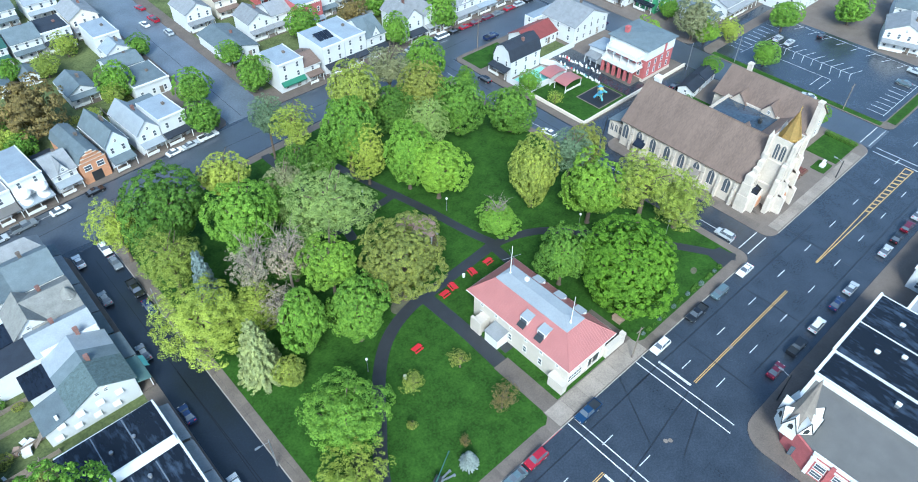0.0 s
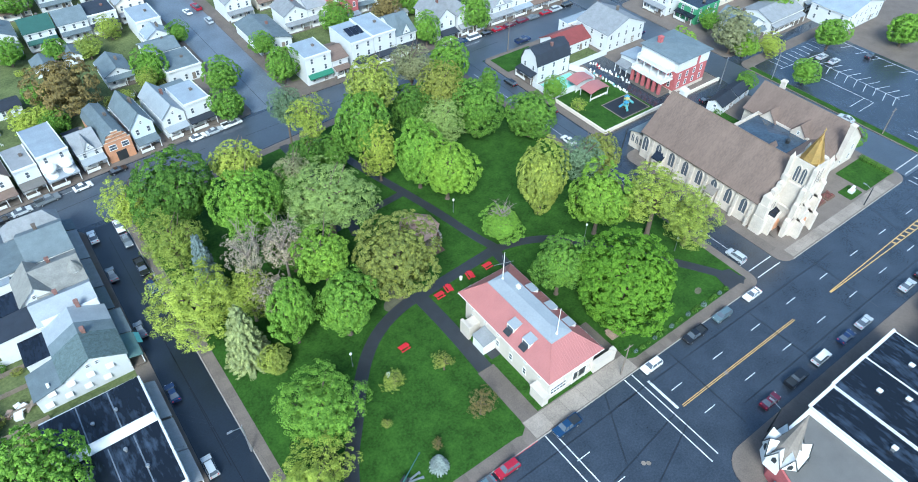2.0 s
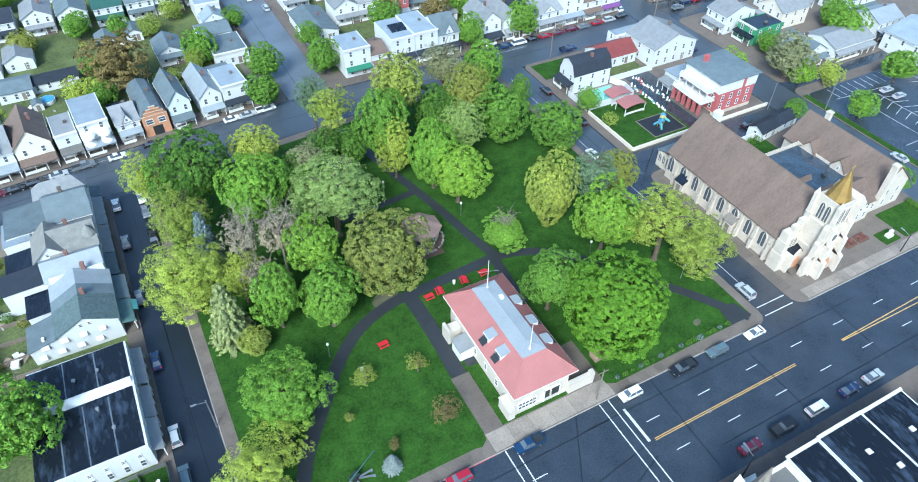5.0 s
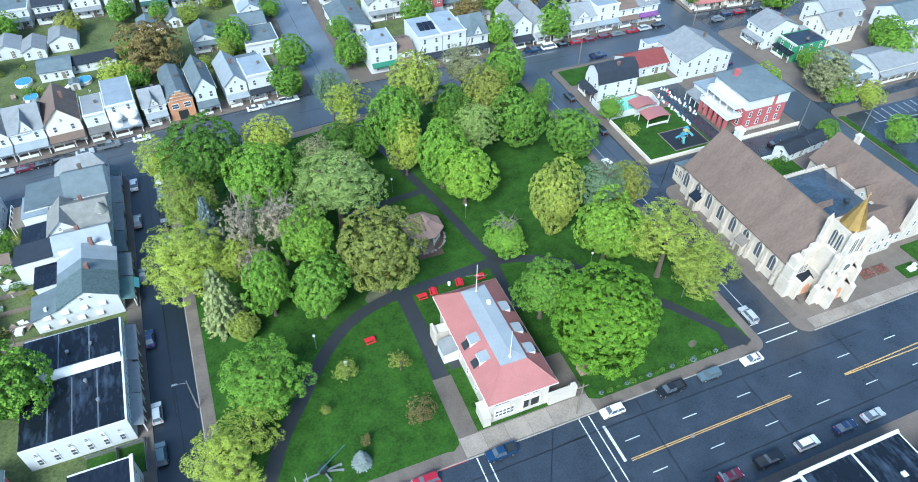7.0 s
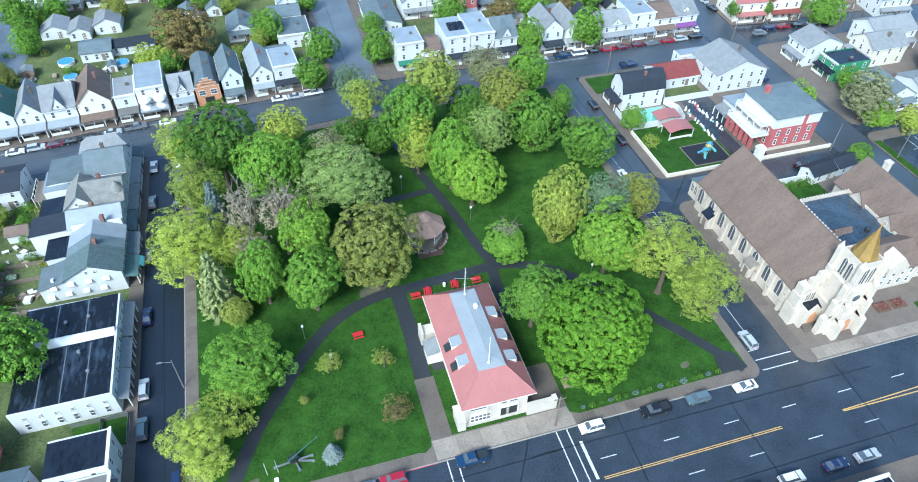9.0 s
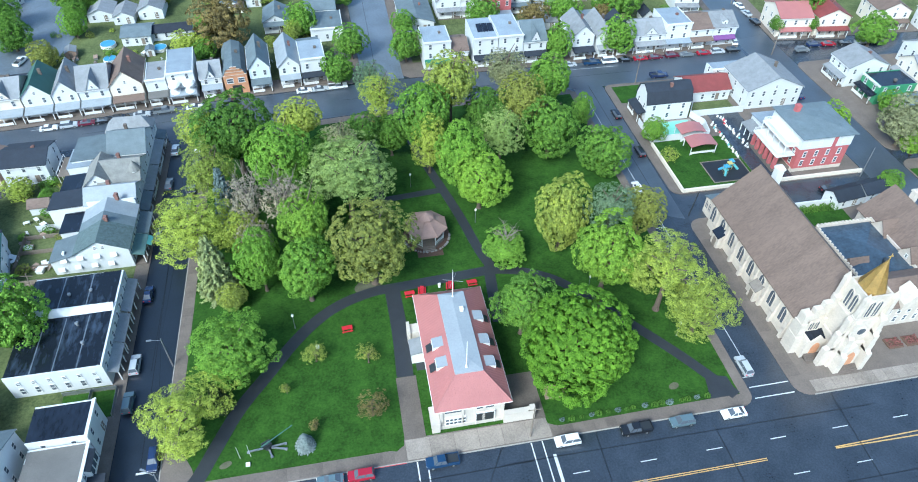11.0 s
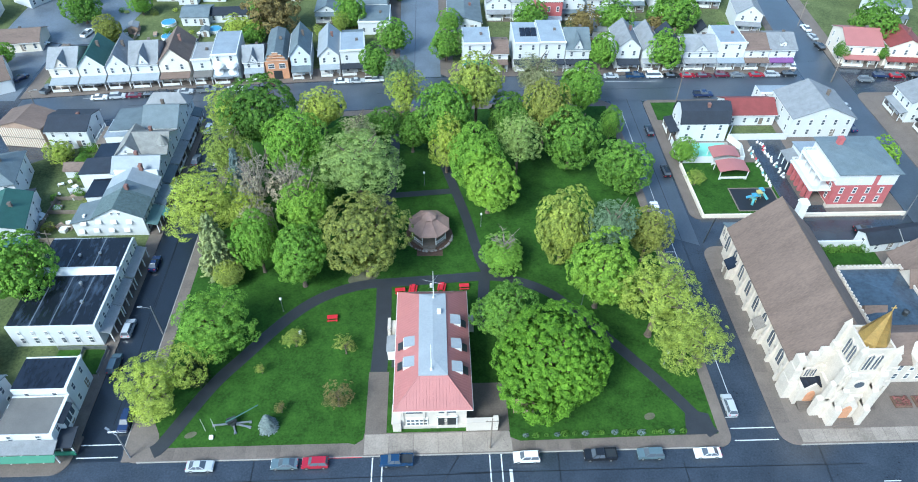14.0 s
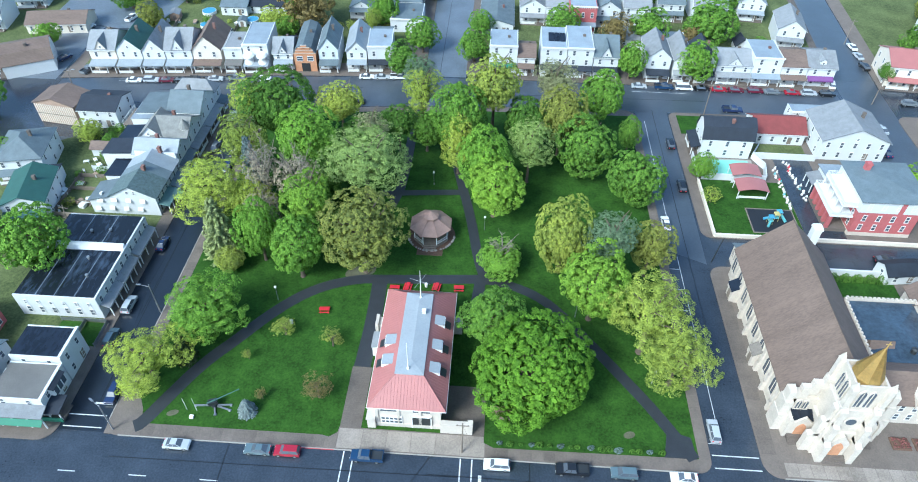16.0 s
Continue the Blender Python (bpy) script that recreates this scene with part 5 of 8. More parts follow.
# plots behind the northern row
BACK = (
    ("white row house with a slate-blue roof", -100.5, 198.0, 0, 9, 12, 6.0, "flat", 0, "white", "slate", "house"),
    ("white row house with a grey gable", -110.5, 198.0, 0, 8.5, 12, 6.2, "gable_y", 2.6, "white", "greyroof", "house"),
    ("white house with a pale roof in the second row", -34.0, 222.0, 0, 10, 12, 6.0, "gable_x", 2.6, "white", "palegrey", "house"),
    ("white house with a slate roof in the second row", -47.0, 223.0, 0, 10, 12, 6.0, "gable_x", 2.6, "white", "slate", "house"),
    ("white house with a brown roof in the second row", -60.0, 224.0, 0, 10, 12, 6.0, "gable_y", 2.6, "cream", "brownroof", "house"),
    ("white house with a grey roof in the second row", -74.0, 224.0, 0, 10, 12, 6.0, "gable_x", 2.6, "white", "greyroof", "house"),
    ("small white garage with a pale blue roof", -60.5, 178.0, 0, 6, 7, 2.8, "gable_y", 1.4, "white", "slate", "garage"),
    ("low white outbuilding with a brown roof", -118.0, 131.0, 20, 6, 7, 2.6, "gable_x", 1.8, "tan", "brownroof", "shed"),
    ("long blue-grey roofed hall beside a wide paved lot", -140.0, 184.0, 58, 30, 10, 4.4, "gable_x", 2.0, "white", "slate", "building"),
    ("white house with a weathered roof near the corner", 23.0, 161.0, 0, 8, 10, 6.2, "gable_x", 2.4, "white", "greyroof", "house"),
    ("white house with a slate gable behind gardens", 40.0, 161.0, 0, 8, 10, 6.2, "gable_y", 2.6, "white", "slate", "house"),
    ("low white garage behind the row", 46.0, 146.5, 0, 7, 6, 2.8, "gable_x", 1.4, "white", "greyroof", "garage"),
    ("low white garage with a pale roof behind the row", 60.0, 147.0, 0, 8, 6, 2.8, "flat", 0, "white", "silver", "garage"),
    ("white house with a broad grey roof", 75.0, 165.0, 0, 11, 12, 6.2, "gable_x", 2.8, "white", "greyroof", "house"),
    ("white house with a pale gabled roof", 90.0, 170.0, -6, 9, 12, 6.2, "gable_y", 2.8, "white", "palegrey", "house"),
    ("white house with a dark roof by the far street", 150.0, 156.0, -6, 11, 12, 6.2, "gable_x", 2.8, "white", "slate", "house"),
    ("pale house with a brown roof by the far street", 163.0, 128.0, -6, 11, 12, 6.4, "gable_y", 2.8, "cream", "brownroof", "house"),
    ("white house with a grey roof by the far street", 178.0, 118.0, -6, 12, 12, 6.4, "gable_x", 2.8, "white", "greyroof", "house"),
    ("white house with a slate roof further along", 180.0, 86.0, 0, 14, 12, 6.2, "gable_x", 2.8, "white", "slate", "house"),
    ("white house with a pale roof further along", 174.0, 70.5, 0, 12, 10, 5.6, "gable_x", 2.4, "white", "palegrey", "house"),
    ("white garage with a grey gabled roof", -102.5, 176.5, 0, 8, 9, 2.8, "gable_y", 1.8, "white", "greyroof", "garage"),
    ("white garage with a pale roof", -94.5, 173.5, 0, 6.5, 9, 2.8, "gable_y", 1.6, "white", "greyroof", "garage"),
    ("white garage with a pale grey roof", -86.0, 176.0, 0, 8, 10, 3.4, "gable_y", 2.0, "white", "greyroof", "garage"),
    ("low white building with a blue-grey roof", -88.0, 157.5, 0, 9, 9, 3.2, "gable_x", 1.4, "white", "slate", "garage"),
    ("low white outbuilding with a dark blue roof", -77.5, 160.0, 3, 13, 6, 2.8, "gable_x", 1.2, "white", "darkroof", "garage"),
    ("small white garage with a blue roof", -52.0, 180.0, 0, 5, 7, 2.8, "gable_y", 1.4, "white", "slate", "garage"),
    ("white house with a blue-grey hipped roof", -44.0, 160.0, 0, 8, 11, 3.6, "gable_y", 2.2, "white", "slate", "house"),
    ("low white building with a blue-grey flat roof beside the side street", -27.5, 150.5, 1, 10.5, 13, 4.2, "flat", 0, "white", "slate", "building"),
    ("white annex with a grey hipped roof", -29.0, 164.0, 1, 10, 9, 4.6, "gable_x", 1.6, "white", "slate", "building"),
    ("white building with a small gabled porch on the side street", -27.0, 175.0, 0, 7, 6, 4.4, "gable_y", 2.2, "white", "silver", "house"),
    ("long low workshop with a blue-grey hipped roof", 2.6, 152.0, 0, 11, 19, 3.4, "gable_y", 1.6, "white", "slate", "building"),
    ("white gabled house with a dark porch", 14.6, 161.0, 0, 8.5, 10, 6.0, "gable_y", 2.6, "white", "greyroof", "house"),
    ("tall brick house with white side walls", 31.0, 156.0, 0, 9, 12, 8.5, "flat", 0, "brick", "silver", "house"),
    ("white house with a grey roof behind gardens", 50.0, 163.0, 0, 9, 11, 6.0, "gable_x", 2.6, "white", "greyroof", "house"),
    ("white house with blue-grey roof", 62.0, 167.0, 0, 9, 11, 6.0, "gable_x", 2.6, "white", "slate", "house"),
    ("white house with a grey gabled roof by the street", 98.0, 151.0, -8, 8.5, 13, 6.2, "gable_y", 3.0, "white", "greyroof", "house"),
    ("small shed with a dark pointed roof", 82.0, 146.0, 0, 4, 5, 2.4, "gable_y", 2.0, "white", "darkroof", "shed"),
    ("white house across the side street", 2.5, 180.0, 0, 9, 12, 6.2, "gable_y", 2.8, "white", "greyroof", "house"),
    ("white house with a brown roof", 14.0, 183.0, 0, 8, 12, 6.2, "gable_x", 2.6, "cream", "brownroof", "house"),
    ("brick house with white trim", 30.0, 182.0, 0, 9, 12, 7.0, "gable_x", 2.6, "brick", "slate", "house"),
    ("white flat-roofed house with dark porch", -27.0, 182.5, 0, 8, 13, 6.5, "flat", 0, "white", "silver", "house"),
    ("white row house with silver roof", -27.5, 200.0, 0, 9, 13, 6.5, "gable_y", 2.6, "cream", "greyroof", "house"),
    ("white row house with dark roof", -37.5, 197.0, 0, 9, 12, 6.0, "flat", 0, "white", "darkroof", "house"),
    ("white row house with grey roof", -46.8, 196.5, 0, 9, 12, 6.0, "gable_x", 2.4, "white", "slate", "house"),
    ("white row house with green-grey roof", -57.0, 196.5, 0, 9, 12, 6.0, "gable_x", 2.4, "white", "greenroof", "house"),
    ("white row house with blue-grey roof", -68.0, 197.0, 0, 9, 12, 6.0, "gable_y", 2.4, "white", "slate", "house"),
    ("white row house with a pale roof", -78.5, 199.0, 0, 9, 12, 6.0, "gable_y", 2.4, "white", "greyroof", "house"),
    ("white row house with dark blue roof", -90.0, 199.0, 0, 9, 12, 6.0, "gable_x", 2.4, "white", "darkroof", "house"),
    ("long low building with a brown roof", -142.0, 140.0, 8, 19, 10, 3.2, "gable_x", 2.2, "cream", "brownroof", "building"),
    ("white gambrel house with a dark brown roof", -146.0, 116.0, -62, 12, 14, 3.6, "gambrel_y", 4.2, "white", "brownroof", "house"),
    ("white house with a slate roof on the far side", -165.0, 140.0, 10, 10, 12, 5.6, "gable_x", 2.6, "white", "slate", "house"),
    ("white house with a blue-grey roof on the far side", -160.0, 158.0, 10, 10, 12, 5.6, "gable_x", 2.6, "white", "slate", "house"),
    ("pale house with a pink-red roof and ivy", 126.0, 128.0, -6, 11, 13, 6.8, "gable_x", 2.6, "cream", "redroof", "house"),
    ("white house with a red roof", 139.0, 126.5, -6, 11, 13, 6.8, "gable_y", 2.6, "cream", "deepred", "house"),
    ("white corner house with a gabled roof", 124.5, 100.5, -90, 9, 13, 6.4, "gable_x", 2.8, "white", "greyroof", "house"),
    ("white house with a green side wall", 127.5, 89.5, -90, 8, 12, 5.6, "flat", 0, "green", "membrane", "house"),
    ("white house with a cream gable and dark porch", 144.0, 95.0, -90, 10, 13, 6.2, "gable_y", 3.0, "cream", "greyroof", "house"),
    ("large white house with a long grey roof", 160.0, 98.0, 0, 16, 11, 6.2, "gable_x", 2.8, "white", "greyroof", "house"),
    ("white house with a slate roof beside the pale tree", 136.0, 68.0, 0, 9, 12, 4.6, "gable_y", 2.6, "white", "slate", "house"),
    ("long white building with a grey roof", 152.0, 66.5, 0, 18, 12, 4.4, "gable_x", 2.0, "white", "greyroof", "house"),
    ("large white building north of the parking lot", 176.0, 52.0, 0, 22, 14, 6.0, "gable_y", 3.0, "white", "silver", "building"),
    ("white house with a grey porch roof beside the parking lot", 166.0, 16.0, -70, 12, 12, 6.4, "gable_y", 2.8, "white", "greyroof", "house"),
    ("white house beyond the parking lot", 186.0, 20.0, -70, 14, 14, 6.4, "gable_x", 2.8, "white", "slate", "house"),
)
for label, x, y, rot, w, d, h, roof, rise, wall, top, name in BACK:
    small = name in ("garage", "shed")
    house(label, x, y, rot, w, d, h, roof, rise, wall, top, 1 if h < 5 else 2, 0 if small or name == "building" else 1.8, chimney=not small, name=name, windows=name != "shed")
# block with the pool
house("white house with a dark gambrel roof and small porch", 57.6, 92.0, -90, 7.6, 13.0, 5.4, "gambrel_y", 4.6, "white", "darkroof", porch=2.2, porch_top="darkroof")
house("low building with a deep red roof", 80.0, 95.5, 0, 13.5, 9.0, 3.6, "gable_x", 2.4, "white", "deepred", 1, 0, chimney=False, name="building")
house("large white house with broad grey roofs", 97.0, 89.6, 0, 17.0, 14.0, 6.0, "gable_y", 3.6, "white", "greyroof", porch=0)
house("low white wing with a pale blue flat roof", 92.0, 104.2, 0, 14.0, 4.4, 4.6, "flat", 0, "white", "silver", porch=0, chimney=False, name="building")
for x, y, r in ((93.0, 45.0, 0), (101.5, 46.2, 0)):
    house("white garage with a dark curved roof", x, y, r + 8, 7.5, 4.6, 2.8, "gable_x", 1.3, "white", "darkroof", 1, 0, chimney=False, name="garage")

# ---- park hall ----
def park_hall():
    t = thing("park_hall", pose(-9.2, 15.2, Z), "cream stucco hall with a hipped red metal roof", "building")
    g = Geo()
    g.box(-5.7, 5.7, -12.2, 12.4, -0.3, 7.3)
    g.box(-6.0, 6.0, -12.45, -12.2, 6.2, 6.6)
    g.box(-6.0, 6.0, -12.5, -12.2, -0.3, 0.9)
    for x in (-5.7, -1.9, 1.9, 5.3):
        g.box(x, x + 0.5, -12.42, -12.2, 0.9, 6.2)
    g.part("wall", M["stucco"], t)
    # roof: four slopes up to a pale flat deck
    ax, ay0, ay1, ze = 6.8, -13.5, 13.6, 7.3
    dx0, dx1, dy0, dy1, zd = -2.35, 2.5, -8.6, 9.8, 10.7
    o = [(-ax, ay0, ze), (ax, ay0, ze), (ax, ay1, ze), (-ax, ay1, ze)]
    d = [(dx0, dy0, zd), (dx1, dy0, zd), (dx1, dy1, zd), (dx0, dy1, zd)]
    r = Geo()
    for i in range(4):
        j = (i + 1) % 4
        r.slab([o[i], o[j], d[j], d[i]], 0.18)
    r.part("roof", M["redroof"], t)
    rib = Geo()
    def slope_ribs(a, b, c, e, n, edge):
        a, b, c, e = map(Vector, (a, b, c, e))
        L = (b - a).length
        ax_ = (b - a) / L
        p0, p1 = (e - a).dot(ax_), (c - a).dot(ax_)
        up_ = (e - a) - ax_ * p0
        for i in range(1, n):
            s = L * i / n
            k = min(1.0, s / p0 if s < p0 else 1.0, (L - s) / (L - p1) if s > p1 else 1.0)
            lo, hi = a + ax_ * s, a + ax_ * s + up_ * k
            rib.tube(lo + Vector((0, 0, 0.02)), hi + Vector((0, 0, 0.02)), 0.026, 0.026, 4)
    for i in range(4):
        j = (i + 1) % 4
        slope_ribs(o[i], o[j], d[j], d[i], 46 if i % 2 else 24, 0)
    for a, b in zip(o, d):
        rib.tube(Vector(a) + Vector((0, 0, 0.03)), Vector(b) + Vector((0, 0, 0.03)), 0.09, 0.09, 5)
    rib.part("roof_seam", M["redroof"], t)
    q = Geo()
    q.prism([(dx0 - 0.1, dy0 - 0.1), (dx1 + 0.1, dy0 - 0.1), (dx1 + 0.1, dy1 + 0.1), (dx0 - 0.1, dy1 + 0.1)], zd - 0.15, zd + 0.12)
    m0, m1 = (0.1, dy0 + 3.0, zd + 0.5), (0.1, dy1 - 1.0, zd + 0.5)
    c = [(dx0 - 0.1, dy0 - 0.1, zd + 0.125), (dx1 + 0.1, dy0 - 0.1, zd + 0.125), (dx1 + 0.1, dy1 + 0.1, zd + 0.125), (dx0 - 0.1, dy1 + 0.1, zd + 0.125)]
    for f in ((c[0], c[1], m0), (c[1], c[2], m1, m0), (c[2], c[3], m1), (c[3], c[0], m0, m1)):
        q.add(f, [tuple(range(len(f)))])
    q.part("roof_deck", M["deck"], t)
    # gutter all round
    gt = Geo()
    for i in range(4):
        gt.tube(Vector(o[i]) - Vector((0, 0, 0.12)), Vector(o[(i + 1) % 4]) - Vector((0, 0, 0.12)), 0.1, 0.1, 6)
    gt.part("gutter", M["trim"], t)
    # roof hatches
    sl = (zd - ze)
    for s, ys in ((-1, (-5.0, -0.6)), (1, (-6.2, -1.2, 4.4))):
        for y in ys:
            x = s * 4.4
            z = ze + sl * (ax - 4.4) / (ax - 2.4)
            h = Geo()
            h.prism_y([(-0.95 * s, 0.75), (-0.95 * s, 0.5), (0.85 * s, -1.0), (0.85 * s, 0.45)][::s], -0.95, 0.95)
            hatch = h.part("dormer", M["trim"], t, m=pose(x, y, z))
            Geo().slab([(-1.3 * s, -1.1, 0.92), (0.75 * s, -1.1, 0.55), (0.75 * s, 1.1, 0.55), (-1.3 * s, 1.1, 0.92)][::-s], 0.1).part("dormer_roof", M["deck"], hatch)
            Geo().box(0.75 if s > 0 else -0.9, 0.9 if s > 0 else -0.75, -0.75, 0.75, -0.7, 0.35).part("pane", M["glass"], hatch)
            Geo().slab([(0.95 * s, -0.85, -0.35), (1.9 * s, -0.85, -1.05), (1.9 * s, 0.85, -1.05), (0.95 * s, 0.85, -0.35)][::-s], 0.06).part("flashing", M["darkmetal"], hatch)
    # masts
    for x, y, h in ((0.3, 8.6, 7.6), (-0.2, -7.6, 7.2)):
        mast = Geo(); mast.tube((0, 0, 0), (0, 0, h), 0.11, 0.05, 8); mast.tube((0, 0, 0), (0, 0, 0.6), 0.3, 0.2, 8)
        ms = mast.part("mast", M["trim"], t, "white metal mast", pose(x, y, zd + 0.1))
        if y > 0:
            arms = Geo(); arms.tube((-1.9, 0.6, h * 0.62), (1.9, -0.6, h * 0.62), 0.035); arms.tube((-0.9, -1.6, h * 0.6), (0.9, 1.6, h * 0.66), 0.035)
            arms.part("antenna_arm", M["metal"], ms)
    v = Geo(); v.box(-0.3, 0.3, -0.35, 0.35, 0, 0.8); v.box(-0.38, 0.38, -0.43, 0.43, 0.8, 0.92)
    v.part("roof_vent", M["trim"], t, m=pose(1.3, 5.0, zd + 0.1))
    # south front: dark garage door and a bank of white windows
    Geo().box(-1.6, 1.6, -0.1, 0.12, 0, 3.4).part("garage_door", M["darkmetal"], t, "dark recessed garage door", pose(2.4, -12.32, 0.0))
    fr = Geo()
    for x0, x1, z0, z1 in ((-1.8, -1.6, 0, 3.7), (1.6, 1.8, 0, 3.7), (-1.8, 1.8, 3.4, 3.75)):
        fr.box(x0, x1, -0.22, 0.05, z0, z1)
    fr.part("door_frame", M["trim"], t, m=pose(2.4, -12.32, 0.0))
    gd = Geo().box(-1.9, 1.9, -0.08, 0.1, 0, 3.2).part("garage_door", M["trim"], t, "white panelled garage door", pose(-2.9, -12.3, 0.0))
    for k in range(5):
        for zz in (1.2, 2.2):
            Geo().box(-0.28, 0.28, -0.03, 0.02, 0, 0.5).part("pane", M["glass"], gd, m=pose(-1.5 + 0.75 * k, -0.09, zz))
    for x in (-3.3, 2.4):
        Geo().box(-1.5, 1.5, -0.05, 0.1, 0, 1.0).part("lintel_window", M["glass"], t, m=pose(x, -12.25, 4.6))
    for s in (-1, 1):
        for k in range(6):
            window(t, s * 5.7, -10 + 4.0 * k, 1.4, 90 * s, "tall")
            window(t, s * 5.7, -10 + 4.0 * k, 4.6, 90 * s, "small")
    # low wings beside the front
    w = Geo(); w.box(-7.2, -5.75, -13.0, -9.5, -0.3, 2.7); w.box(-7.35, -5.75, -13.15, -9.35, 2.7, 2.95)
    w.part("side_wall", M["stucco"], t)
    w = Geo(); w.box(5.75, 11.3, -13.2, -12.4, -0.3, 2.6); w.box(5.75, 11.45, -13.3, -12.3, 2.6, 2.85); w.box(10.5, 11.4, -13.25, -12.2, -0.3, 3.3)
    w.part("side_wall", M["stucco"], t)
    w = Geo(); w.box(-8.4, -5.75, 7.6, 9.8, -0.3, 3.2); w.box(-8.8, -8.2, 7.3, 10.1, -0.3, 3.7)
    w.part("side_porch", M["stucco"], t)
    Geo().chamfer_box(5.75, 8.2, 9.0, 11.0, -0.3, 3.2, 0.1).part("side_porch", M["stucco"], t)
    k = Geo(); k.box(-8.7, -5.75, 2.6, 6.0, -0.3, 2.6)
    k.part("annex", M["trim"], t)
    Geo().slab([(-8.9, 2.4, 2.95), (-5.72, 2.4, 3.5), (-5.72, 6.2, 3.5), (-8.9, 6.2, 2.95)], 0.14).part("annex_roof", M["greyroof"], t)
park_hall()

# ---- gazebo ----
def gazebo():
    t = thing("gazebo", pose(-9.8, 52.4, Z + 0.03), "octagonal gazebo with a two-tier brown shingle roof", "gazebo")
    a = math.pi / 8
    Geo().lathe([(4.2, -0.2), (4.2, 0.7)], 8, a).part("floor", M["wood"], t)
    Geo().lathe([(4.95, 3.75), (4.95, 3.9), (1.5, 5.9), (1.5, 5.95)], 8, a).part("roof", M["gazebo_roof"], t, "brown shingle roof")
    Geo().lathe([(1.3, 5.8), (1.3, 6.35)], 8, a).part("cupola", M["trim"], t)
    Geo().lathe([(1.85, 6.25), (1.85, 6.33), (0.05, 7.5)], 8, a).part("cupola_roof", M["gazebo_roof"], t)
    hips = Geo()
    for i in range(8):
        c, s = math.cos(a + i * math.tau / 8), math.sin(a + i * math.tau / 8)
        hips.tube((4.95 * c, 4.95 * s, 3.93), (1.5 * c, 1.5 * s, 5.95), 0.06, 0.06, 4)
        q = Geo(); q.box(-0.1, 0.1, -0.1, 0.1, 0.7, 3.8)
        q.part("post", M["trim"], t, m=pose(4.0 * c, 4.0 * s, 0))
        if i != 5:
            b = a + (i + 0.5) * math.tau / 8
            rl = Geo(); L = 1.5
            rl.box(-L, L, -0.05, 0.05, 1.6, 1.72); rl.box(-L, L, -0.04, 0.04, 0.85, 0.93)
            for k in range(14):
                rl.box(-L + 0.1 + k * 0.215, -L + 0.16 + k * 0.215, -0.03, 0.03, 0.9, 1.62)
            rl.part("railing", M["trim"], t, m=Matrix.Rotation(b, 4, 'Z') @ pose(3.72, 0, 0, 0, 0, 90))
    hips.part("hip_cap", M["gazebo_roof"], t)
    st = Geo()
    for k in range(3):
        st.box(-1.4, 1.4, -4.0 - 0.35 * (k + 1), -4.0 - 0.35 * k + 0.02, -0.1, 0.55 - 0.17 * k)
    st.part("steps", M["wood"], t)
gazebo()
bed = Geo().lathe([(5.6, 0.0), (5.5, 0.25)], 20).part("flower_bed", M["mulch"], m=pose(-9.8, 52.6, 0))
tagged(bed, "mulched flower bed round the gazebo", "flower bed", kind="structure")
rr = random.Random(5)
for i in range(22):
    b = -2.9 + 2.9 * i / 21 + rr.uniform(-0.05, 0.05)
    s = rr.uniform(0.22, 0.42)
    q = Geo().lathe([(0.6, -0.2), (1.0, 0.1), (0.8, 0.6), (0.3, 0.8)], 7, rr.random())
    tagged(q.part("stone", M["kerbstone"], m=pose(-9.8 + 5.3 * math.cos(b), 52.6 + 5.3 * math.sin(b), 0.27, 0, 0, rr.uniform(0, 90)) @ Matrix.Diagonal((s, s * 0.8, s, 1))), "pale rounded edging stone in the flower bed", "stone", "stones round the gazebo")

# ---- church ----
def lancet(w, h, n=5):
    """Outline of a pointed window, (x, z), anticlockwise seen from the front."""
    out = [(-w / 2, 0), (w / 2, 0), (w / 2, h)]
    for i in range(1, n + 1):
        a = radians(60 * i / n)
        out.append((-w / 2 + w * math.cos(a), h + w * math.sin(a)))
    for i in range(n - 1, -1, -1):
        a = radians(60 * i / n)
        out.append((w / 2 - w * math.cos(a), h + w * math.sin(a)))
    return out
def lancet_meshes(w, h):
    f = Geo()
    inner, outer = lancet(w, h), [(x * (w + 0.5) / w, z * (h + 0.3) / h - 0.15) for x, z in lancet(w, h)]
    n = len(inner)
    v = [(x, -0.16, z) for x, z in outer] + [(x, -0.16, z) for x, z in inner] + [(x, 0.05, z) for x, z in outer] + [(x, 0.05, z) for x, z in inner]
    fc = []
    for i in range(n):
        j = (i + 1) % n
        fc += [(i, j, n + j, n + i), (2 * n + j, 2 * n + i, i, j)[::-1], (n + i, n + j, 3 * n + j, 3 * n + i)]
    f.add(v, fc)
    f.box(-0.06, 0.06, -0.12, 0.0, 0, h + w * 0.6)
    return f.mesh("window", M["stone"]), Geo().prism_y(inner, -0.05, 0.04).mesh("pane", M["glass"])
LANCET = {"nave": lancet_meshes(1.75, 2.7), "small": lancet_meshes(0.9, 1.6), "tower": lancet_meshes(1.1, 3.2)}
def lancet_window(parent, kind, x, y, z, turn):
    w = link("window", LANCET[kind][0], parent, pose(x, y, z, 0, 0, turn))
    link("pane", LANCET[kind][1], w)

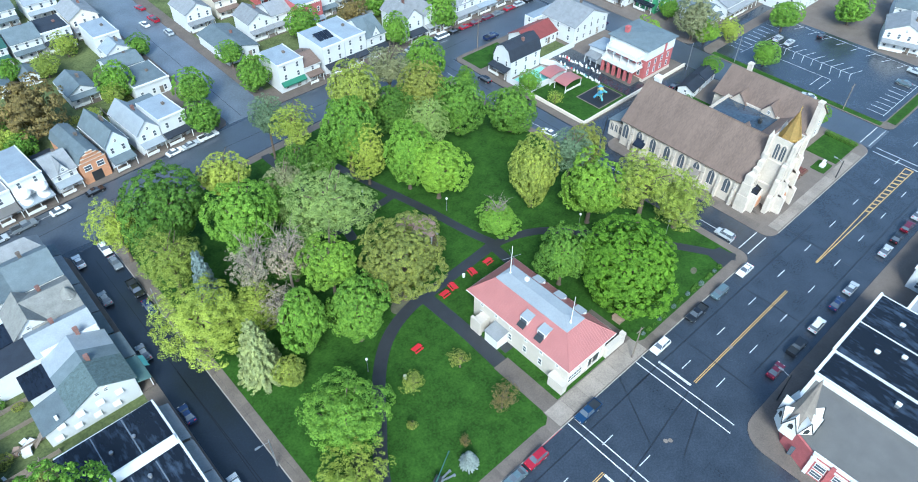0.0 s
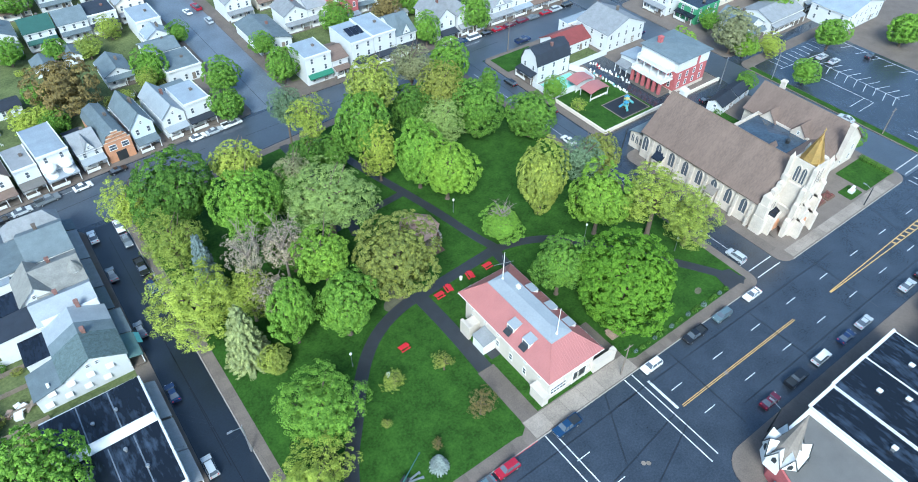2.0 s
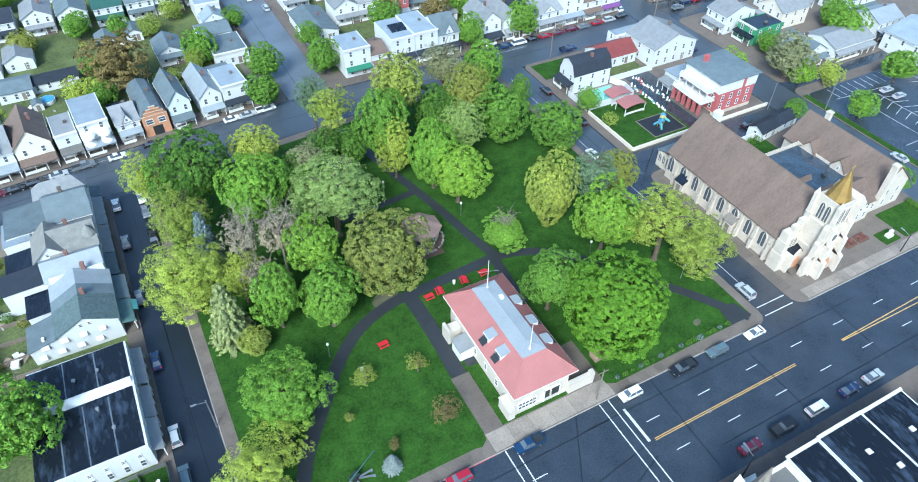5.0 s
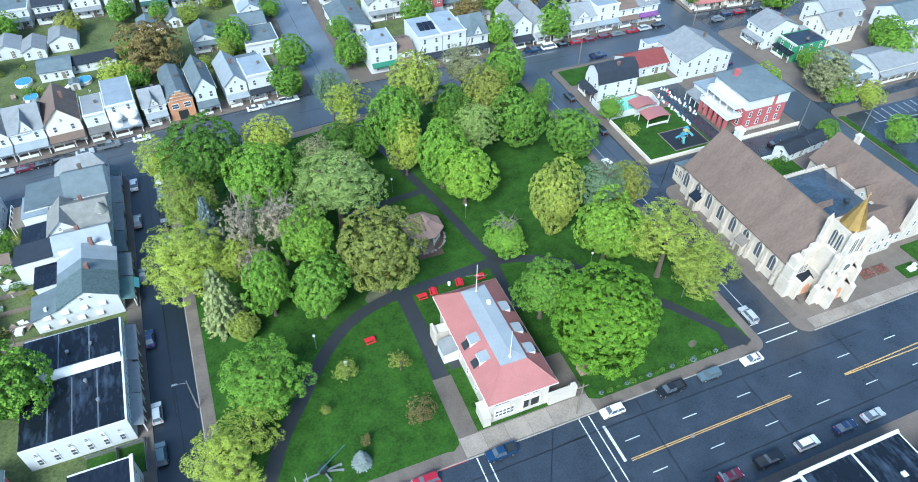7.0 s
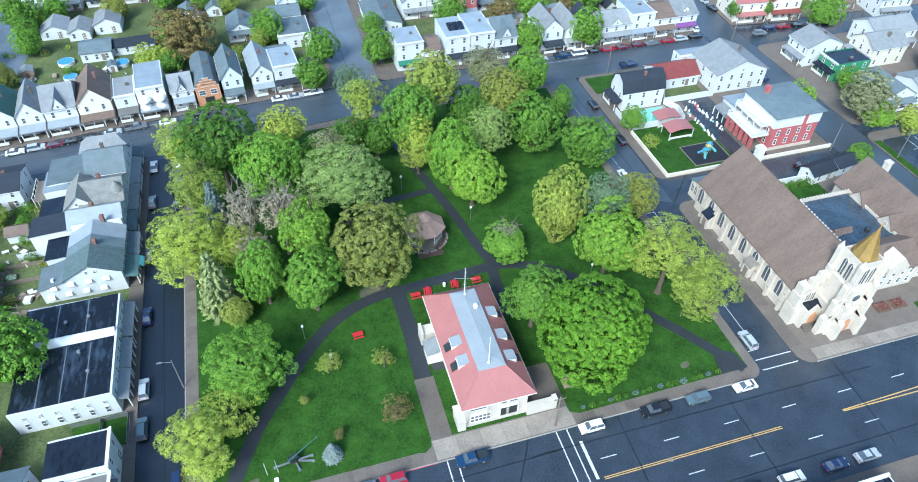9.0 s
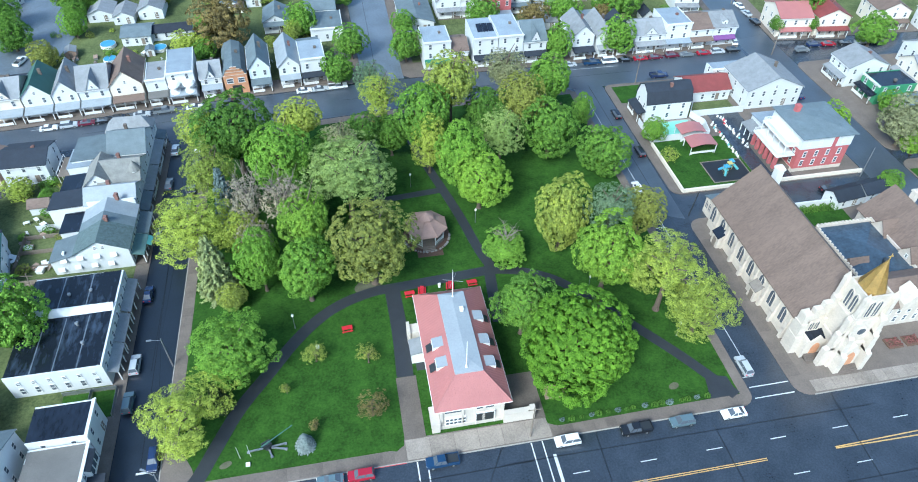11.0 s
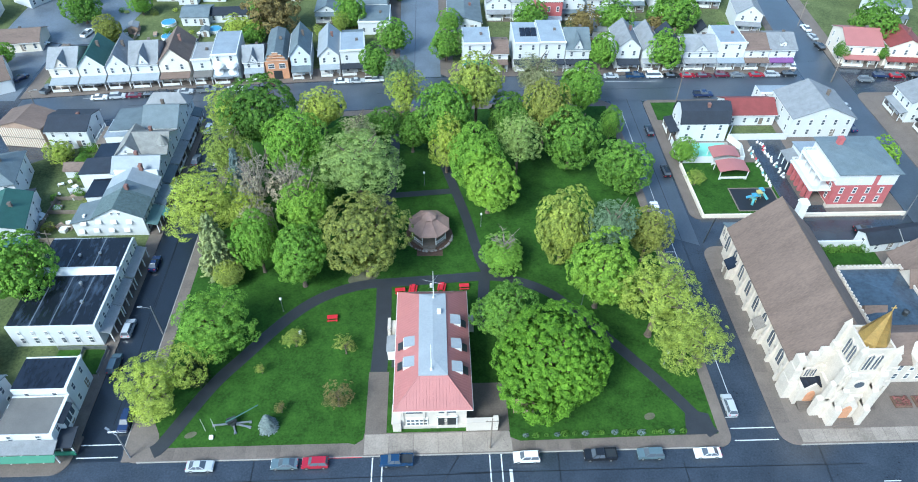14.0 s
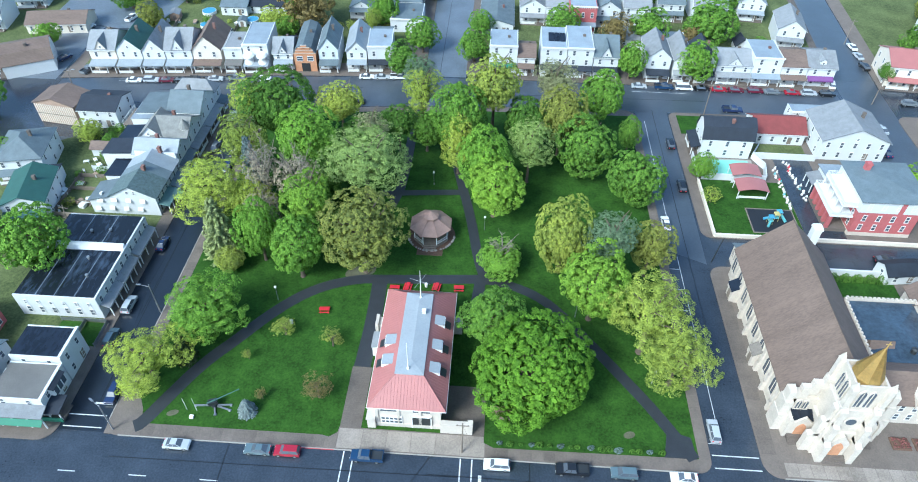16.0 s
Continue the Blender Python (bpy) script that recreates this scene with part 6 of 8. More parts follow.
def church():
    t = thing("church", pose(0, 0, Z), "cream stone church with brown roof and gold spire", "church")
    x0, x1, y0, y1, he, hr = 56.2, 73.4, 9.0, 45.2, 7.7, 16.0
    xm = (x0 + x1) / 2
    Geo().prism_y([(x0, -0.3), (x1, -0.3), (x1, he), (xm, hr), (x0, he)], y0, y1).part("nave_wall", M["stone"], t)
    r = Geo()
    k = (hr - he) / (xm - x0)
    for s in (-1, 1):
        e = xm + s * (xm - x0 + 0.6)
        p = [(xm, y0 + 0.3, hr + 0.25), (xm, y1 + 0.5, hr + 0.25), (e, y1 + 0.5, he - 0.6 * k + 0.25), (e, y0 + 0.3, he - 0.6 * k + 0.25)]
        r.slab(p if s < 0 else p[::-1], 0.22)
    r.part("roof", M["brownroof"], t, "weathered brown shingle roof")
    Geo().tube((xm, y0 + 0.3, hr + 0.25), (xm, y1 + 0.5, hr + 0.25), 0.14, 0.14, 6).part("ridge_cap", M["brownroof"], t)
    n = 8
    for i in range(n):
        y = y0 + 4.4 + i * 4.35
        lancet_window(t, "nave", x0, y, 2.4, -90)
        lancet_window(t, "nave", x1, y, 2.4, 90)
        for s in (-1, 1):
            b = Geo()
            xx = x0 if s < 0 else x1
            yb = y - 2.17
            for wd, h0, h1 in ((0.8, -0.3, 2.6), (0.5, 2.6, 4.6), (0.3, 4.6, 6.4)):
                b.box(min(xx, xx + s * wd), max(xx, xx + s * wd), yb - 0.35, yb + 0.35, h0, h1)
                b.add([(xx + s * wd, yb - 0.35, h1), (xx + s * wd, yb + 0.35, h1), (xx, yb + 0.35, h1 + 0.5), (xx, yb - 0.35, h1 + 0.5)], [(0, 1, 2, 3), (3, 2, 1, 0)])
            b.part("buttress", M["stone"], t)
    # side doors and low projections on the west wall
    for y, d, w in ((38.5, 1.7, 2.6), (22.0, 1.4, 2.4)):
        g = Geo(); g.prism_y([(x0 - d, -0.3), (x0, -0.3), (x0, 4.4), (x0 - d, 3.2)], y - w / 2, y + w / 2)
        pr = g.part("side_porch", M["stone"], t)
        Geo().slab([(x0 - d - 0.25, y - w / 2 - 0.2, 3.2), (x0, y - w / 2 - 0.2, 4.6), (x0, y + w / 2 + 0.2, 4.6), (x0 - d - 0.25, y + w / 2 + 0.2, 3.2)], 0.18).part("porch_roof", M["membrane" if y > 30 else "tan_slate"], pr)
        Geo().box(x0 - d - 0.05, x0 - d + 0.05, y - 0.6, y + 0.6, 0, 2.4).part("door", M["wood"], pr)
    # stepped gable on the south front
    f = Geo()
    for s in (-1, 1):
        for i in range(6):
            xa, xb = xm + s * (xm - x0) * (6 - i) / 6, xm + s * (xm - x0) * (5 - i) / 6
            f.box(min(xa, xb), max(xa, xb), y0 - 0.75, y0 + 0.32, he - 0.6 + (hr - he) * i / 6, he + 0.9 + (hr - he) * (i + 1) / 6)
    f.box(x0 - 0.2, x1 + 0.2, y0 - 0.75, y0 - 0.02, -0.3, he + 0.4)
    f.part("front_wall", M["stone"], t)
    for s in (-1, 1):
        c = xm + s * (xm - x0)
        p = Geo()
        p.box(c - 0.9, c + 0.9, y0 - 1.9, y0 + 1.0, -0.3, 4.6); p.box(c - 0.75, c + 0.75, y0 - 1.5, y0 + 0.8, 4.6, 8.0); p.box(c - 0.6, c + 0.6, y0 - 1.2, y0 + 0.6, 8.0, 10.4)
        p.add([(c - 0.6, y0 - 1.2, 10.4), (c + 0.6, y0 - 1.2, 10.4), (c + 0.6, y0 + 0.6, 10.4), (c - 0.6, y0 + 0.6, 10.4), (c, y0 - 0.3, 11.8)], [(0, 1, 4), (1, 2, 4), (2, 3, 4), (3, 0, 4)])
        p.part("corner_pier", M["stone"], t)
        lancet_window(t, "small", c - s * 2.2, y0 - 0.78, 5.4, 0); lancet_window(t, "small", c - s * 3.3, y0 - 0.78, 5.4, 0)
        # entrance porches with dark roofs and steps
        q = Geo(); cx = xm + s * 5.3
        q.box(cx - 2.3, cx + 2.3, y0 - 3.0, y0 - 0.7, -0.3, 4.3)
        q.prism_y([(cx - 1.5, 4.3), (cx + 1.5, 4.3), (cx, 6.0)], y0 - 3.05, y0 - 2.7)
        for k in (-1, 1):
            q.box(cx + k * 2.3 - 0.3, cx + k * 2.3 + 0.3, y0 - 3.2, y0 - 0.7, -0.3, 5.0)
        en = q.part("entrance", M["stone"], t)
        Geo().slab([(cx - 1.98, y0 - 2.68, 4.5), (cx + 1.98, y0 - 2.68, 4.5), (cx + 1.98, y0 - 0.78, 5.3), (cx - 1.98, y0 - 0.78, 5.3)], 0.15).part("entrance_roof", M["membrane"], en)
        Geo().prism_y(lancet(1.7, 1.9), -0.06, 0.05).part("door", M["orange_brick"], en, "varnished wooden door", pose(cx, y0 - 3.02, 0.6))
        stp = Geo()
        for i in range(5):
            stp.box(cx - 1.9, cx + 1.9, y0 - 3.1 - 0.34 * (i + 1), y0 - 3.0 - 0.34 * i, -0.2, 0.75 - 0.16 * i)
        stp.part("steps", M["concrete"], t)
    # tower in front of the gable
    tx, ty = xm - 0.4, 6.4
    for h0, h1, hw in ((-0.3, 6.5, 3.2), (6.5, 13.0, 2.95), (13.0, 18.0, 2.6)):
        tw = Geo(); tw.chamfer_box(tx - hw, tx + hw, ty - hw, ty + hw, h0, h1, 0.1)
        tw.part("tower_stage", M["stone"], t)
        if h1 < 18:
            Geo().chamfer_box(tx - hw - 0.2, tx + hw + 0.2, ty - hw - 0.2, ty + hw + 0.2, h1 - 0.3, h1 + 0.02, 0.1).part("string_course", M["stone"], t)
    for s in (-1, 1):
        Geo().box(tx - 2.62, tx + 2.62, ty + s * 2.45 - 0.18, ty + s * 2.45 + 0.18, 17.9, 18.9).part("parapet", M["stone"], t)
        Geo().box(tx + s * 2.45 - 0.18, tx + s * 2.45 + 0.18, ty - 2.26, ty + 2.26, 17.9, 18.9).part("parapet", M["stone"], t)
    for sx in (-1, 1):
        for sy in (-1, 1):
            b = Geo(); cx, cy = tx + sx * 2.9, ty + sy * 2.9
            b.box(cx - 0.7, cx + 0.7, cy - 0.7, cy + 0.7, -0.3, 8.0); b.box(cx - 0.55, cx + 0.55, cy - 0.55, cy + 0.55, 8.0, 14.0); b.box(cx - 0.42, cx + 0.42, cy - 0.42, cy + 0.42, 14.0, 18.6)
            b.add([(cx - 0.5, cy - 0.5, 18.6), (cx + 0.5, cy - 0.5, 18.6), (cx + 0.5, cy + 0.5, 18.6), (cx - 0.5, cy + 0.5, 18.6), (cx, cy, 20.4)], [(3, 2, 1, 0), (0, 1, 4), (1, 2, 4), (2, 3, 4), (3, 0, 4)])
            b.part("pinnacle", M["stone"], t)
    for sx in (-1, 1):
        for ax in ("x", "y"):
            bt = Geo()
            for out, h0, h1 in ((2.1, -0.3, 4.8), (1.5, 4.8, 9.2), (0.95, 9.2, 13.2)):
                face = 3.2 if h1 < 6 else 2.95
                lo, hi = face - 0.05, face + out
                if ax == "y":
                    px0, px1 = tx + sx * 2.55 - 0.55, tx + sx * 2.55 + 0.55
                    bt.prism_x([(ty - hi, h0), (ty - lo, h0), (ty - lo, h1 + 0.9), (ty - hi, h1)], px0, px1)
                else:
                    py0, py1 = ty - 2.55 - 0.55, ty - 2.55 + 0.55
                    o = [(tx + sx * hi, h0), (tx + sx * lo, h0), (tx + sx * lo, h1 + 0.9), (tx + sx * hi, h1)]
                    bt.prism_y(o if sx < 0 else o[::-1], py0, py1)
            bt.part("buttress", M["stone"], t)
    gb = Geo().prism_y([(tx - 1.6, 0.2), (tx + 1.6, 0.2), (tx + 1.6, 4.4), (tx, 6.6), (tx - 1.6, 4.4)], ty - 4.1, ty - 3.2).part("portal", M["stone"], t)
    Geo().prism_y(lancet(1.8, 2.4), -0.06, 0.05).part("door", M["orange_brick"], gb, "varnished wooden door", pose(tx, ty - 4.12, 0.6))
    fs = Geo()
    for i in range(5):
        fs.box(tx - 2.0, tx + 2.0, ty - 4.2 - 0.34 * (i + 1), ty - 4.1 - 0.34 * i, -0.2, 0.75 - 0.16 * i)
    fs.part("steps", M["concrete"], t)
    rose = Geo().lathe([(1.15, -0.1), (1.15, 0.14), (0.95, 0.18)], 18).part("rose_window", M["stone"], t, m=pose(tx, ty - 2.98, 9.6, 90, 0, 0))
    Geo().lathe([(0.85, 0.1), (0.85, 0.2)], 18).part("pane", M["glass"], rose)
    for turn, px, py in ((0, 0, -1), (90, 1, 0), (180, 0, 1), (-90, -1, 0)):
        for s in (-0.75, 0.75):
            lancet_window(t, "tower", tx + px * 2.62 + (s if px == 0 else 0), ty + py * 2.62 + (s if py == 0 else 0), 13.4, turn)
        Geo().lathe([(2.45, 17.8), (2.45, 19.0), (2.3, 19.3), (0.06, 25.6)], 8, math.pi / 8).part("spire", M["gold"], t, "gilded octagonal spire", pose(tx, ty, 0))
    cr = Geo(); cr.box(-0.06, 0.06, -0.06, 0.06, 0, 1.5); cr.box(-0.45, 0.45, -0.06, 0.06, 0.85, 0.98)
    cr.part("cross", M["gold"], t, m=pose(tx, ty, 25.4))
    # chimney at the north end
    q = Geo(); q.box(-0.8, 0.8, -0.8, 0.8, 0, 15.0); q.box(-0.95, 0.95, -0.95, 0.95, 14.3, 14.7)
    q.part("chimney", M["trim"], t, m=pose(70.5, 46.0, -0.3))
    # low sacristy to the north
    g = Geo(); g.box(57.5, 69.5, 45.25, 50.2, -0.3, 4.6); g.part("sacristy_wall", M["stone"], t)
    Geo().slab([(57.1, 50.6, 4.5), (57.1, 45.8, 6.2), (69.9, 45.8, 6.2), (69.9, 50.6, 4.5)][::-1], 0.2).part("sacristy_roof", M["slate"], t)
    for k in range(3):
        lancet_window(t, "small", 57.5, 46.3 + 1.4 * k, 1.6, -90)
church()

def rectory():
    t = thing("rectory", pose(0, 0, Z), "cream stone rectory with steep brown roofs and gables", "house")
    Geo().prism_y([(88.4, -0.3), (101.0, -0.3), (101.0, 7.0), (94.7, 12.6), (88.4, 7.0)], 11.0, 37.5).part("wall", M["stone"], t)
    r = Geo()
    for s in (-1, 1):
        e = 94.7 + s * 6.9
        p = [(94.7, 10.6, 12.8), (94.7, 37.9, 12.8), (e, 37.9, 6.7), (e, 10.6, 6.7)]
        r.slab(p if s < 0 else p[::-1], 0.2)
    r.part("roof", M["brownroof"], t)
    for y, w, z in ((30.0, 6.0, 5.0), (21.0, 4.0, 6.6)):
        q = Geo(); q.prism_x([(y - w / 2, z), (y + w / 2, z), (y + w / 2, z + 1.2), (y, z + 1.2 + w * 0.6), (y - w / 2, z + 1.2)], 87.6, 93.5)
        gb = q.part("gable", M["stone"], t)
        g = Geo()
        for s in (-1, 1):
            p = [(87.3, y, z + 1.4 + w * 0.6), (94.0, y, z + 1.4 + w * 0.6), (94.0, y + s * (w / 2 + 0.3), z + 1.1), (87.3, y + s * (w / 2 + 0.3), z + 1.1)]
            g.slab(p if s > 0 else p[::-1], 0.16)
        g.part("gable_roof", M["brownroof"], gb)
        window(t, 87.6, y, z + 0.9, -90, "small")
    g = Geo(); g.box(73.45, 88.4, 10.0, 16.5, -0.3, 6.0); g.part("link_wall", M["stone"], t)
    Geo().slab([(73.45, 9.6, 6.0), (88.4, 9.6, 6.0), (88.4, 14.5, 9.4), (73.45, 14.5, 9.4)], 0.2).part("link_roof", M["brownroof"], t)
    Geo().slab([(73.45, 14.5, 9.4), (88.4, 14.5, 9.4), (88.4, 18.0, 7.2), (73.45, 18.0, 7.2)], 0.2).part("link_roof", M["brownroof"], t)
    q = Geo(); q.prism_y([(79, 5.6), (84, 5.6), (84, 7.2), (81.5, 10.0), (79, 7.2)], 9.3, 13.0); q.part("gable", M["stone"], t)
    for k in range(6):
        window(t, 75.2 + 2.3 * k, 10.0, 1.2, 0, "tall"); window(t, 75.2 + 2.3 * k, 10.0, 3.8, 0, "tall")
    for k in range(7):
        window(t, 101.0, 13 + 3.6 * k, 1.2, 90, "tall"); window(t, 101.0, 13 + 3.6 * k, 4.2, 90, "tall")
    for k in range(3):
        window(t, 91 + 3.6 * k, 11.0, 1.2, 0, "tall"); window(t, 91 + 3.6 * k, 11.0, 4.2, 0, "tall")
    window(t, 94.7, 11.0, 8.0, 0, "small")
    for x, y, h in ((95.5, 33.0, 3.4), (89.5, 9.9, 4.5)):
        q = Geo(); q.box(-0.6, 0.6, -0.6, 0.6, -6, h); q.box(-0.75, 0.75, -0.75, 0.75, h - 0.5, h - 0.15)
        q.part("chimney", M["stone"], t, m=pose(x, y, 11.4))
    # flat-roofed connecting block
    g = Geo(); g.box(74.2, 88.3, 18.0, 33.4, -0.3, 6.6); g.part("flat_wall", M["stone"], t)
    Geo().slab([(74.5, 18.2, 6.9), (88.0, 18.2, 6.9), (88.0, 33.0, 6.9), (74.5, 33.0, 6.9)], 0.2).part("flat_roof", M["wetblue"], t, "shiny dark blue flat roof")
    pk = Geo()
    pk.add([(76, 20, 6.92), (87, 20, 6.92), (87, 31.5, 6.92), (76, 31.5, 6.92), (81.5, 25.7, 8.0)], [(0, 1, 4), (1, 2, 4), (2, 3, 4), (3, 0, 4)])
    pk.part("roof_peak", M["wetblue"], t)
    pa = Geo()
    pa.box(74.2, 74.5, 18.0, 33.4, 6.6, 7.5); pa.box(74.2, 88.3, 33.1, 33.4, 6.6, 7.5); pa.box(88.0, 88.3, 18, 33.1, 6.6, 7.5)
    for k in range(16):
        pa.box(74.18, 74.52, 18.2 + k * 0.95, 18.7 + k * 0.95, 7.5, 7.9)
        pa.box(74.6 + k * 0.86, 75.05 + k * 0.86, 33.08, 33.42, 7.5, 7.9)
    pa.part("parapet", M["stone"], t)
    q = Geo(); q.tube((0, 0, 0), (0, 0, 1.0), 0.5, 0.5, 10); q.tube((0, 0, 1.0), (0, 0, 1.25), 0.65, 0.3, 10)
    q.part("roof_vent", M["darkmetal"], t, m=pose(82.5, 20.5, 7.2))
    Geo().prism_x([(21, 6.9), (23.2, 6.9), (22.1, 8.3)], 75.0, 79.5).part("roof_monitor", M["brownroof"], t)
rectory()
lawn("lawn_rectory", rounded(91.5, 104.3, 1.0, 9.6, 0.4), "clipped green lawn before the rectory")
lawn("lawn_rectory_small", rounded(85.0, 90.3, 1.2, 5.0, 0.4), "small green lawn with a white statue base")
lawn("lawn_garden", rounded(74.6, 91.5, 34.2, 46.2, 0.4), "green garden lawn behind the church")
tagged(Geo().box(72.5, 90, 46.6, 47.0, 0, 1.9).part("garden_wall", M["white"]), "white painted garden wall along the alley", "wall", kind="structure")
q = thing("statue_base", pose(88.0, 3.0, Z + 0.03), "white stone pedestal on the small lawn", "pedestal")
g = Geo(); g.box(-0.8, 0.8, -0.6, 0.6, -0.1, 0.8); g.box(-0.4, 0.4, -0.35, 0.35, 0.8, 1.9); g.part("pedestal", M["trim"], q)
for x in (77.5, 81.5):
    b = thing("flower_bed", pose(x, 5.6, Z), "raised bed of red flowers before the church", "flower bed", "church flower beds")
    Geo().chamfer_box(-1.6, 1.6, -1.2, 1.2, -0.1, 0.35, 0.1).part("soil", M["mulch"], b)
    fl = Geo(); rr = random.Random(int(x))
    for i in range(60):
        px, py, s = rr.uniform(-1.4, 1.4), rr.uniform(-1.0, 1.0), rr.uniform(0.12, 0.25)
        fl.add([(px - s, py, 0.45), (px, py - s, 0.5), (px + s, py, 0.45), (px, py + s, 0.5), (px, py, 0.75)], [(0, 1, 4), (1, 2, 4), (2, 3, 4), (3, 0, 4), (3, 2, 1, 0)])
    tagged(fl.part("flowers", M["flowers"], b), kind="stuff")

# ---- brick house with porches ----
def brick_house():
    t = thing("brick_house", pose(86.6, 60.2, Z), "red brick house with white upper storey and porches", "house")
    Geo().box(0, 14, 0, 14, -0.3, 1.0).part("plinth", M["stone"], t)
    Geo().box(0.06, 13.94, 0.06, 13.94, 1.0, 7.0).part("wall", M["brick"], t)
    Geo().box(-0.05, 14.05, -0.05, 14.05, 7.0, 10.6).part("upper_wall", M["white"], t)
    hip_roof(Geo(), 14.4, 14.4, 10.6, 1.0, 0.5).part("roof", M["slate"], t, m=pose(7, -0.2, 0))
    for z in (1.8, 4.5, 7.9):
        for k in range(4):
            o = 0.0 if z < 7 else 0.06
            window(t, 2 + 3.2 * k, 0.06 - o, z, 0, "tall"); window(t, 13.94 + o, 2 + 3.2 * k, z, 90, "tall")
            window(t, 0.06 - o, 2 + 3.2 * k, z, -90, "tall"); window(t, 2 + 3.2 * k, 13.94 + o, z, 180, "tall")
    q = Geo(); q.box(-0.6, 0.6, -0.6, 0.6, 0, 2.4); q.box(-0.72, 0.72, -0.72, 0.72, 2.0, 2.2)
    q.part("chimney", M["brick"], t, m=pose(4, 11, 10.6))
    Geo().box(-0.5, 0.5, -0.12, 0.02, 0, 3.4).part("chimney_breast", M["brick"], t, m=pose(9.2, -0.06, 7.0))
    Geo().box(-5.0, -0.02, 1.0, 12.5, -0.3, 0.9).part("porch_floor", M["concrete"], t)
    Geo().box(-5.2, -0.06, 0.8, 12.7, 4.6, 5.0).part("balcony_floor", M["trim"], t)
    for k in range(6):
        Geo().chamfer_box(-0.4, 0.4, -0.4, 0.4, 0, 3.7, 0.1).part("column", M["brick"], t, m=pose(-4.6, 1.5 + 2.1 * k, 0.9))
    for z, a in ((5.0, -5.1), (8.0, -3.4)):
        rl = Geo()
        rl.box(a, a + 0.08, 0.9, 12.6, z + 0.95, z + 1.05)
        for y in (0.9, 12.5):
            rl.box(a, -0.05, y, y + 0.08, z + 0.95, z + 1.05)
        for k in range(47):
            rl.box(a, a + 0.06, 0.95 + 0.25 * k, 1.02 + 0.25 * k, z, z + 0.95)
        for k in range(int(-a / 0.25)):
            for y in (0.92, 12.52):
                rl.box(a + 0.25 * k, a + 0.25 * k + 0.06, y, y + 0.06, z, z + 0.95)
        rl.part("balustrade", M["trim"], t)
    Geo().box(-3.5, -0.07, 0.85, 12.65, 7.6, 8.0).part("balcony_floor", M["trim"], t)
    for k in range(5):
        Geo().box(-0.12, 0.12, -0.12, 0.12, 0, 2.6).part("porch_post", M["trim"], t, m=pose(-3.3, 1.2 + 2.8 * k, 5.0))
    Geo().box(-1.5, 5.5, 14.02, 20.0, -0.3, 5.0).part("north_wing", M["white"], t)
    Geo().slab([(-1.9, 14.06, 5.6), (5.9, 14.06, 5.6), (5.9, 20.4, 5.1), (-1.9, 20.4, 5.1)], 0.2).part("wing_roof", M["silver"], t)
    Geo().slab([(-4.5, 14.5, 3.0), (-1.5, 14.5, 3.8), (-1.5, 19.5, 3.8), (-4.5, 19.5, 3.0)], 0.2).part("side_roof", M["greyroof"], t)
    for y in (14.7, 17, 19.3):
        link("porch_post", POST, t, pose(-4.3, y, 0.35))
brick_house()

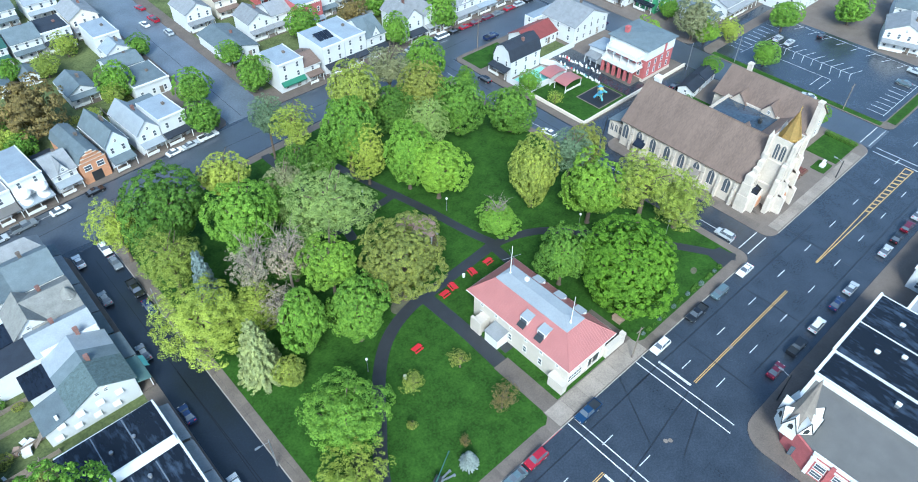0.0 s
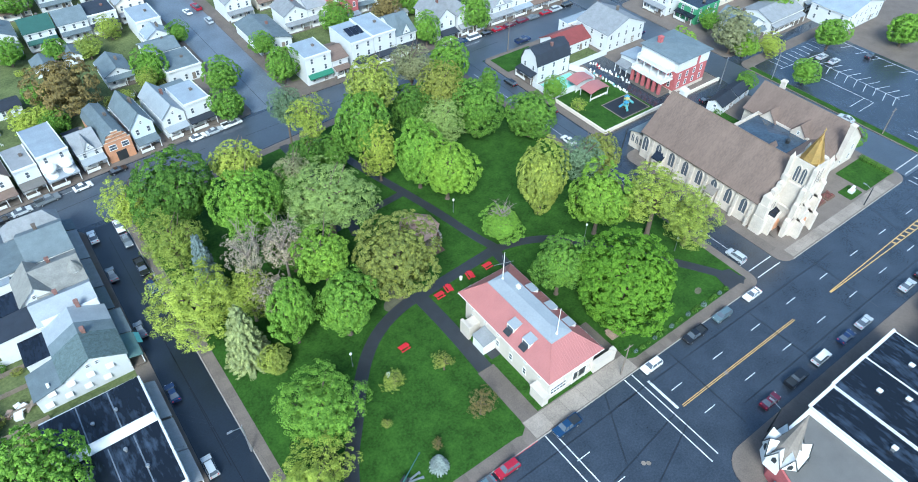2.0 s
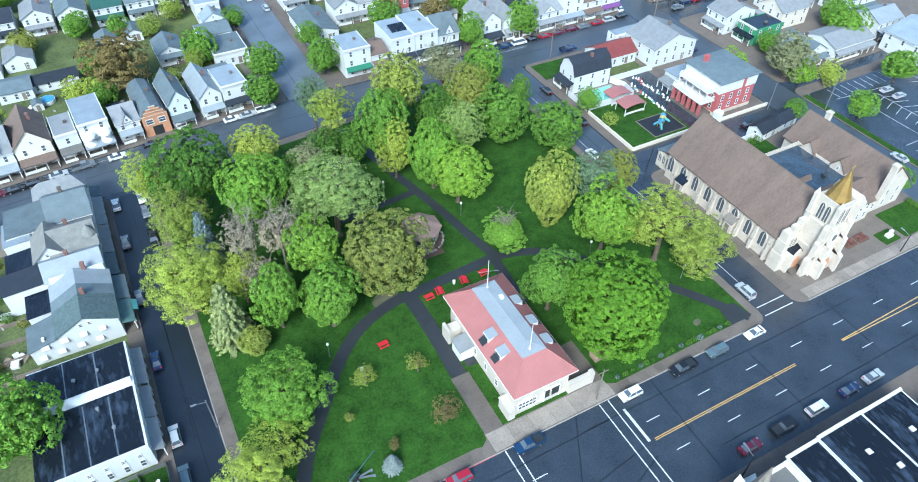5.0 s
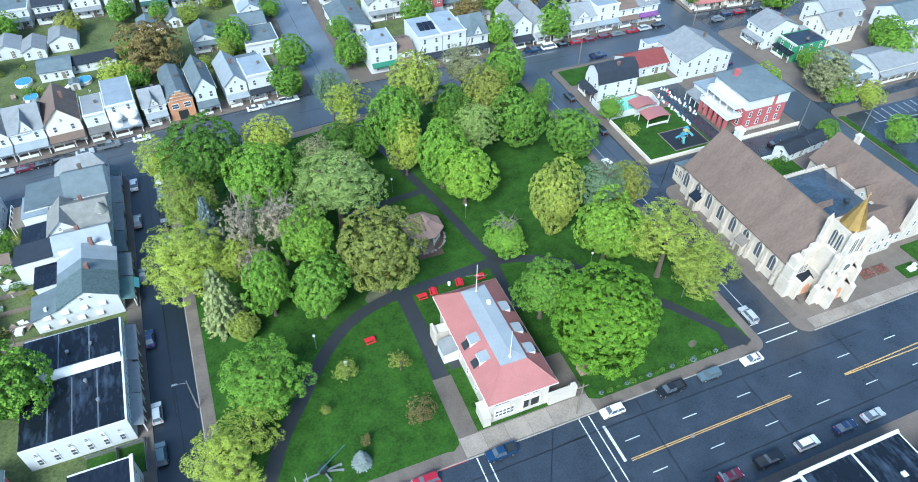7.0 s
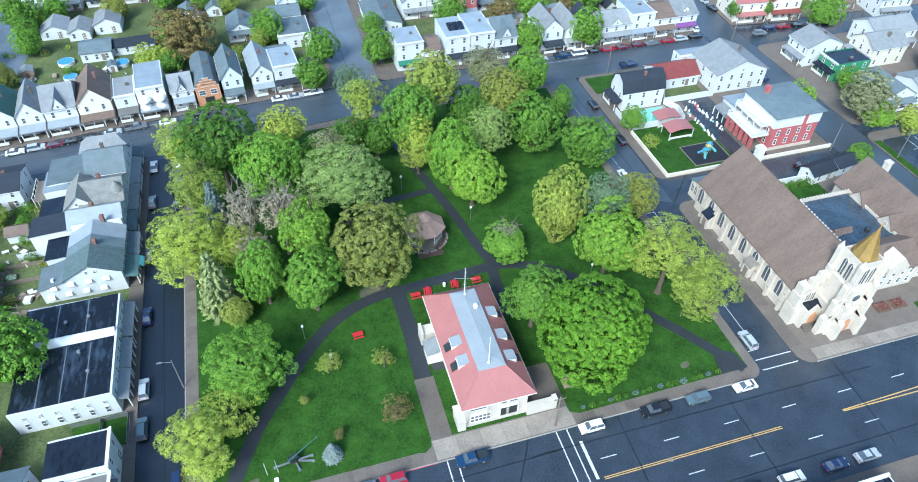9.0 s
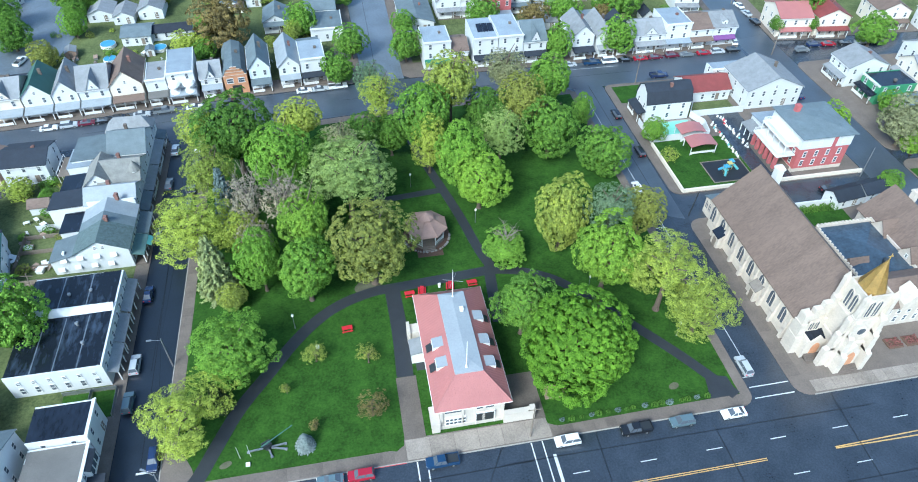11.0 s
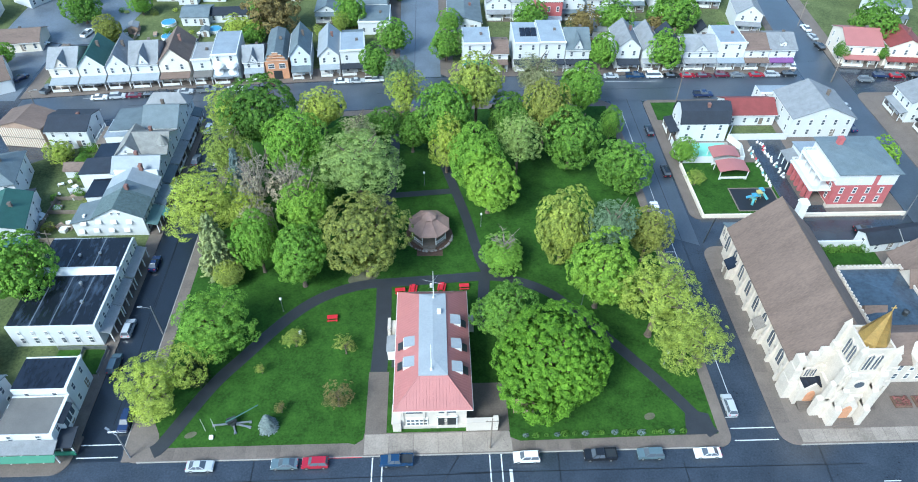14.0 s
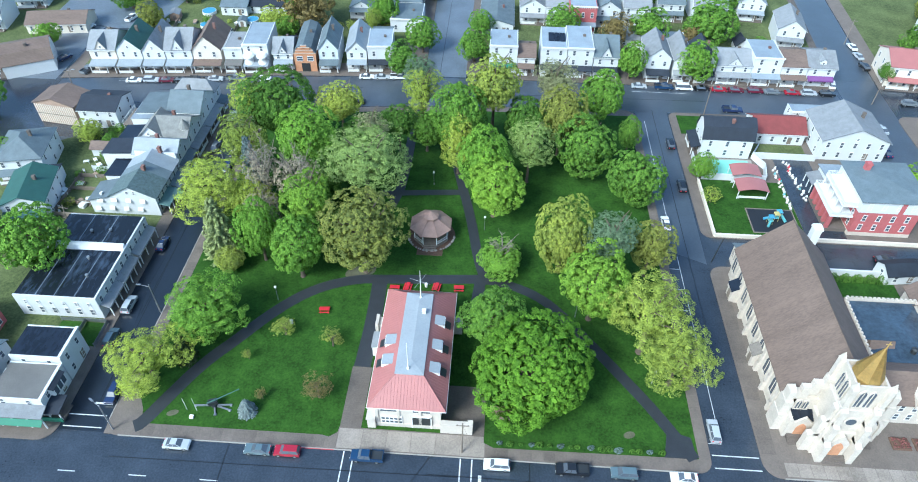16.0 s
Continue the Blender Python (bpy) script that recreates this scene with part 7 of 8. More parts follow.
# ---- shops on the south side ----
def corner_shop():
    t = thing("corner_shop", pose(0, 0, Z), "red brick corner building with a white pointed turret", "shop")
    wall = [(3.2, -35.5), (5.4, -30.2), (8.8, -28.2), (18.0, -28.2), (18.0, -75), (3.2, -75)]
    Geo().prism(wall[::-1], -0.3, 5.4).part("wall", M["brick"], t)
    Geo().prism([(3.6, -35.5), (5.7, -30.6), (9.0, -28.7), (17.5, -28.7), (17.5, -75), (3.6, -75)][::-1], 5.4, 5.52).part("roof", M["tarred"], t)
    pa = Geo(); pa.box(3.1, 3.6, -75, -35.4, 5.4, 5.9); pa.box(17.5, 18.1, -75, -28.1, 5.4, 6.2); pa.box(9.0, 17.5, -28.7, -28.1, 5.4, 6.0)
    pa.part("parapet", M["trim"], t)
    Geo().box(3.0, 3.2, -75, -35.4, 4.5, 4.9).part("string_course", M["trim"], t)
    for k in range(8):
        window(t, 3.2, -37.5 - 3.2 * k, 2.6, -90, "wide"); window(t, 3.2, -37.5 - 3.2 * k, 0.5, -90, "wide")
        Geo().box(-0.25, 0.0, -0.35, 0.35, -0.2, 5.9).part("pier", M["brick" if k % 2 else "trim"], t, m=pose(3.2, -35.9 - 3.2 * k, 0))
    for k in range(3):
        window(t, 10.5 + 2.6 * k, -28.2, 2.4, 180, "wide")
    Geo().prism([(5.3, -29.3), (9.2, -27.0), (9.2, -28.1), (5.5, -30.3)], 2.9, 3.1).part("canopy", M["trim"], t)
    Geo().box(-0.7, 0.7, -0.05, 0.12, 0, 2.5).part("door", M["glass"], t, m=pose(4.3, -32.8, 0.1, 0, 0, -67))
    tc = (7.7, -30.4)
    Geo().lathe([(3.3, 3.2), (3.3, 5.6), (3.5, 5.8), (2.6, 6.0)], 8, math.pi / 8).part("turret", M["trim"], t, m=pose(*tc, 0))
    for i in range(8):
        g = Geo(); g.prism_y([(-1.35, 5.7), (1.35, 5.7), (0, 9.0)], -3.35, -3.05)
        g.add([(-1.35, -3.06, 5.75), (1.35, -3.06, 5.75), (0, -3.06, 8.95), (0, -1.2, 8.6)], [(0, 2, 3), (2, 1, 3)])
        gg = g.part("turret_gable", M["trim"], t, m=pose(*tc, 0, 0, 0, 45 * i))
        for k in (-1, 1):
            Geo().tube((k * 1.4, -3.4, 5.7), (0, -3.4, 9.1), 0.09, 0.09, 4).part("gable_edge", M["darkmetal"], gg)
        Geo().prism_y([(-0.4, 6.0), (0.4, 6.0), (0.4, 6.9), (0, 7.4), (-0.4, 6.9)], -3.42, -3.3).part("vent", M["darkmetal"], gg)
    Geo().lathe([(2.7, 5.9), (1.5, 9.6), (0.05, 17.0)], 8, math.pi / 8).part("turret_roof", M["tan_slate"], t, m=pose(*tc, 0))
corner_shop()
for x0, x1, y0, h, top, lab in ((18.3, 25.4, -28.0, 6.2, "streaked", "shop building with a wet-looking black flat roof"), (25.6, 36.2, -27.8, 6.2, "streaked", "shop building with a shiny black flat roof"), (36.5, 47.0, -27.8, 5.8, "streaked", "shop building with a black roof and white skylight"), (47.5, 60.0, -33.0, 4.6, "greyroof", "low shop with a grey roof set back from the street"), (60.5, 78.0, -29.5, 5.2, "silver", "long shop building with a pale roof"), (78.5, 100.0, -29.5, 6.2, "streaked", "shop building with a dark flat roof")):
    house(lab, (x0 + x1) / 2, y0, 180, x1 - x0, 30, h, "flat", 0, "white", top, 2, 0, chimney=False, name="shop", back=False)
for x, y, z in ((22.0, -41.0, 6.7), (31.0, -33.5, 6.3), (33.5, -37.5, 6.3), (41.5, -34.0, 5.9), (28.0, -45.0, 6.3), (19.0, -47.0, 6.7)):
    q = thing("roof_vent", pose(x, y, Z + z), "small pale vent box on the black roof", "vent", "roof vents on the shops")
    Geo().box(-0.35, 0.35, -0.35, 0.35, -0.6, 0.5).part("box", M["metal"], q)
    Geo().chamfer_box(-0.48, 0.48, -0.48, 0.48, 0.5, 0.68, 0.1).part("cap", M["trim"], q)

# ---- vehicles ----
PAINT = {}
def paint(rgb):
    if rgb not in PAINT:
        PAINT[rgb] = mat("car_paint", rgb, 0.25, 0.0, var=0.05, scale=2, bump=0, coat=0.6)
    return PAINT[rgb]
WHEEL = Geo().add(*(lambda g: (g.v, g.f))(Geo().tube((0, -0.11, 0), (0, 0.11, 0), 0.34, 0.34, 12))).mesh("wheel", M["tyre"])
RIM = Geo().tube((0, -0.125, 0), (0, 0.125, 0), 0.2, 0.2, 8).mesh("rim", M["metal"])
LIGHT = Geo().box(-0.04, 0.04, -0.18, 0.18, -0.09, 0.09).mesh("headlight", M["lamp_glass"])
TAIL = Geo().box(-0.04, 0.04, -0.14, 0.14, -0.12, 0.12).mesh("tail_light", M["red"])
SHAPES = {  # length, width, body side outline (x, z), cabin outline (x, z)
    "sedan": (4.6, 1.8, [(-2.3, 0.35), (2.25, 0.32), (2.3, 0.62), (2.1, 0.82), (0.95, 0.95), (-1.65, 0.98), (-2.25, 0.9)], [(1.0, 0.93), (0.2, 1.42), (-0.95, 1.44), (-1.75, 0.96)]),
    "suv": (4.6, 1.85, [(-2.25, 0.42), (2.25, 0.4), (2.3, 0.75), (2.15, 1.0), (1.1, 1.1), (-2.2, 1.12)], [(1.15, 1.08), (0.5, 1.68), (-1.9, 1.72), (-2.2, 1.1)]),
    "pickup": (5.7, 1.95, [(-2.85, 0.5), (2.8, 0.48), (2.85, 0.85), (2.7, 1.08), (1.5, 1.15), (-2.85, 1.12)], [(1.5, 1.12), (0.9, 1.8), (-0.55, 1.82), (-0.75, 1.12)]),
    "van": (5.2, 1.95, [(-2.55, 0.42), (2.5, 0.4), (2.6, 0.8), (2.3, 1.1), (-2.55, 1.15)], [(2.0, 1.1), (1.3, 1.95), (-2.45, 2.0), (-2.55, 1.12)]),
}
def car(kind, rgb, x, y, rot, label):
    """A parked car with its nose to local +x."""
    L, W, body, cab = SHAPES[kind]
    t = thing("car" if kind != "pickup" else "pickup_truck", pose(x, y, 0.0, 0, 0, rot), label, "car" if kind != "pickup" else "pickup truck")
    def hull(outline, w_lo, w_hi, top):
        z0, z1 = min(z for _, z in outline), max(z for _, z in outline)
        n = len(outline)
        wd = [w_lo + (w_hi - w_lo) * (z - z0) / (z1 - z0) for _, z in outline]
        v = [(px, -w, pz) for (px, pz), w in zip(outline, wd)] + [(px, w, pz) for (px, pz), w in zip(outline, wd)]
        f = [tuple(range(n)), tuple(range(n, 2 * n))[::-1]] + [((i + 1) % n, i, n + i, n + (i + 1) % n) for i in range(n)]
        return v, f
    b = Geo(); b.add(*hull(body, W / 2, W / 2 - 0.06, 0))
    if kind == "pickup":
        for s in (-1, 1):
            b.box(-2.85, -0.75, s * 0.93 - 0.05, s * 0.93 + 0.05, 1.1, 1.42)
        b.box(-2.88, -2.78, -0.9, 0.9, 1.1, 1.42)
    bd = b.part("body", paint(rgb), t)
    if kind == "pickup":
        Geo().box(-2.76, -0.8, -0.86, 0.86, 1.1, 1.16).part("bed_liner", M["darkmetal"], t)
    Geo().add(*hull(cab, W / 2 - 0.08, W / 2 - 0.3, 0)).part("greenhouse", M["glass"], t)
    top = [p for p in cab if p[1] > 1.3]
    xa, xb, zt = top[0][0], top[-1][0], max(p[1] for p in top)
    Geo().chamfer_box(min(xa, xb) + 0.02, max(xa, xb) - 0.02, -W / 2 + 0.3, W / 2 - 0.3, zt - 0.03, zt + 0.045, 0.03).part("roof", paint(rgb), t)
    if y < 50 and y > -10:
        for s in (-1, 1):
            for q0, q1 in ((cab[0], cab[1]), (cab[-1], cab[-2]), (((cab[0][0] + cab[-1][0]) / 2, cab[0][1]), ((cab[1][0] + cab[-2][0]) / 2, cab[1][1]))):
                Geo().tube((q0[0], s * (W / 2 - 0.08), q0[1]), (q1[0], s * (W / 2 - 0.3), q1[1]), 0.05, 0.05, 4).part("pillar", paint(rgb), t)
    for sx in (-1, 1):
        for sy in (-1, 1):
            w = link("wheel", WHEEL, t, pose(sx * L * 0.31, sy * (W / 2 - 0.1), 0.34))
            link("rim", RIM, w)
            if y < 100:
                link("headlight" if sx > 0 else "tail_light", LIGHT if sx > 0 else TAIL, t, pose(sx * (L / 2 - 0.08), sy * (W / 2 - 0.32), body[2][1] if sx > 0 else 0.85))
    return t
C = dict(white=(0.75, 0.76, 0.77), silver=(0.42, 0.45, 0.48), grey=(0.16, 0.18, 0.2), black=(0.012, 0.013, 0.016), navy=(0.015, 0.03, 0.09), blue=(0.012, 0.04, 0.1), teal=(0.1, 0.145, 0.17), red=(0.3, 0.012, 0.03), maroon=(0.11, 0.012, 0.03))
CARS = (
    ("sedan", "silver", -48.8, -3.6, 0), ("sedan", "teal", -34.6, -3.6, 180), ("suv", "red", -29.4, -3.6, 180), ("pickup", "blue", -15.6, -3.6, 180), ("suv", "white", 6.7, -3.6, 180), ("pickup", "black", 19.4, -3.6, 180), ("suv", "teal", 28.2, -3.6, 180), ("sedan", "white", 38.2, -3.7, 180),
    ("sedan", "white", -70.0, 96.5, 90), ("sedan", "grey", -70.0, 82.0, 90), ("sedan", "grey", -70.0, 63.2, 90), ("sedan", "navy", -70.0, 44.8, 90), ("suv", "silver", -70.0, 26.6, 90), ("suv", "teal", -70.0, 18.0, 90),
    ("sedan", "white", -64.1, 96.8, -90), ("sedan", "grey", -64.1, 90.8, -90), ("pickup", "black", -64.1, 80.2, -90), ("sedan", "navy", -64.1, 73.6, -90), ("suv", "navy", -64.0, 5.6, -90),
    ("sedan", "white", -35.9, 120.4, 5), ("sedan", "silver", -31.2, 120.6, 5), ("pickup", "white", -26.0, 121.0, 5), ("sedan", "black", -36.4, 106.6, 4),
    ("sedan", "silver", 46.3, 122.0, 0), ("pickup", "blue", 53.6, 122.0, 0), ("van", "white", 59.6, 122.0, 0), ("sedan", "black", 65.0, 122.0, 0), ("sedan", "red", 70.0, 122.0, 0), ("sedan", "maroon", 75.0, 122.0, 0), ("suv", "maroon", 80.6, 122.0, 0), ("sedan", "grey", 85.6, 122.0, 0), ("sedan", "red", 91.6, 122.0, 0), ("suv", "silver", 96.4, 122.0, 0), ("suv", "black", 101.8, 122.0, 0),
    ("pickup", "navy", 71.5, 111.0, 0), ("sedan", "white", -104.9, 112.6, 6), ("suv", "silver", -99.8, 113.1, 6), ("sedan", "maroon", -95.2, 113.5, 6), ("sedan", "black", -90.9, 113.9, 6), ("suv", "black", -86.4, 114.3, 6), ("sedan", "silver", -81.0, 115.4, 6), ("pickup", "grey", -75.0, 116.2, 6), ("sedan", "white", -66.8, 116.6, 6), ("sedan", "black", -57.8, 118.2, 6),
    ("pickup", "grey", -121.2, 117.5, 75), ("sedan", "navy", -132.0, 124.0, 60), ("sedan", "white", -133.9, 144.6, 60), ("pickup", "white", -122.0, 152.0, 75),
    ("suv", "black", 51.0, 92.6, 90), ("suv", "black", 51.0, 74.6, 90), ("sedan", "white", 44.9, 60.6, 90), ("suv", "silver", 45.0, 5.6, 90), ("sedan", "black", 92.1, 51.9, 0),
    ("sedan", "maroon", 18.6, -22.0, 0), ("pickup", "black", 26.8, -22.0, 0), ("suv", "white", 35.2, -22.0, 0), ("sedan", "navy", 44.0, -22.0, 0), ("sedan", "silver", 50.6, -22.0, 0), ("sedan", "silver", 68.0, -22.0, 0), ("sedan", "black", 74.2, -22.0, 0), ("suv", "maroon", 80.0, -22.0, 0), ("sedan", "silver", 86.5, -22.0, 0),
    ("sedan", "red", -6.9, 208.0, 100), ("pickup", "red", -7.2, 196.5, 95), ("sedan", "white", -11.0, 195.0, 95), ("suv", "silver", -7.4, 184.2, 90),
    ("sedan", "navy", 108.2, 93.4, 95), ("sedan", "black", 108.0, 99.0, 95), ("sedan", "silver", 111.2, 104.4, 98), ("sedan", "white", 119.6, 152.5, 96), ("sedan", "silver", 119.4, 146.3, 96), ("suv", "black", 118.8, 139.3, 96), ("suv", "grey", 124.5, 118.6, -4), ("suv", "navy", 130.2, 121.0, -4), ("sedan", "red", 135.5, 120.8, -4), ("sedan", "black", 141.2, 120.4, -4), ("suv", "silver", 147.2, 120.2, -4), ("sedan", "grey", 153.0, 119.8, -4), ("suv", "white", 104.8, 127.6, 80),
    ("sedan", "silver", 117.0, 22.0, 90),
)
NAMES = dict(sedan="sedan", suv="sport utility car", pickup="pickup truck", van="van")
WORDS = dict(white="white", silver="silver", grey="dark grey", black="black", navy="navy blue", blue="bright blue", teal="blue-grey", red="red", maroon="dark red")
for kind, col, x, y, rot in CARS:
    car(kind, C[col], x, y, rot, "%s %s parked at the kerb" % (WORDS[col], NAMES[kind]))
for kind, col, x, y, rot in (("sedan", "silver", 143.3, 46.3, 0), ("sedan", "silver", 143.8, 42.4, 0), ("sedan", "black", 156.5, 37.4, 0), ("sedan", "teal", 146.2, 6.0, 90), ("suv", "silver", 155.8, 6.4, 90)):
    k = car(kind, C[col], x, y, rot, "%s %s in the parking lot" % (WORDS[col], NAMES[kind])); k.location.z = Z + 0.04

# ---- parking lot ----
lot = tagged(Geo().prism(rounded(120.6, 161, 1.0, 56, 1.5), 0, Z + 0.03).part("parking_lot", M["asphalt"]), "black asphalt parking lot with white bays", "parking lot", kind="structure")
def bay(x0, y0, x1, y1, w=0.14):
    a, b = Vector((x0, y0, 0)), Vector((x1, y1, 0)); L = (b - a).length
    link("bay_line", Geo().box(0, L, -w / 2, w / 2, 0, 0.006).mesh("bay_line", M["white_line"]), lot, pose(x0, y0, Z + 0.031, 0, 0, math.degrees(math.atan2(y1 - y0, x1 - x0))))
for k in range(9):
    bay(124.5 + 3.0 * k, 2.5, 124.5 + 3.0 * k, 7.6); bay(128 + 2.9 * k, 55, 128 + 2.9 * k, 50.2)
for k in range(9):
    y = 18 + 3.1 * k
    bay(140.0, y + 1.6, 145.0, y); bay(140.0, y + 1.6, 135.2, y)
bay(140, 18.5, 140, 46); bay(124, 2.5, 150, 2.5); bay(124, 22, 132, 22); bay(124, 25, 132, 25); bay(132, 22, 132, 48); bay(126.3, 50, 148, 48); bay(159, 8, 159, 50)
for k in range(8):
    bay(159, 10 + 5 * k, 155, 11.5 + 5 * k)
lawn("verge_lot", [(118.4, 1), (120.5, 1), (120.5, 56), (118.4, 56)], "grass verge beside the parking lot")
lawn("verge_lot_south", [(122, -1.9), (170, -1.9), (170, 0.6), (122, 0.6)], "grass verge along the main road")

# ---- pool block ----
lawn("lawn_play", [(56.2, 58.0), (77.0, 58.0), (77.0, 78.5), (56.2, 78.5)], "green play lawn inside a low wall")
lawn("lawn_corner", [(55.0, 98.5), (71.0, 98.5), (71.0, 107.5), (55.0, 107.5)], "green corner lawn")
lawn("lawn_red", [(71.5, 88.8), (86.5, 88.8), (86.5, 95.2), (71.5, 95.2)], "small planted garden", "yard")
tagged(Geo().box(77.1, 86.4, 57.6, 90, 0, Z + 0.02).part("driveway", M["asphalt"]), "dark asphalt driveway", "driveway", kind="structure")
def wall_run(name, pts, h, w, material, label, z=0.0):
    g = Geo()
    for (xa, ya), (xb, yb) in zip(pts, pts[1:]):
        d = Vector((xb - xa, yb - ya)).normalized(); n = Vector((-d.y, d.x)) * w / 2
        g.prism([(xa + n.x * -1, ya + n.y * -1), (xb - n.x, yb - n.y), (xb + n.x, yb + n.y), (xa + n.x, ya + n.y)], z, z + h)
    return tagged(g.part(name, M[material]), label, "fence" if "fence" in name else "wall", kind="structure")
wall_run("garden_wall", [(105.0, 57.3), (55.6, 57.3), (55.6, 77.5)], 1.1, 0.45, "cream", "low cream wall round the play lawn")
wall_run("fence", [(55.8, 78.6), (55.8, 88.0)], 2.0, 0.16, "white", "white board fence by the pool")
wall_run("fence", [(56.6, 78.7), (72.6, 78.7), (73.6, 84.0), (71.5, 88.6), (88.0, 88.6)], 2.1, 0.2, "white", "tall white fence round the pool")
wall_run("fence", [(71.6, 88.7), (74.5, 93.5)], 1.8, 0.15, "white", "short white fence")
pl = thing("swimming_pool", pose(0, 0, Z), "covered turquoise swimming pool with pale edge", "pool")
Geo().box(57.4, 71.2, 79.4, 87.6, -0.1, 0.1).part("edge", M["kerbstone"], pl)
Geo().chamfer_box(58.2, 70.2, 80.6, 87.0, 0.0, 0.22, 0.08).part("cover", M["pool"], pl)
for x, y, w, d in ((67.2, 79.6, 7.2, 4.6), (67.4, 73.6, 7.6, 4.8)):
    pv = thing("pavilion", pose(x, y, Z), "open pavilion with a curved pinkish red roof", "pavilion", "pavilions by the pool")
    arc = [(-w / 2 + w * i / 8, 2.7 + 0.7 * math.sin(math.pi * i / 8)) for i in range(9)]
    Geo().prism_y(arc + [(px, pz - 0.12) for px, pz in arc[::-1]], -d / 2, d / 2).part("roof", M["redroof"], pv)
    for sx in (-1, 1):
        for sy in (-1, 1):
            Geo().box(-0.08, 0.08, -0.08, 0.08, 0, 2.7).part("post", M["trim"], pv, m=pose(sx * (w / 2 - 0.3), sy * (d / 2 - 0.3), 0))
    b = Geo(); b.box(-w / 2 + 0.5, w / 2 - 0.5, -d / 2 + 0.3, -d / 2 + 0.7, 0.4, 0.5); b.box(-w / 2 + 0.6, -w / 2 + 0.8, -d / 2 + 0.3, -d / 2 + 0.7, 0, 0.4); b.box(w / 2 - 0.8, w / 2 - 0.6, -d / 2 + 0.3, -d / 2 + 0.7, 0, 0.4); b.box(-w / 2 + 0.5, w / 2 - 0.5, -d / 2 + 0.2, -d / 2 + 0.3, 0.4, 1.0)
    b.part("bench", M["trim"], pv)
tagged(Geo().box(65.4, 76.0, 59.6, 67.8, 0, Z + 0.06).part("play_mat", M["black_mat"]), "black rubber safety surface", "play surface", kind="structure")
tagged(Geo().box(65.1, 76.3, 59.3, 68.1, 0, Z + 0.045).part("play_edge", M["wood"]), "timber edging round the play surface", "edging", kind="structure")
py = thing("playground", pose(70.8, 63.8, Z + 0.06) @ Matrix.Diagonal((0.72, 0.72, 0.85, 1)), "bright plastic climbing frame with slides and tunnel", "playground")
for i, (x, y, c) in enumerate(((-1.6, -1.2, "yellow"), (0.6, 0.4, "blue"), (1.8, 1.6, "yellow"))):
    Geo().box(x - 0.8, x + 0.8, y - 0.8, y + 0.8, 1.1, 1.25).part("platform", M["teal"], py)
    for sx in (-0.7, 0.7):
        for sy in (-0.7, 0.7):
            Geo().tube((x + sx, y + sy, 0), (x + sx, y + sy, 2.4), 0.06, 0.06, 6).part("post", M["yellow"], py)
    g = Geo(); g.add([(x - 0.95, y - 0.95, 2.4), (x + 0.95, y - 0.95, 2.4), (x + 0.95, y + 0.95, 2.4), (x - 0.95, y + 0.95, 2.4), (x, y, 3.2)], [(3, 2, 1, 0), (0, 1, 4), (1, 2, 4), (2, 3, 4), (3, 0, 4)])
    g.part("canopy", M["blue" if i != 1 else "yellow"], py)
for a, b, c in (((-0.8, 0.2, 1.2), (-3.2, 0.6, 0.15), "blue"), ((-1.8, -2.0, 1.2), (-2.6, -3.4, 0.15), "teal"), ((2.6, 1.6, 1.2), (3.8, -0.6, 0.15), "teal")):
    g = Geo(); g.tube(a, b, 0.42, 0.42, 8)
    g.part("slide", M[c], py)
# ornaments along the driveway
rr = random.Random(11)
cols = ["trim", "white", "lamp_glass", "teal", "trim", "red", "cream", "white"]
for i in range(44):
    if i < 22:
        x, y = 76.3 + rr.uniform(-0.5, 0.4), 68.5 + i * 0.75
    else:
        x, y = 81.0 + rr.uniform(-0.4, 0.9) - 0.06 * (i - 22), 72.0 + (i - 22) * 0.72
    h = rr.uniform(0.4, 0.95)
    o = thing("garden_ornament", pose(x, y, Z + 0.03, 0, 0, rr.uniform(0, 90)), "small painted garden ornament beside the driveway", "ornament", "ornaments along the driveway")
    g = Geo(); g.lathe([(0.25, 0), (0.32, h * 0.3), (0.16, h * 0.6), (0.22, h * 0.8), (0.05, h)], 8)
    g.part("figure_body", M[cols[rr.randrange(8)]], o)
    Geo().box(-0.3, 0.3, -0.3, 0.3, -0.05, 0.08).part("base", M["kerbstone"], o)

# ---- park furniture ----
def picnic_table(x, y, rot, w=1.8):
    t = thing("picnic_table", pose(x, y, Z + 0.03, 0, 0, rot), "bright red picnic table with attached benches", "picnic table", "red picnic tables")
    for k in range(5):
        Geo().box(-w / 2, w / 2, -0.075, 0.075, 0.72, 0.77).part("board", M["red"], t, m=pose(0, -0.32 + 0.16 * k, 0))
    for s in (-1, 1):
        for k in range(2):
            Geo().box(-w / 2, w / 2, -0.07, 0.07, 0.43, 0.47).part("seat", M["red"], t, m=pose(0, s * (0.62 + 0.15 * k), 0))
        g = Geo(); g.tube((0, -0.65, 0), (0, 0.15, 0.72), 0.05, 0.05, 4); g.tube((0, 0.65, 0), (0, -0.15, 0.72), 0.05, 0.05, 4); g.box(-0.04, 0.04, -0.78, 0.78, 0.36, 0.43)
        g.part("leg", M["red"], t, m=pose(s * (w / 2 - 0.25), 0, 0))
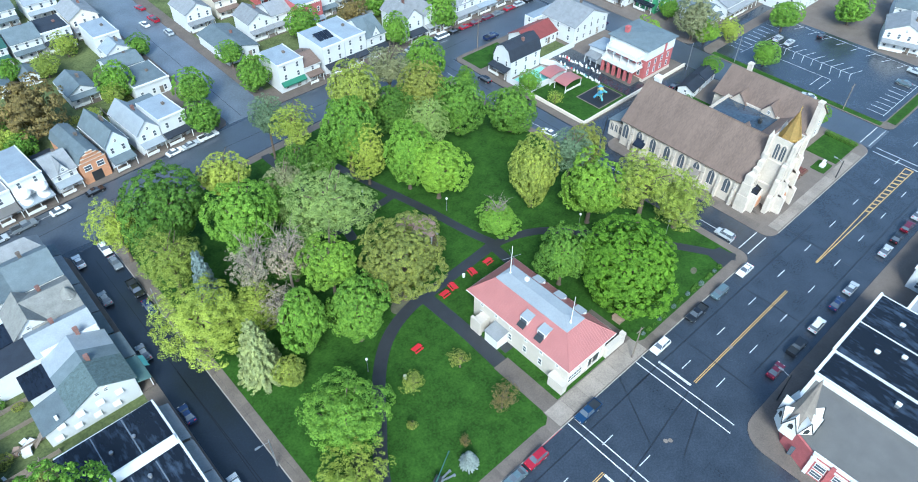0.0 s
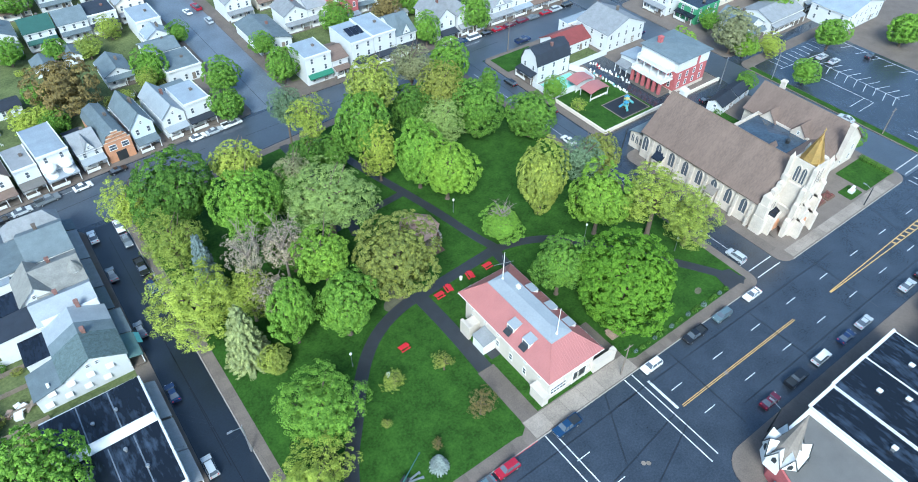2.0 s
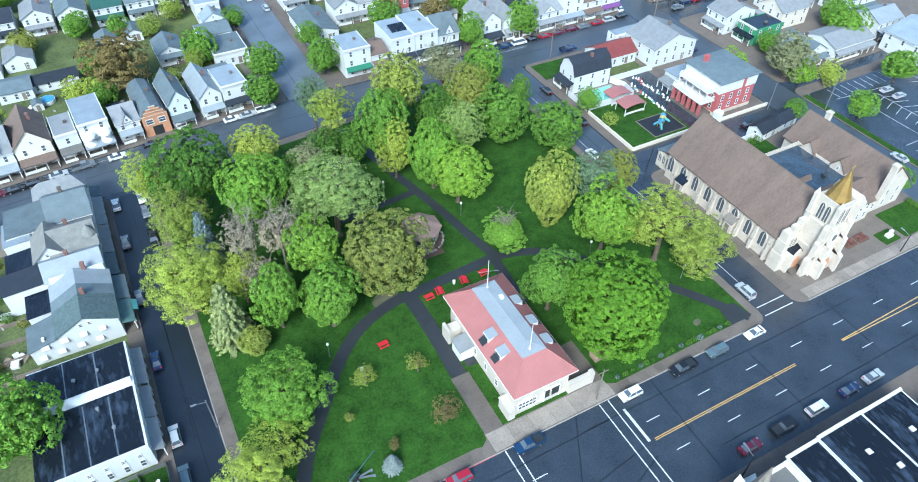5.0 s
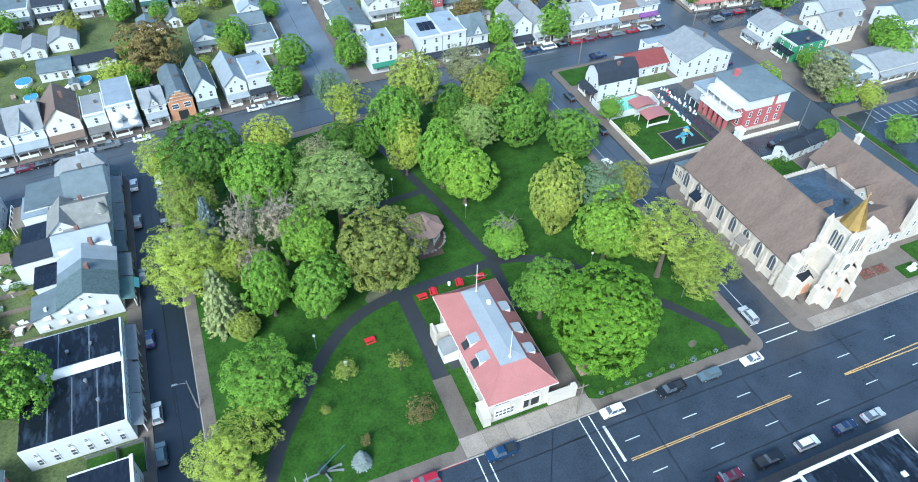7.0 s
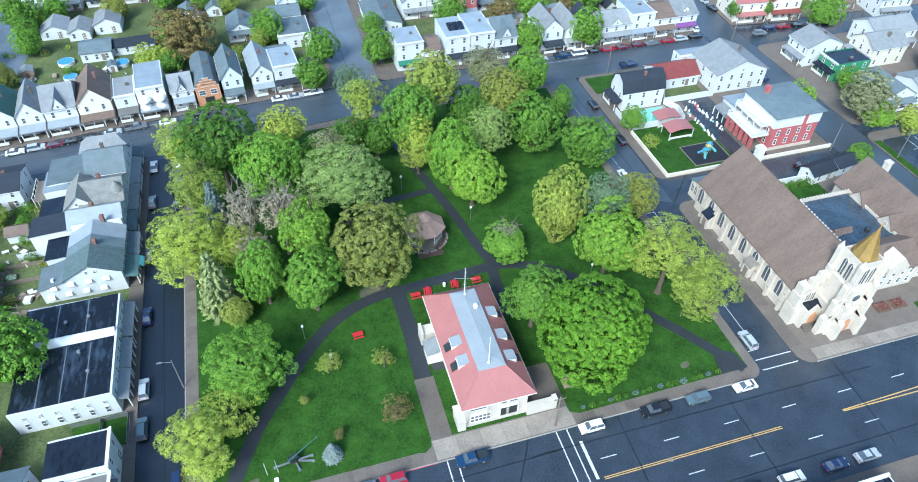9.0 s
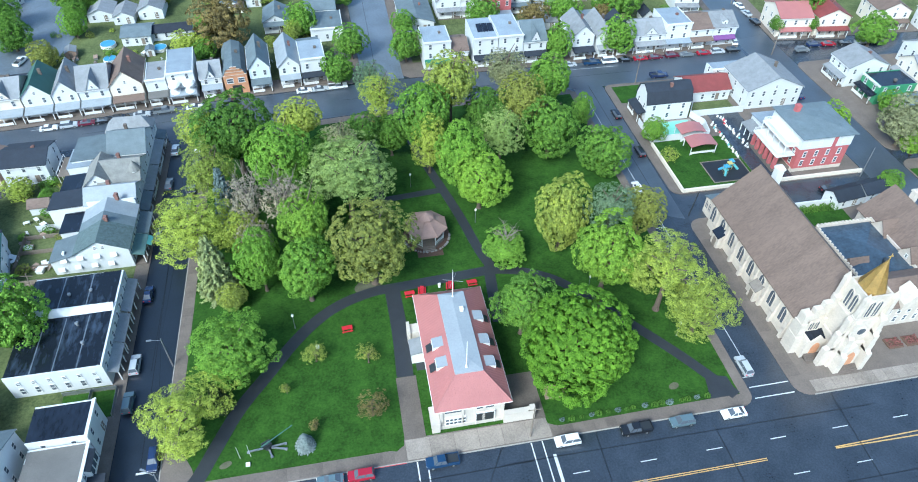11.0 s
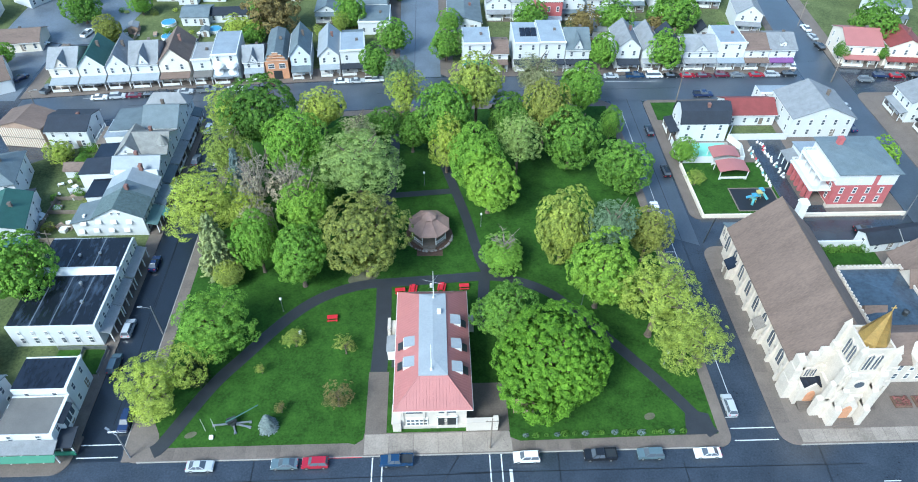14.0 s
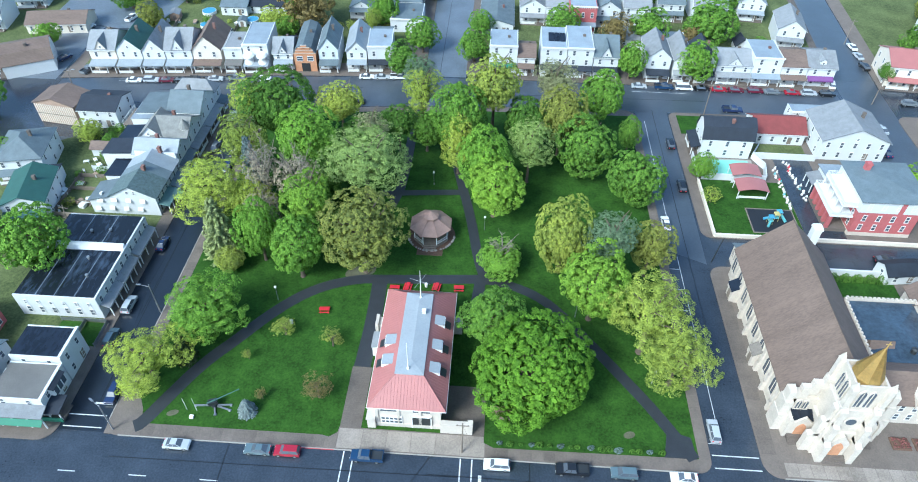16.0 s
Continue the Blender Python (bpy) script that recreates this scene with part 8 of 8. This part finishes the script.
for x, y, rot in ((-29.6, 28.2, 4), (-16.0, 35.3, 3), (-13.3, 35.8, 82), (-7.2, 36.2, 80), (-2.4, 36.2, 3)):
    picnic_table(x, y, rot, 2.1)
def lamp(x, y):
    t = thing("park_lamp", pose(x, y, Z + 0.03), "slim grey lamp post with a white globe", "lamp", "park lamps")
    g = Geo(); g.tube((0, 0, 0), (0, 0, 3.6), 0.06, 0.045, 8); g.tube((0, 0, -0.05), (0, 0, 0.5), 0.13, 0.1, 8)
    g.part("post", M["metal"], t)
    Geo().lathe([(0.08, 3.55), (0.24, 3.75), (0.27, 3.95), (0.2, 4.15), (0.05, 4.25)], 10).part("globe", M["lamp_glass"], t, smooth=True)
for x, y in ((-39.9, 30.6), (-10.9, 71.0), (35.4, 15.2), (2.3, 55.4), (21.9, 30.5)):
    lamp(x, y)
def bin_(x, y):
    t = thing("litter_bin", pose(x, y, Z + 0.03), "round white litter bin beside the path", "bin", "litter bins")
    Geo().lathe([(0.3, 0), (0.34, 0.85), (0.36, 0.9), (0.2, 1.05)], 12).part("drum", M["lamp_glass"], t)
bin_(-35.6, 24.6); bin_(-9.4, 36.6)
def field_gun():
    t = thing("field_gun", pose(-44.9, 4.6, Z + 0.03), "dark green anti-aircraft gun on a cross base", "cannon")
    for a, L in ((5, 3.2), (-15, 3.4), (185, 3.6), (-70, 2.2)):
        g = Geo(); g.box(0, L, -0.14, 0.14, 0.05, 0.28); g.box(L - 0.4, L, -0.25, 0.25, 0, 0.12)
        g.part("outrigger", M["metal"], t, m=pose(0, 0, 0, 0, 0, a))
    Geo().lathe([(0.6, 0), (0.55, 0.5), (0.35, 0.9), (0.35, 1.2)], 12).part("pedestal", M["darkmetal"], t)
    g = Geo(); g.box(-0.9, 0.7, -0.5, -0.25, 0.8, 1.6); g.box(-0.9, 0.7, 0.25, 0.5, 0.8, 1.6)
    g.part("cradle", M["darkmetal"], t, m=pose(0, 0, 0, 0, 0, 25))
    g = Geo(); g.tube((-1.0, 0, 1.3), (4.6, 0, 2.6), 0.13, 0.08, 8); g.tube((4.5, 0, 2.57), (4.9, 0, 2.67), 0.13, 0.13, 8); g.tube((-1.1, 0, 1.28), (0.5, 0, 1.65), 0.22, 0.2, 8)
    g.part("barrel", M["greenroof"], t, m=pose(0, 0, 0, 0, 0, 25))
field_gun()
for x, y in ((-49.6, 3.4), (-47.8, 3.4)):
    p = thing("flagpole", pose(x, y, Z + 0.03), "short white bare flagpole on the lawn", "flagpole")
    Geo().tube((0, 0, 0), (0, 0, 3.8), 0.05, 0.03, 6).part("pole", M["trim"], p)
p = thing("plaque", pose(-48.2, 1.9, Z + 0.03), "small white stone plaque on the lawn", "plaque")
Geo().prism_x([(-0.3, 0), (0.3, 0), (0.3, 0.5), (-0.3, 0.3)], -0.35, 0.35).part("stone", M["trim"], p)
p = thing("wooden_stand", pose(7.2, 6.4, Z + 0.03), "cream slatted wooden stand under the maple", "stand")
Geo().box(-1.9, 1.9, -1.0, 1.0, 0, 1.0).part("box", M["tan"], p)
Geo().box(-2.05, 2.05, -1.15, 1.15, 1.0, 1.12).part("lid", M["tan"], p)
for k in range(9):
    Geo().box(-0.07, 0.07, -0.05, 0, 0.1, 0.95).part("slat", M["wood"], p, m=pose(-1.7 + 0.42 * k, -1.0, 0))
HEDGE = crown_mesh("leaves", 77, LEAF["dark"], 60, 20, 0.09, 0.25, core=100)
WHITE_HEDGE = crown_mesh("leaves", 78, LEAF["blue"], 60, 20, 0.09, 0.25, core=100)
rr = random.Random(3)
for k in range(17):
    s = rr.uniform(0.3, 0.55)
    b = thing("border_plant", pose(7.0 + 1.75 * k + rr.uniform(-0.4, 0.4), 0.75 + rr.uniform(-0.15, 0.15), Z + 0.03), "low clump of border plants along the lawn edge", "plant", "plants along the lawn edge")
    link("leaves", HEDGE if k % 3 else WHITE_HEDGE, b, pose(0, 0, s * 0.4) @ Matrix.Diagonal((s * 1.4, s, s, 1)))
# utility poles and wires
def pole(x, y, h, label, arm=True, lean=0.0, lampa=False, material="wood", turn=0):
    t = thing("utility_pole", pose(x, y, Z - 0.1, 0, lean, turn), label, "pole")
    Geo().tube((0, 0, 0), (0, 0, h), 0.16, 0.1, 8).part("post", M[material], t)
    if arm:
        Geo().box(-1.1, 1.1, -0.06, 0.06, h - 0.9, h - 0.75).part("crossarm", M["wood"], t)
        for k in (-1, 0, 1):
            Geo().tube((k * 0.9, 0, h - 0.75), (k * 0.9, 0, h - 0.5), 0.06, 0.04, 6).part("insulator", M["darkmetal"], t)
    if lampa:
        g = Geo(); g.tube((0, 0, h - 0.6), (1.8, 0, h - 0.1), 0.05, 0.04, 6); g.box(1.6, 2.5, -0.15, 0.15, h - 0.2, h - 0.02)
        g.part("street_light", M["metal"], t)
    return t
P1 = [(-63.1, 25.5, 8.4), (0.6, -1.4, 9.5), (62.9, 108.6, 10.0), (103.7, 55.6, 9.0), (53.6, 49.4, 7.0), (-63.0, 70.0, 8.4), (106.5, 120.5, 10.0), (-100.0, 113.0, 8.0)]
pole(-63.1, 25.5, 8.4, "grey utility pole beside the western street", material="metal", lampa=True, arm=False, turn=180)
pole(-61.2, -1.4, 8.0, "pale grey street light pole at the corner", False, -2.0, True, "metal", 150)
pole(0.6, -1.4, 9.5, "wooden utility pole beside the hall", True)
pole(62.9, 108.4, 10.5, "brown wooden utility pole by the northern street", True, lampa=True)
pole(103.7, 55.6, 9.0, "pale utility pole at the alley", False, material="metal")
pole(53.4, 49.0, 7.5, "dark leaning lamp post by the church", False, 6, material="darkmetal")
pole(-93.0, 47.8, 8.0, "dark wooden pole in the back yard", True, 8)
pole(86.0, -1.6, 5.5, "slim dark lamp post before the church", False, 0, True, "darkmetal", 90)
pole(118.8, 12.0, 8.5, "utility pole at the parking lot", True); pole(119.0, 48.0, 9.0, "tall pale pole at the parking lot", False, material="metal")
pole(118.0, 155.0, 9.0, "utility pole by the far street", True); pole(113.5, 118.0, 9.0, "utility pole at the junction", True); pole(-118.5, 104.0, 8.5, "utility pole at the western junction", True, lampa=True)
pole(13.0, -25.5, 8.0, "dark street light before the shops", False, 0, True, "darkmetal", 90)
def wire(a, b, sag=0.8):
    g = Geo(); a, b = Vector(a), Vector(b)
    pts = [a.lerp(b, i / 8) - Vector((0, 0, sag * 4 * (i / 8) * (1 - i / 8))) for i in range(9)]
    v = [p_ + Vector((0.016 * math.cos(k * 2.094), 0.016 * math.sin(k * 2.094), 0.012 * (k - 1))) for p_ in pts for k in range(3)]
    g.add(v, [(3 * i + k, 3 * i + (k + 1) % 3, 3 * i + 3 + (k + 1) % 3, 3 * i + 3 + k) for i in range(8) for k in range(3)])
    return tagged(g.part("cable", M["cable"]), "thin overhead cable across the street", "cable")
for a, b in (((-63.1, 25.5, 8.2), (-73.6, 30.0, 5.6)), ((-63.1, 25.5, 8.2), (-73.6, 38.0, 5.6)), ((-63.1, 25.5, 8.2), (-63.0, 70.0, 8.2)), ((-63.1, 25.5, 8.0), (-61.2, -1.4, 7.8)), ((0.6, -1.4, 9.0), (13.0, -25.5, 7.8)), ((62.9, 108.4, 10), (113.5, 118, 8.6))):
    wire(a, b)
pole(-63.0, 70.0, 8.4, "grey utility pole among the trees", False, material="metal")
for a_, b_ in (((-71.5, 62.0, 7.5), (-62.6, 52.0, 7.0)), ((-71.5, 60.5, 7.3), (-62.6, 51.5, 6.6)), ((-71.5, 30.0, 7.0), (-62.9, 25.8, 7.2)), ((-71.5, 36.0, 7.0), (-62.9, 26.2, 7.0)), ((-71.5, 24.5, 7.0), (-62.9, 25.4, 6.8))):
    wire(a_, b_, 0.5)
# yards behind the houses
for x0, x1, y0, y1, m_, label in ((-101.5, -92.2, 48.5, 56.8, "mulch", "bare brown earth of a kitchen garden"), (-101.5, -92.5, 58.2, 66.5, "dirt", "trodden yard of earth and weeds"), (-106, -99, 68.5, 75, "mulch", "brown earth in a back yard"), (-119, -106.5, 76.5, 83.5, "worn_dark", "dark asphalt parking place behind the houses")):
    tagged(Geo().prism(rounded(x0, x1, y0, y1, 0.8), 0, Z + 0.025).part("yard_patch", M[m_]), label, "ground", kind="structure")
ry = random.Random(5)
def clutter(kind, x, y, rot):
    """Small things that lie about in back yards."""
    if kind == "table":
        t = thing("garden_table", pose(x, y, Z + 0.02, 0, 0, rot), "small white garden table in a back yard", "table", "yard furniture")
        Geo().chamfer_box(-0.7, 0.7, -0.45, 0.45, 0.68, 0.74, 0.02).part("tabletop", M["trim"], t)
        for sx in (-0.6, 0.6):
            for sy in (-0.35, 0.35):
                Geo().tube((sx, sy, 0), (sx, sy, 0.68), 0.03, 0.03, 5).part("leg", M["trim"], t)
    elif kind == "crate":
        t = thing("storage_box", pose(x, y, Z + 0.02, 0, 0, rot), "weathered storage box standing in a back yard", "box", "yard boxes")
        m_ = ry.choice(("wood", "metal", "tan", "greenroof", "trim"))
        w, d, h = ry.uniform(0.5, 1.1), ry.uniform(0.35, 0.7), ry.uniform(0.5, 1.0)
        Geo().box(-w, w, -d, d, 0, h).part("body", M[m_], t)
        Geo().chamfer_box(-w - 0.06, w + 0.06, -d - 0.06, d + 0.06, h, h + 0.1, 0.04).part("lid", M[ry.choice(("darkmetal", "trim", "tan"))], t)
    elif kind == "chair":
        t = thing("garden_chair", pose(x, y, Z + 0.02, 0, 0, rot), "pale plastic garden chair in a back yard", "chair", "yard chairs")
        Geo().box(-0.25, 0.25, -0.25, 0.25, 0.38, 0.44).part("seat", M["trim"], t)
        Geo().box(-0.25, 0.25, 0.21, 0.27, 0.44, 0.95).part("backrest", M["trim"], t)
        for sx in (-0.22, 0.22):
            for sy in (-0.22, 0.22):
                Geo().box(sx - 0.03, sx + 0.03, sy - 0.03, sy + 0.03, 0, 0.38).part("leg", M["trim"], t)
    else:
        t = thing("wood_pile", pose(x, y, Z + 0.02, 0, 0, rot), "low pile of old boards in a back yard", "wood pile", "wood piles")
        for k in range(6):
            Geo().box(-1.1, 1.1, -0.12, 0.12, 0, 0.1).part("board", M["wood"], t, m=pose(ry.uniform(-0.2, 0.2), -0.3 + 0.3 * (k % 3), 0.1 * (k // 3), 0, 0, ry.uniform(-6, 6)))
for k in range(24):
    clutter(("crate", "table", "crate", "chair", "boards")[k % 5], ry.uniform(-101, -92.5), ry.uniform(49, 74), ry.uniform(0, 180))
for k in range(20):
    clutter(("chair", "crate", "table")[k % 3], ry.uniform(-112, -34), ry.choice((139.5, 143, 147, 151)), ry.uniform(0, 180))
for k in range(10):
    clutter(("crate", "chair", "table")[k % 3], ry.uniform(18, 96), ry.choice((142, 145, 150)), ry.uniform(0, 180))
def low_shed(x, y, rot, w, d, h, wall, top, label):
    t = thing("shed", pose(x, y, Z, 0, 0, rot), label, "shed")
    Geo().prism_y([(-w / 2, -0.2), (w / 2, -0.2), (w / 2, h), (0, h + w * 0.22), (-w / 2, h)], 0, d).part("wall", M[wall], t)
    gable_roof(Geo(), w, d, h, w * 0.22, "y", 0.2, 0.1).part("roof", M[top], t)
    Geo().box(-0.5, 0.5, -0.05, 0.02, 0, 1.9).part("door", M["wood"], t)
low_shed(-57, 176, 0, 3.4, 4, 2.2, "cream", "brownroof", "small cream garden shed")
low_shed(-83, 149.5, 5, 2.6, 3, 2.1, "white", "slate", "small white garden shed with a grey roof")
low_shed(-107, 152, 10, 3.2, 4, 2.2, "tan", "greyroof", "tan wooden shed in a back yard")
low_shed(29, 163, 0, 2.6, 3, 2.1, "cream", "tan", "small cream shed on a lawn")
low_shed(46, 152, 0, 3.2, 4, 2.2, "white", "greyroof", "white shed with a grey roof")
low_shed(58, 151, 0, 3, 3.4, 2.2, "tan", "darkroof", "brown wooden shed behind the houses")
for x0, x1 in ((-82.0, -77.2), (-76.8, -72.6)):
    lawn("lawn_gap", [(x0, 16.0), (x1, 16.0), (x1, 21.8), (x0, 21.8)], "small fenced lawn between two houses", z=Z + 0.045)
rr = random.Random(21)
def yard_fence(pts, h=1.3, material="wood", label="weathered wooden garden fence"):
    t = thing("garden_fence", pose(0, 0, Z), label, "fence", "garden fences")
    for (xa, ya), (xb, yb) in zip(pts, pts[1:]):
        L = math.hypot(xb - xa, yb - ya); n = max(1, int(L / 2.2)); a = math.degrees(math.atan2(yb - ya, xb - xa))
        for i in range(n + 1):
            Geo().box(-0.06, 0.06, -0.06, 0.06, -0.1, h + 0.1).part("post", M[material], t, m=pose(xa + (xb - xa) * i / n, ya + (yb - ya) * i / n, 0))
        Geo().box(0, L, -0.02, 0.02, 0.15, h).part("panel", M[material], t, m=pose(xa, ya, 0, 0, 0, a))
yard_fence([(-82.0, 21.9), (-72.4, 21.9), (-72.4, 15.8)], 1.1, "metal", "grey low fence round a small lawn")
yard_fence([(-77.0, 15.8), (-77.0, 21.9)], 1.1, "metal", "grey low fence round a small lawn")
for y in (52.5, 57, 62.0, 67.0):
    yard_fence([(-99.5, y), (-89.5, y)])
yard_fence([(-99.5, 46), (-99.5, 68)], 1.2); yard_fence([(-97.5, 69.6), (-89.5, 69.6)], 1.8, "white", "white board fence behind the houses")
for k in range(8):
    yard_fence([(-116 + 10.5 * k, 137), (-116 + 10.5 * k, 153)], 1.2, "wood" if k % 2 else "white", "garden fence between back yards")
yard_fence([(70, 140), (70, 160)], 1.2); yard_fence([(48, 142), (48, 158)], 1.2)
for x, y, r_ in ((-97.3, 158.5, 2.4), (-80.7, 153.5, 2.2), (-95, 148.5, 2.0)):
    p = thing("round_pool", pose(x, y, Z), "round blue above-ground pool in a back yard", "pool", "back yard pools")
    Geo().lathe([(r_, -0.1), (r_, 1.1)], 20).part("wall", M["trim"], p)
    Geo().lathe([(r_ * 0.95, 1.0), (r_ * 0.95, 1.12)], 20).part("cover", M["blue"], p)
for kind, x, y, zc, r_ in (("maple", -110, 178, 4.5, 4.0), ("dark", -113, 188, 4.5, 4.5), ("dark", -106, 186, 3.5, 3.0), ("maple", -66, 160, 4.5, 4.0), ("lime", -66.5, 147, 4.0, 4.0), ("yellow", -45.5, 148.5, 2.5, 2.0), ("lime", -104, 83, 3.0, 3.6), ("dark", -97, 80, 2.2, 2.4), ("maple", -103, 190, 5, 4.5), ("maple", -68, 190, 5, 4.5), ("lime", -38, 190, 4.5, 4.0), ("maple", 20, 140, 3.5, 3.2), ("copper", 66, 148, 4.5, 3.6), ("dark", 86, 142, 4, 3.4), ("maple", 60, 176, 6, 6), ("maple", 82, 176, 6, 6.5), ("dark", 135, 140, 8, 8), ("maple", -140, 132, 4, 4), ("maple", -140, 92, 7, 8), ("dark", -150, 80, 7, 7), ("maple", -120, 70, 4, 4), ("maple", 128, 80, 4, 3.6), ("lime", 130, 57.5, 4, 4), ("maple", 158, 75, 6, 6), ("maple", 172, 36, 6, 6), ("dark", 120.8, 130, 4.4, 2.6), ("dark", 133.0, 128.4, 4.4, 2.4), ("dark", -125, 160, 6, 6), ("maple", -132, 176, 6, 6), ("maple", 8, 200, 6, 6), ("maple", 40, 196, 6, 6), ("dark", -20, 230, 7, 7), ("maple", -60, 225, 7, 7), ("maple", -90, 222, 7, 7)):
    tree(kind, x, y, zc, r_, 1.0, "leafy tree in a back yard", variant=1)
for k in range(6):
    b = thing("hedge_bush", pose(76 + 2.6 * k, 45.2, Z - 0.08), "clipped round bush along the garden wall", "bush", "bushes along the wall")
    link("leaves", HEDGE, b, pose(0, 0, 0.8) @ Matrix.Diagonal((1.1, 1.0, 1.0, 1)))
hb = thing("hedge", pose(102.6, 5.2, Z), "dark clipped hedge beside the rectory lawn", "hedge")
for k in range(7):
    link("bush", HEDGE, hb, pose(0.4, -3.6 + 1.2 * k, 0.6) @ Matrix.Diagonal((0.8, 0.9, 0.8, 1)))
so = thing("solar_panel", pose(21.2, 133.5, Z + 8.85, 12), "dark blue solar panels on a flat roof", "solar panel")
for k in range(3):
    Geo().box(-2.6 + 1.75 * k, -0.95 + 1.75 * k, -2.2, 2.2, 0.3, 0.36).part("panel", M["navy_glass"] if "navy_glass" in M else M["membrane"], so)
for s in (-2, 2):
    Geo().box(-2.6, 2.6, s * 0.9 - 0.05, s * 0.9 + 0.05, -0.5, 0.31).part("support", M["metal"], so)

rr = random.Random(31)
SHRUB = [crown_mesh("leaves", 90 + i, LEAF[k_], 70, 18, 0.08, 0.2, core=100) for i, k_ in enumerate(("maple", "lime", "dark", "olive"))]
for i in range(64):
    if i < 34:
        x, y = rr.uniform(-117, -30), rr.choice((137, 141, 152, 168, 185, 192)) + rr.uniform(-2, 2)
    elif i < 46:
        x, y = rr.uniform(-101, -92), rr.uniform(48, 88)
    else:
        x, y = rr.uniform(14, 100), rr.choice((141, 146, 172)) + rr.uniform(-2, 2)
    s_ = rr.uniform(0.6, 1.6)
    b = thing("garden_shrub", pose(x, y, Z - 0.1), "leafy shrub in a back garden", "shrub", "shrubs in the back gardens")
    link("leaves", SHRUB[rr.randrange(4)], b, pose(0, 0, s_ * 0.65, 0, 0, rr.uniform(0, 360)) @ Matrix.Diagonal((s_, s_, s_ * 0.8, 1)))

v = thing("veranda", pose(-75.5, 0.2, Z), "low dark-roofed veranda with a green base", "veranda")
Geo().slab([(-5.2, -1.0, 2.8), (5.2, -1.0, 2.8), (5.2, 2.7, 3.3), (-5.2, 2.7, 3.3)], 0.2).part("roof", M["darkroof"], v)
Geo().box(-5.0, 5.0, -0.9, -0.7, 0, 1.1).part("base_panel", M["awning"], v)
Geo().box(-5.0, 5.0, -0.7, 2.6, -0.1, 0.25).part("floor", M["concrete"], v)
for k in range(6):
    link("porch_post", POST, v, pose(-4.8 + 1.92 * k, -0.6, 0.25))

# ---- paving slabs of the park pavements ----
def slab_run(owner, x0, x1, y0, y1, step, along, material="concrete"):
    L = (x1 - x0) if along == "x" else (y1 - y0)
    n = int(L / step)
    w, d = (L / n - 0.06, y1 - y0 - 0.05) if along == "x" else (x1 - x0 - 0.05, L / n - 0.06)
    me = Geo().chamfer_box(-w / 2, w / 2, -d / 2, d / 2, -0.05, 0.02, 0.012).mesh("slab", M[material])
    for i in range(n):
        c = (i + 0.5) * L / n
        link("slab", me, owner, pose(x0 + c if along == "x" else (x0 + x1) / 2, (y0 + y1) / 2 if along == "x" else y0 + c, Z))
pav = bpy.data.objects["pavement_park"]
slab_run(pav, -58.0, -21.5, -2.1, 0.1, 2.0, "x")
slab_run(pav, 4.6, 41.0, -2.1, -0.3, 2.0, "x")
slab_run(pav, -21.4, 4.5, -2.1, 1.8, 4.3, "x", "plaza")
slab_run(pav, -62.5, -60.5, 1.0, 96.0, 2.4, "y")
slab_run(pav, 41.6, 43.3, 1.0, 100.0, 2.4, "y")
pc = bpy.data.objects["pavement_church"]
slab_run(pc, 56.0, 100.0, -2.0, 0.6, 2.2, "x", "plaza")
slab_run(pc, 52.6, 55.2, 2.0, 46.0, 2.6, "y")
# kerb stones
def kerb(owner, x0, x1, y0, y1):
    L = max(x1 - x0, y1 - y0); n = int(L / 3.0)
    along_x = (x1 - x0) > (y1 - y0)
    me = Geo().chamfer_box(-(L / n - 0.03) / 2 if along_x else -0.09, (L / n - 0.03) / 2 if along_x else 0.09, -0.09 if along_x else -(L / n - 0.03) / 2, 0.09 if along_x else (L / n - 0.03) / 2, -0.1, Z + 0.03, 0.02).mesh("kerb_stone", M["kerbstone"])
    for i in range(n):
        c = (i + 0.5) * L / n
        link("kerb_stone", me, owner, pose(x0 + c if along_x else x0, y0 if along_x else y0 + c, 0))
kerb(pav, -60, 41, -2.38, -2.38)
kerb(pav, -62.78, -62.78, 0.5, 98)
kerb(pc, 55.5, 102.5, -2.38, -2.38)
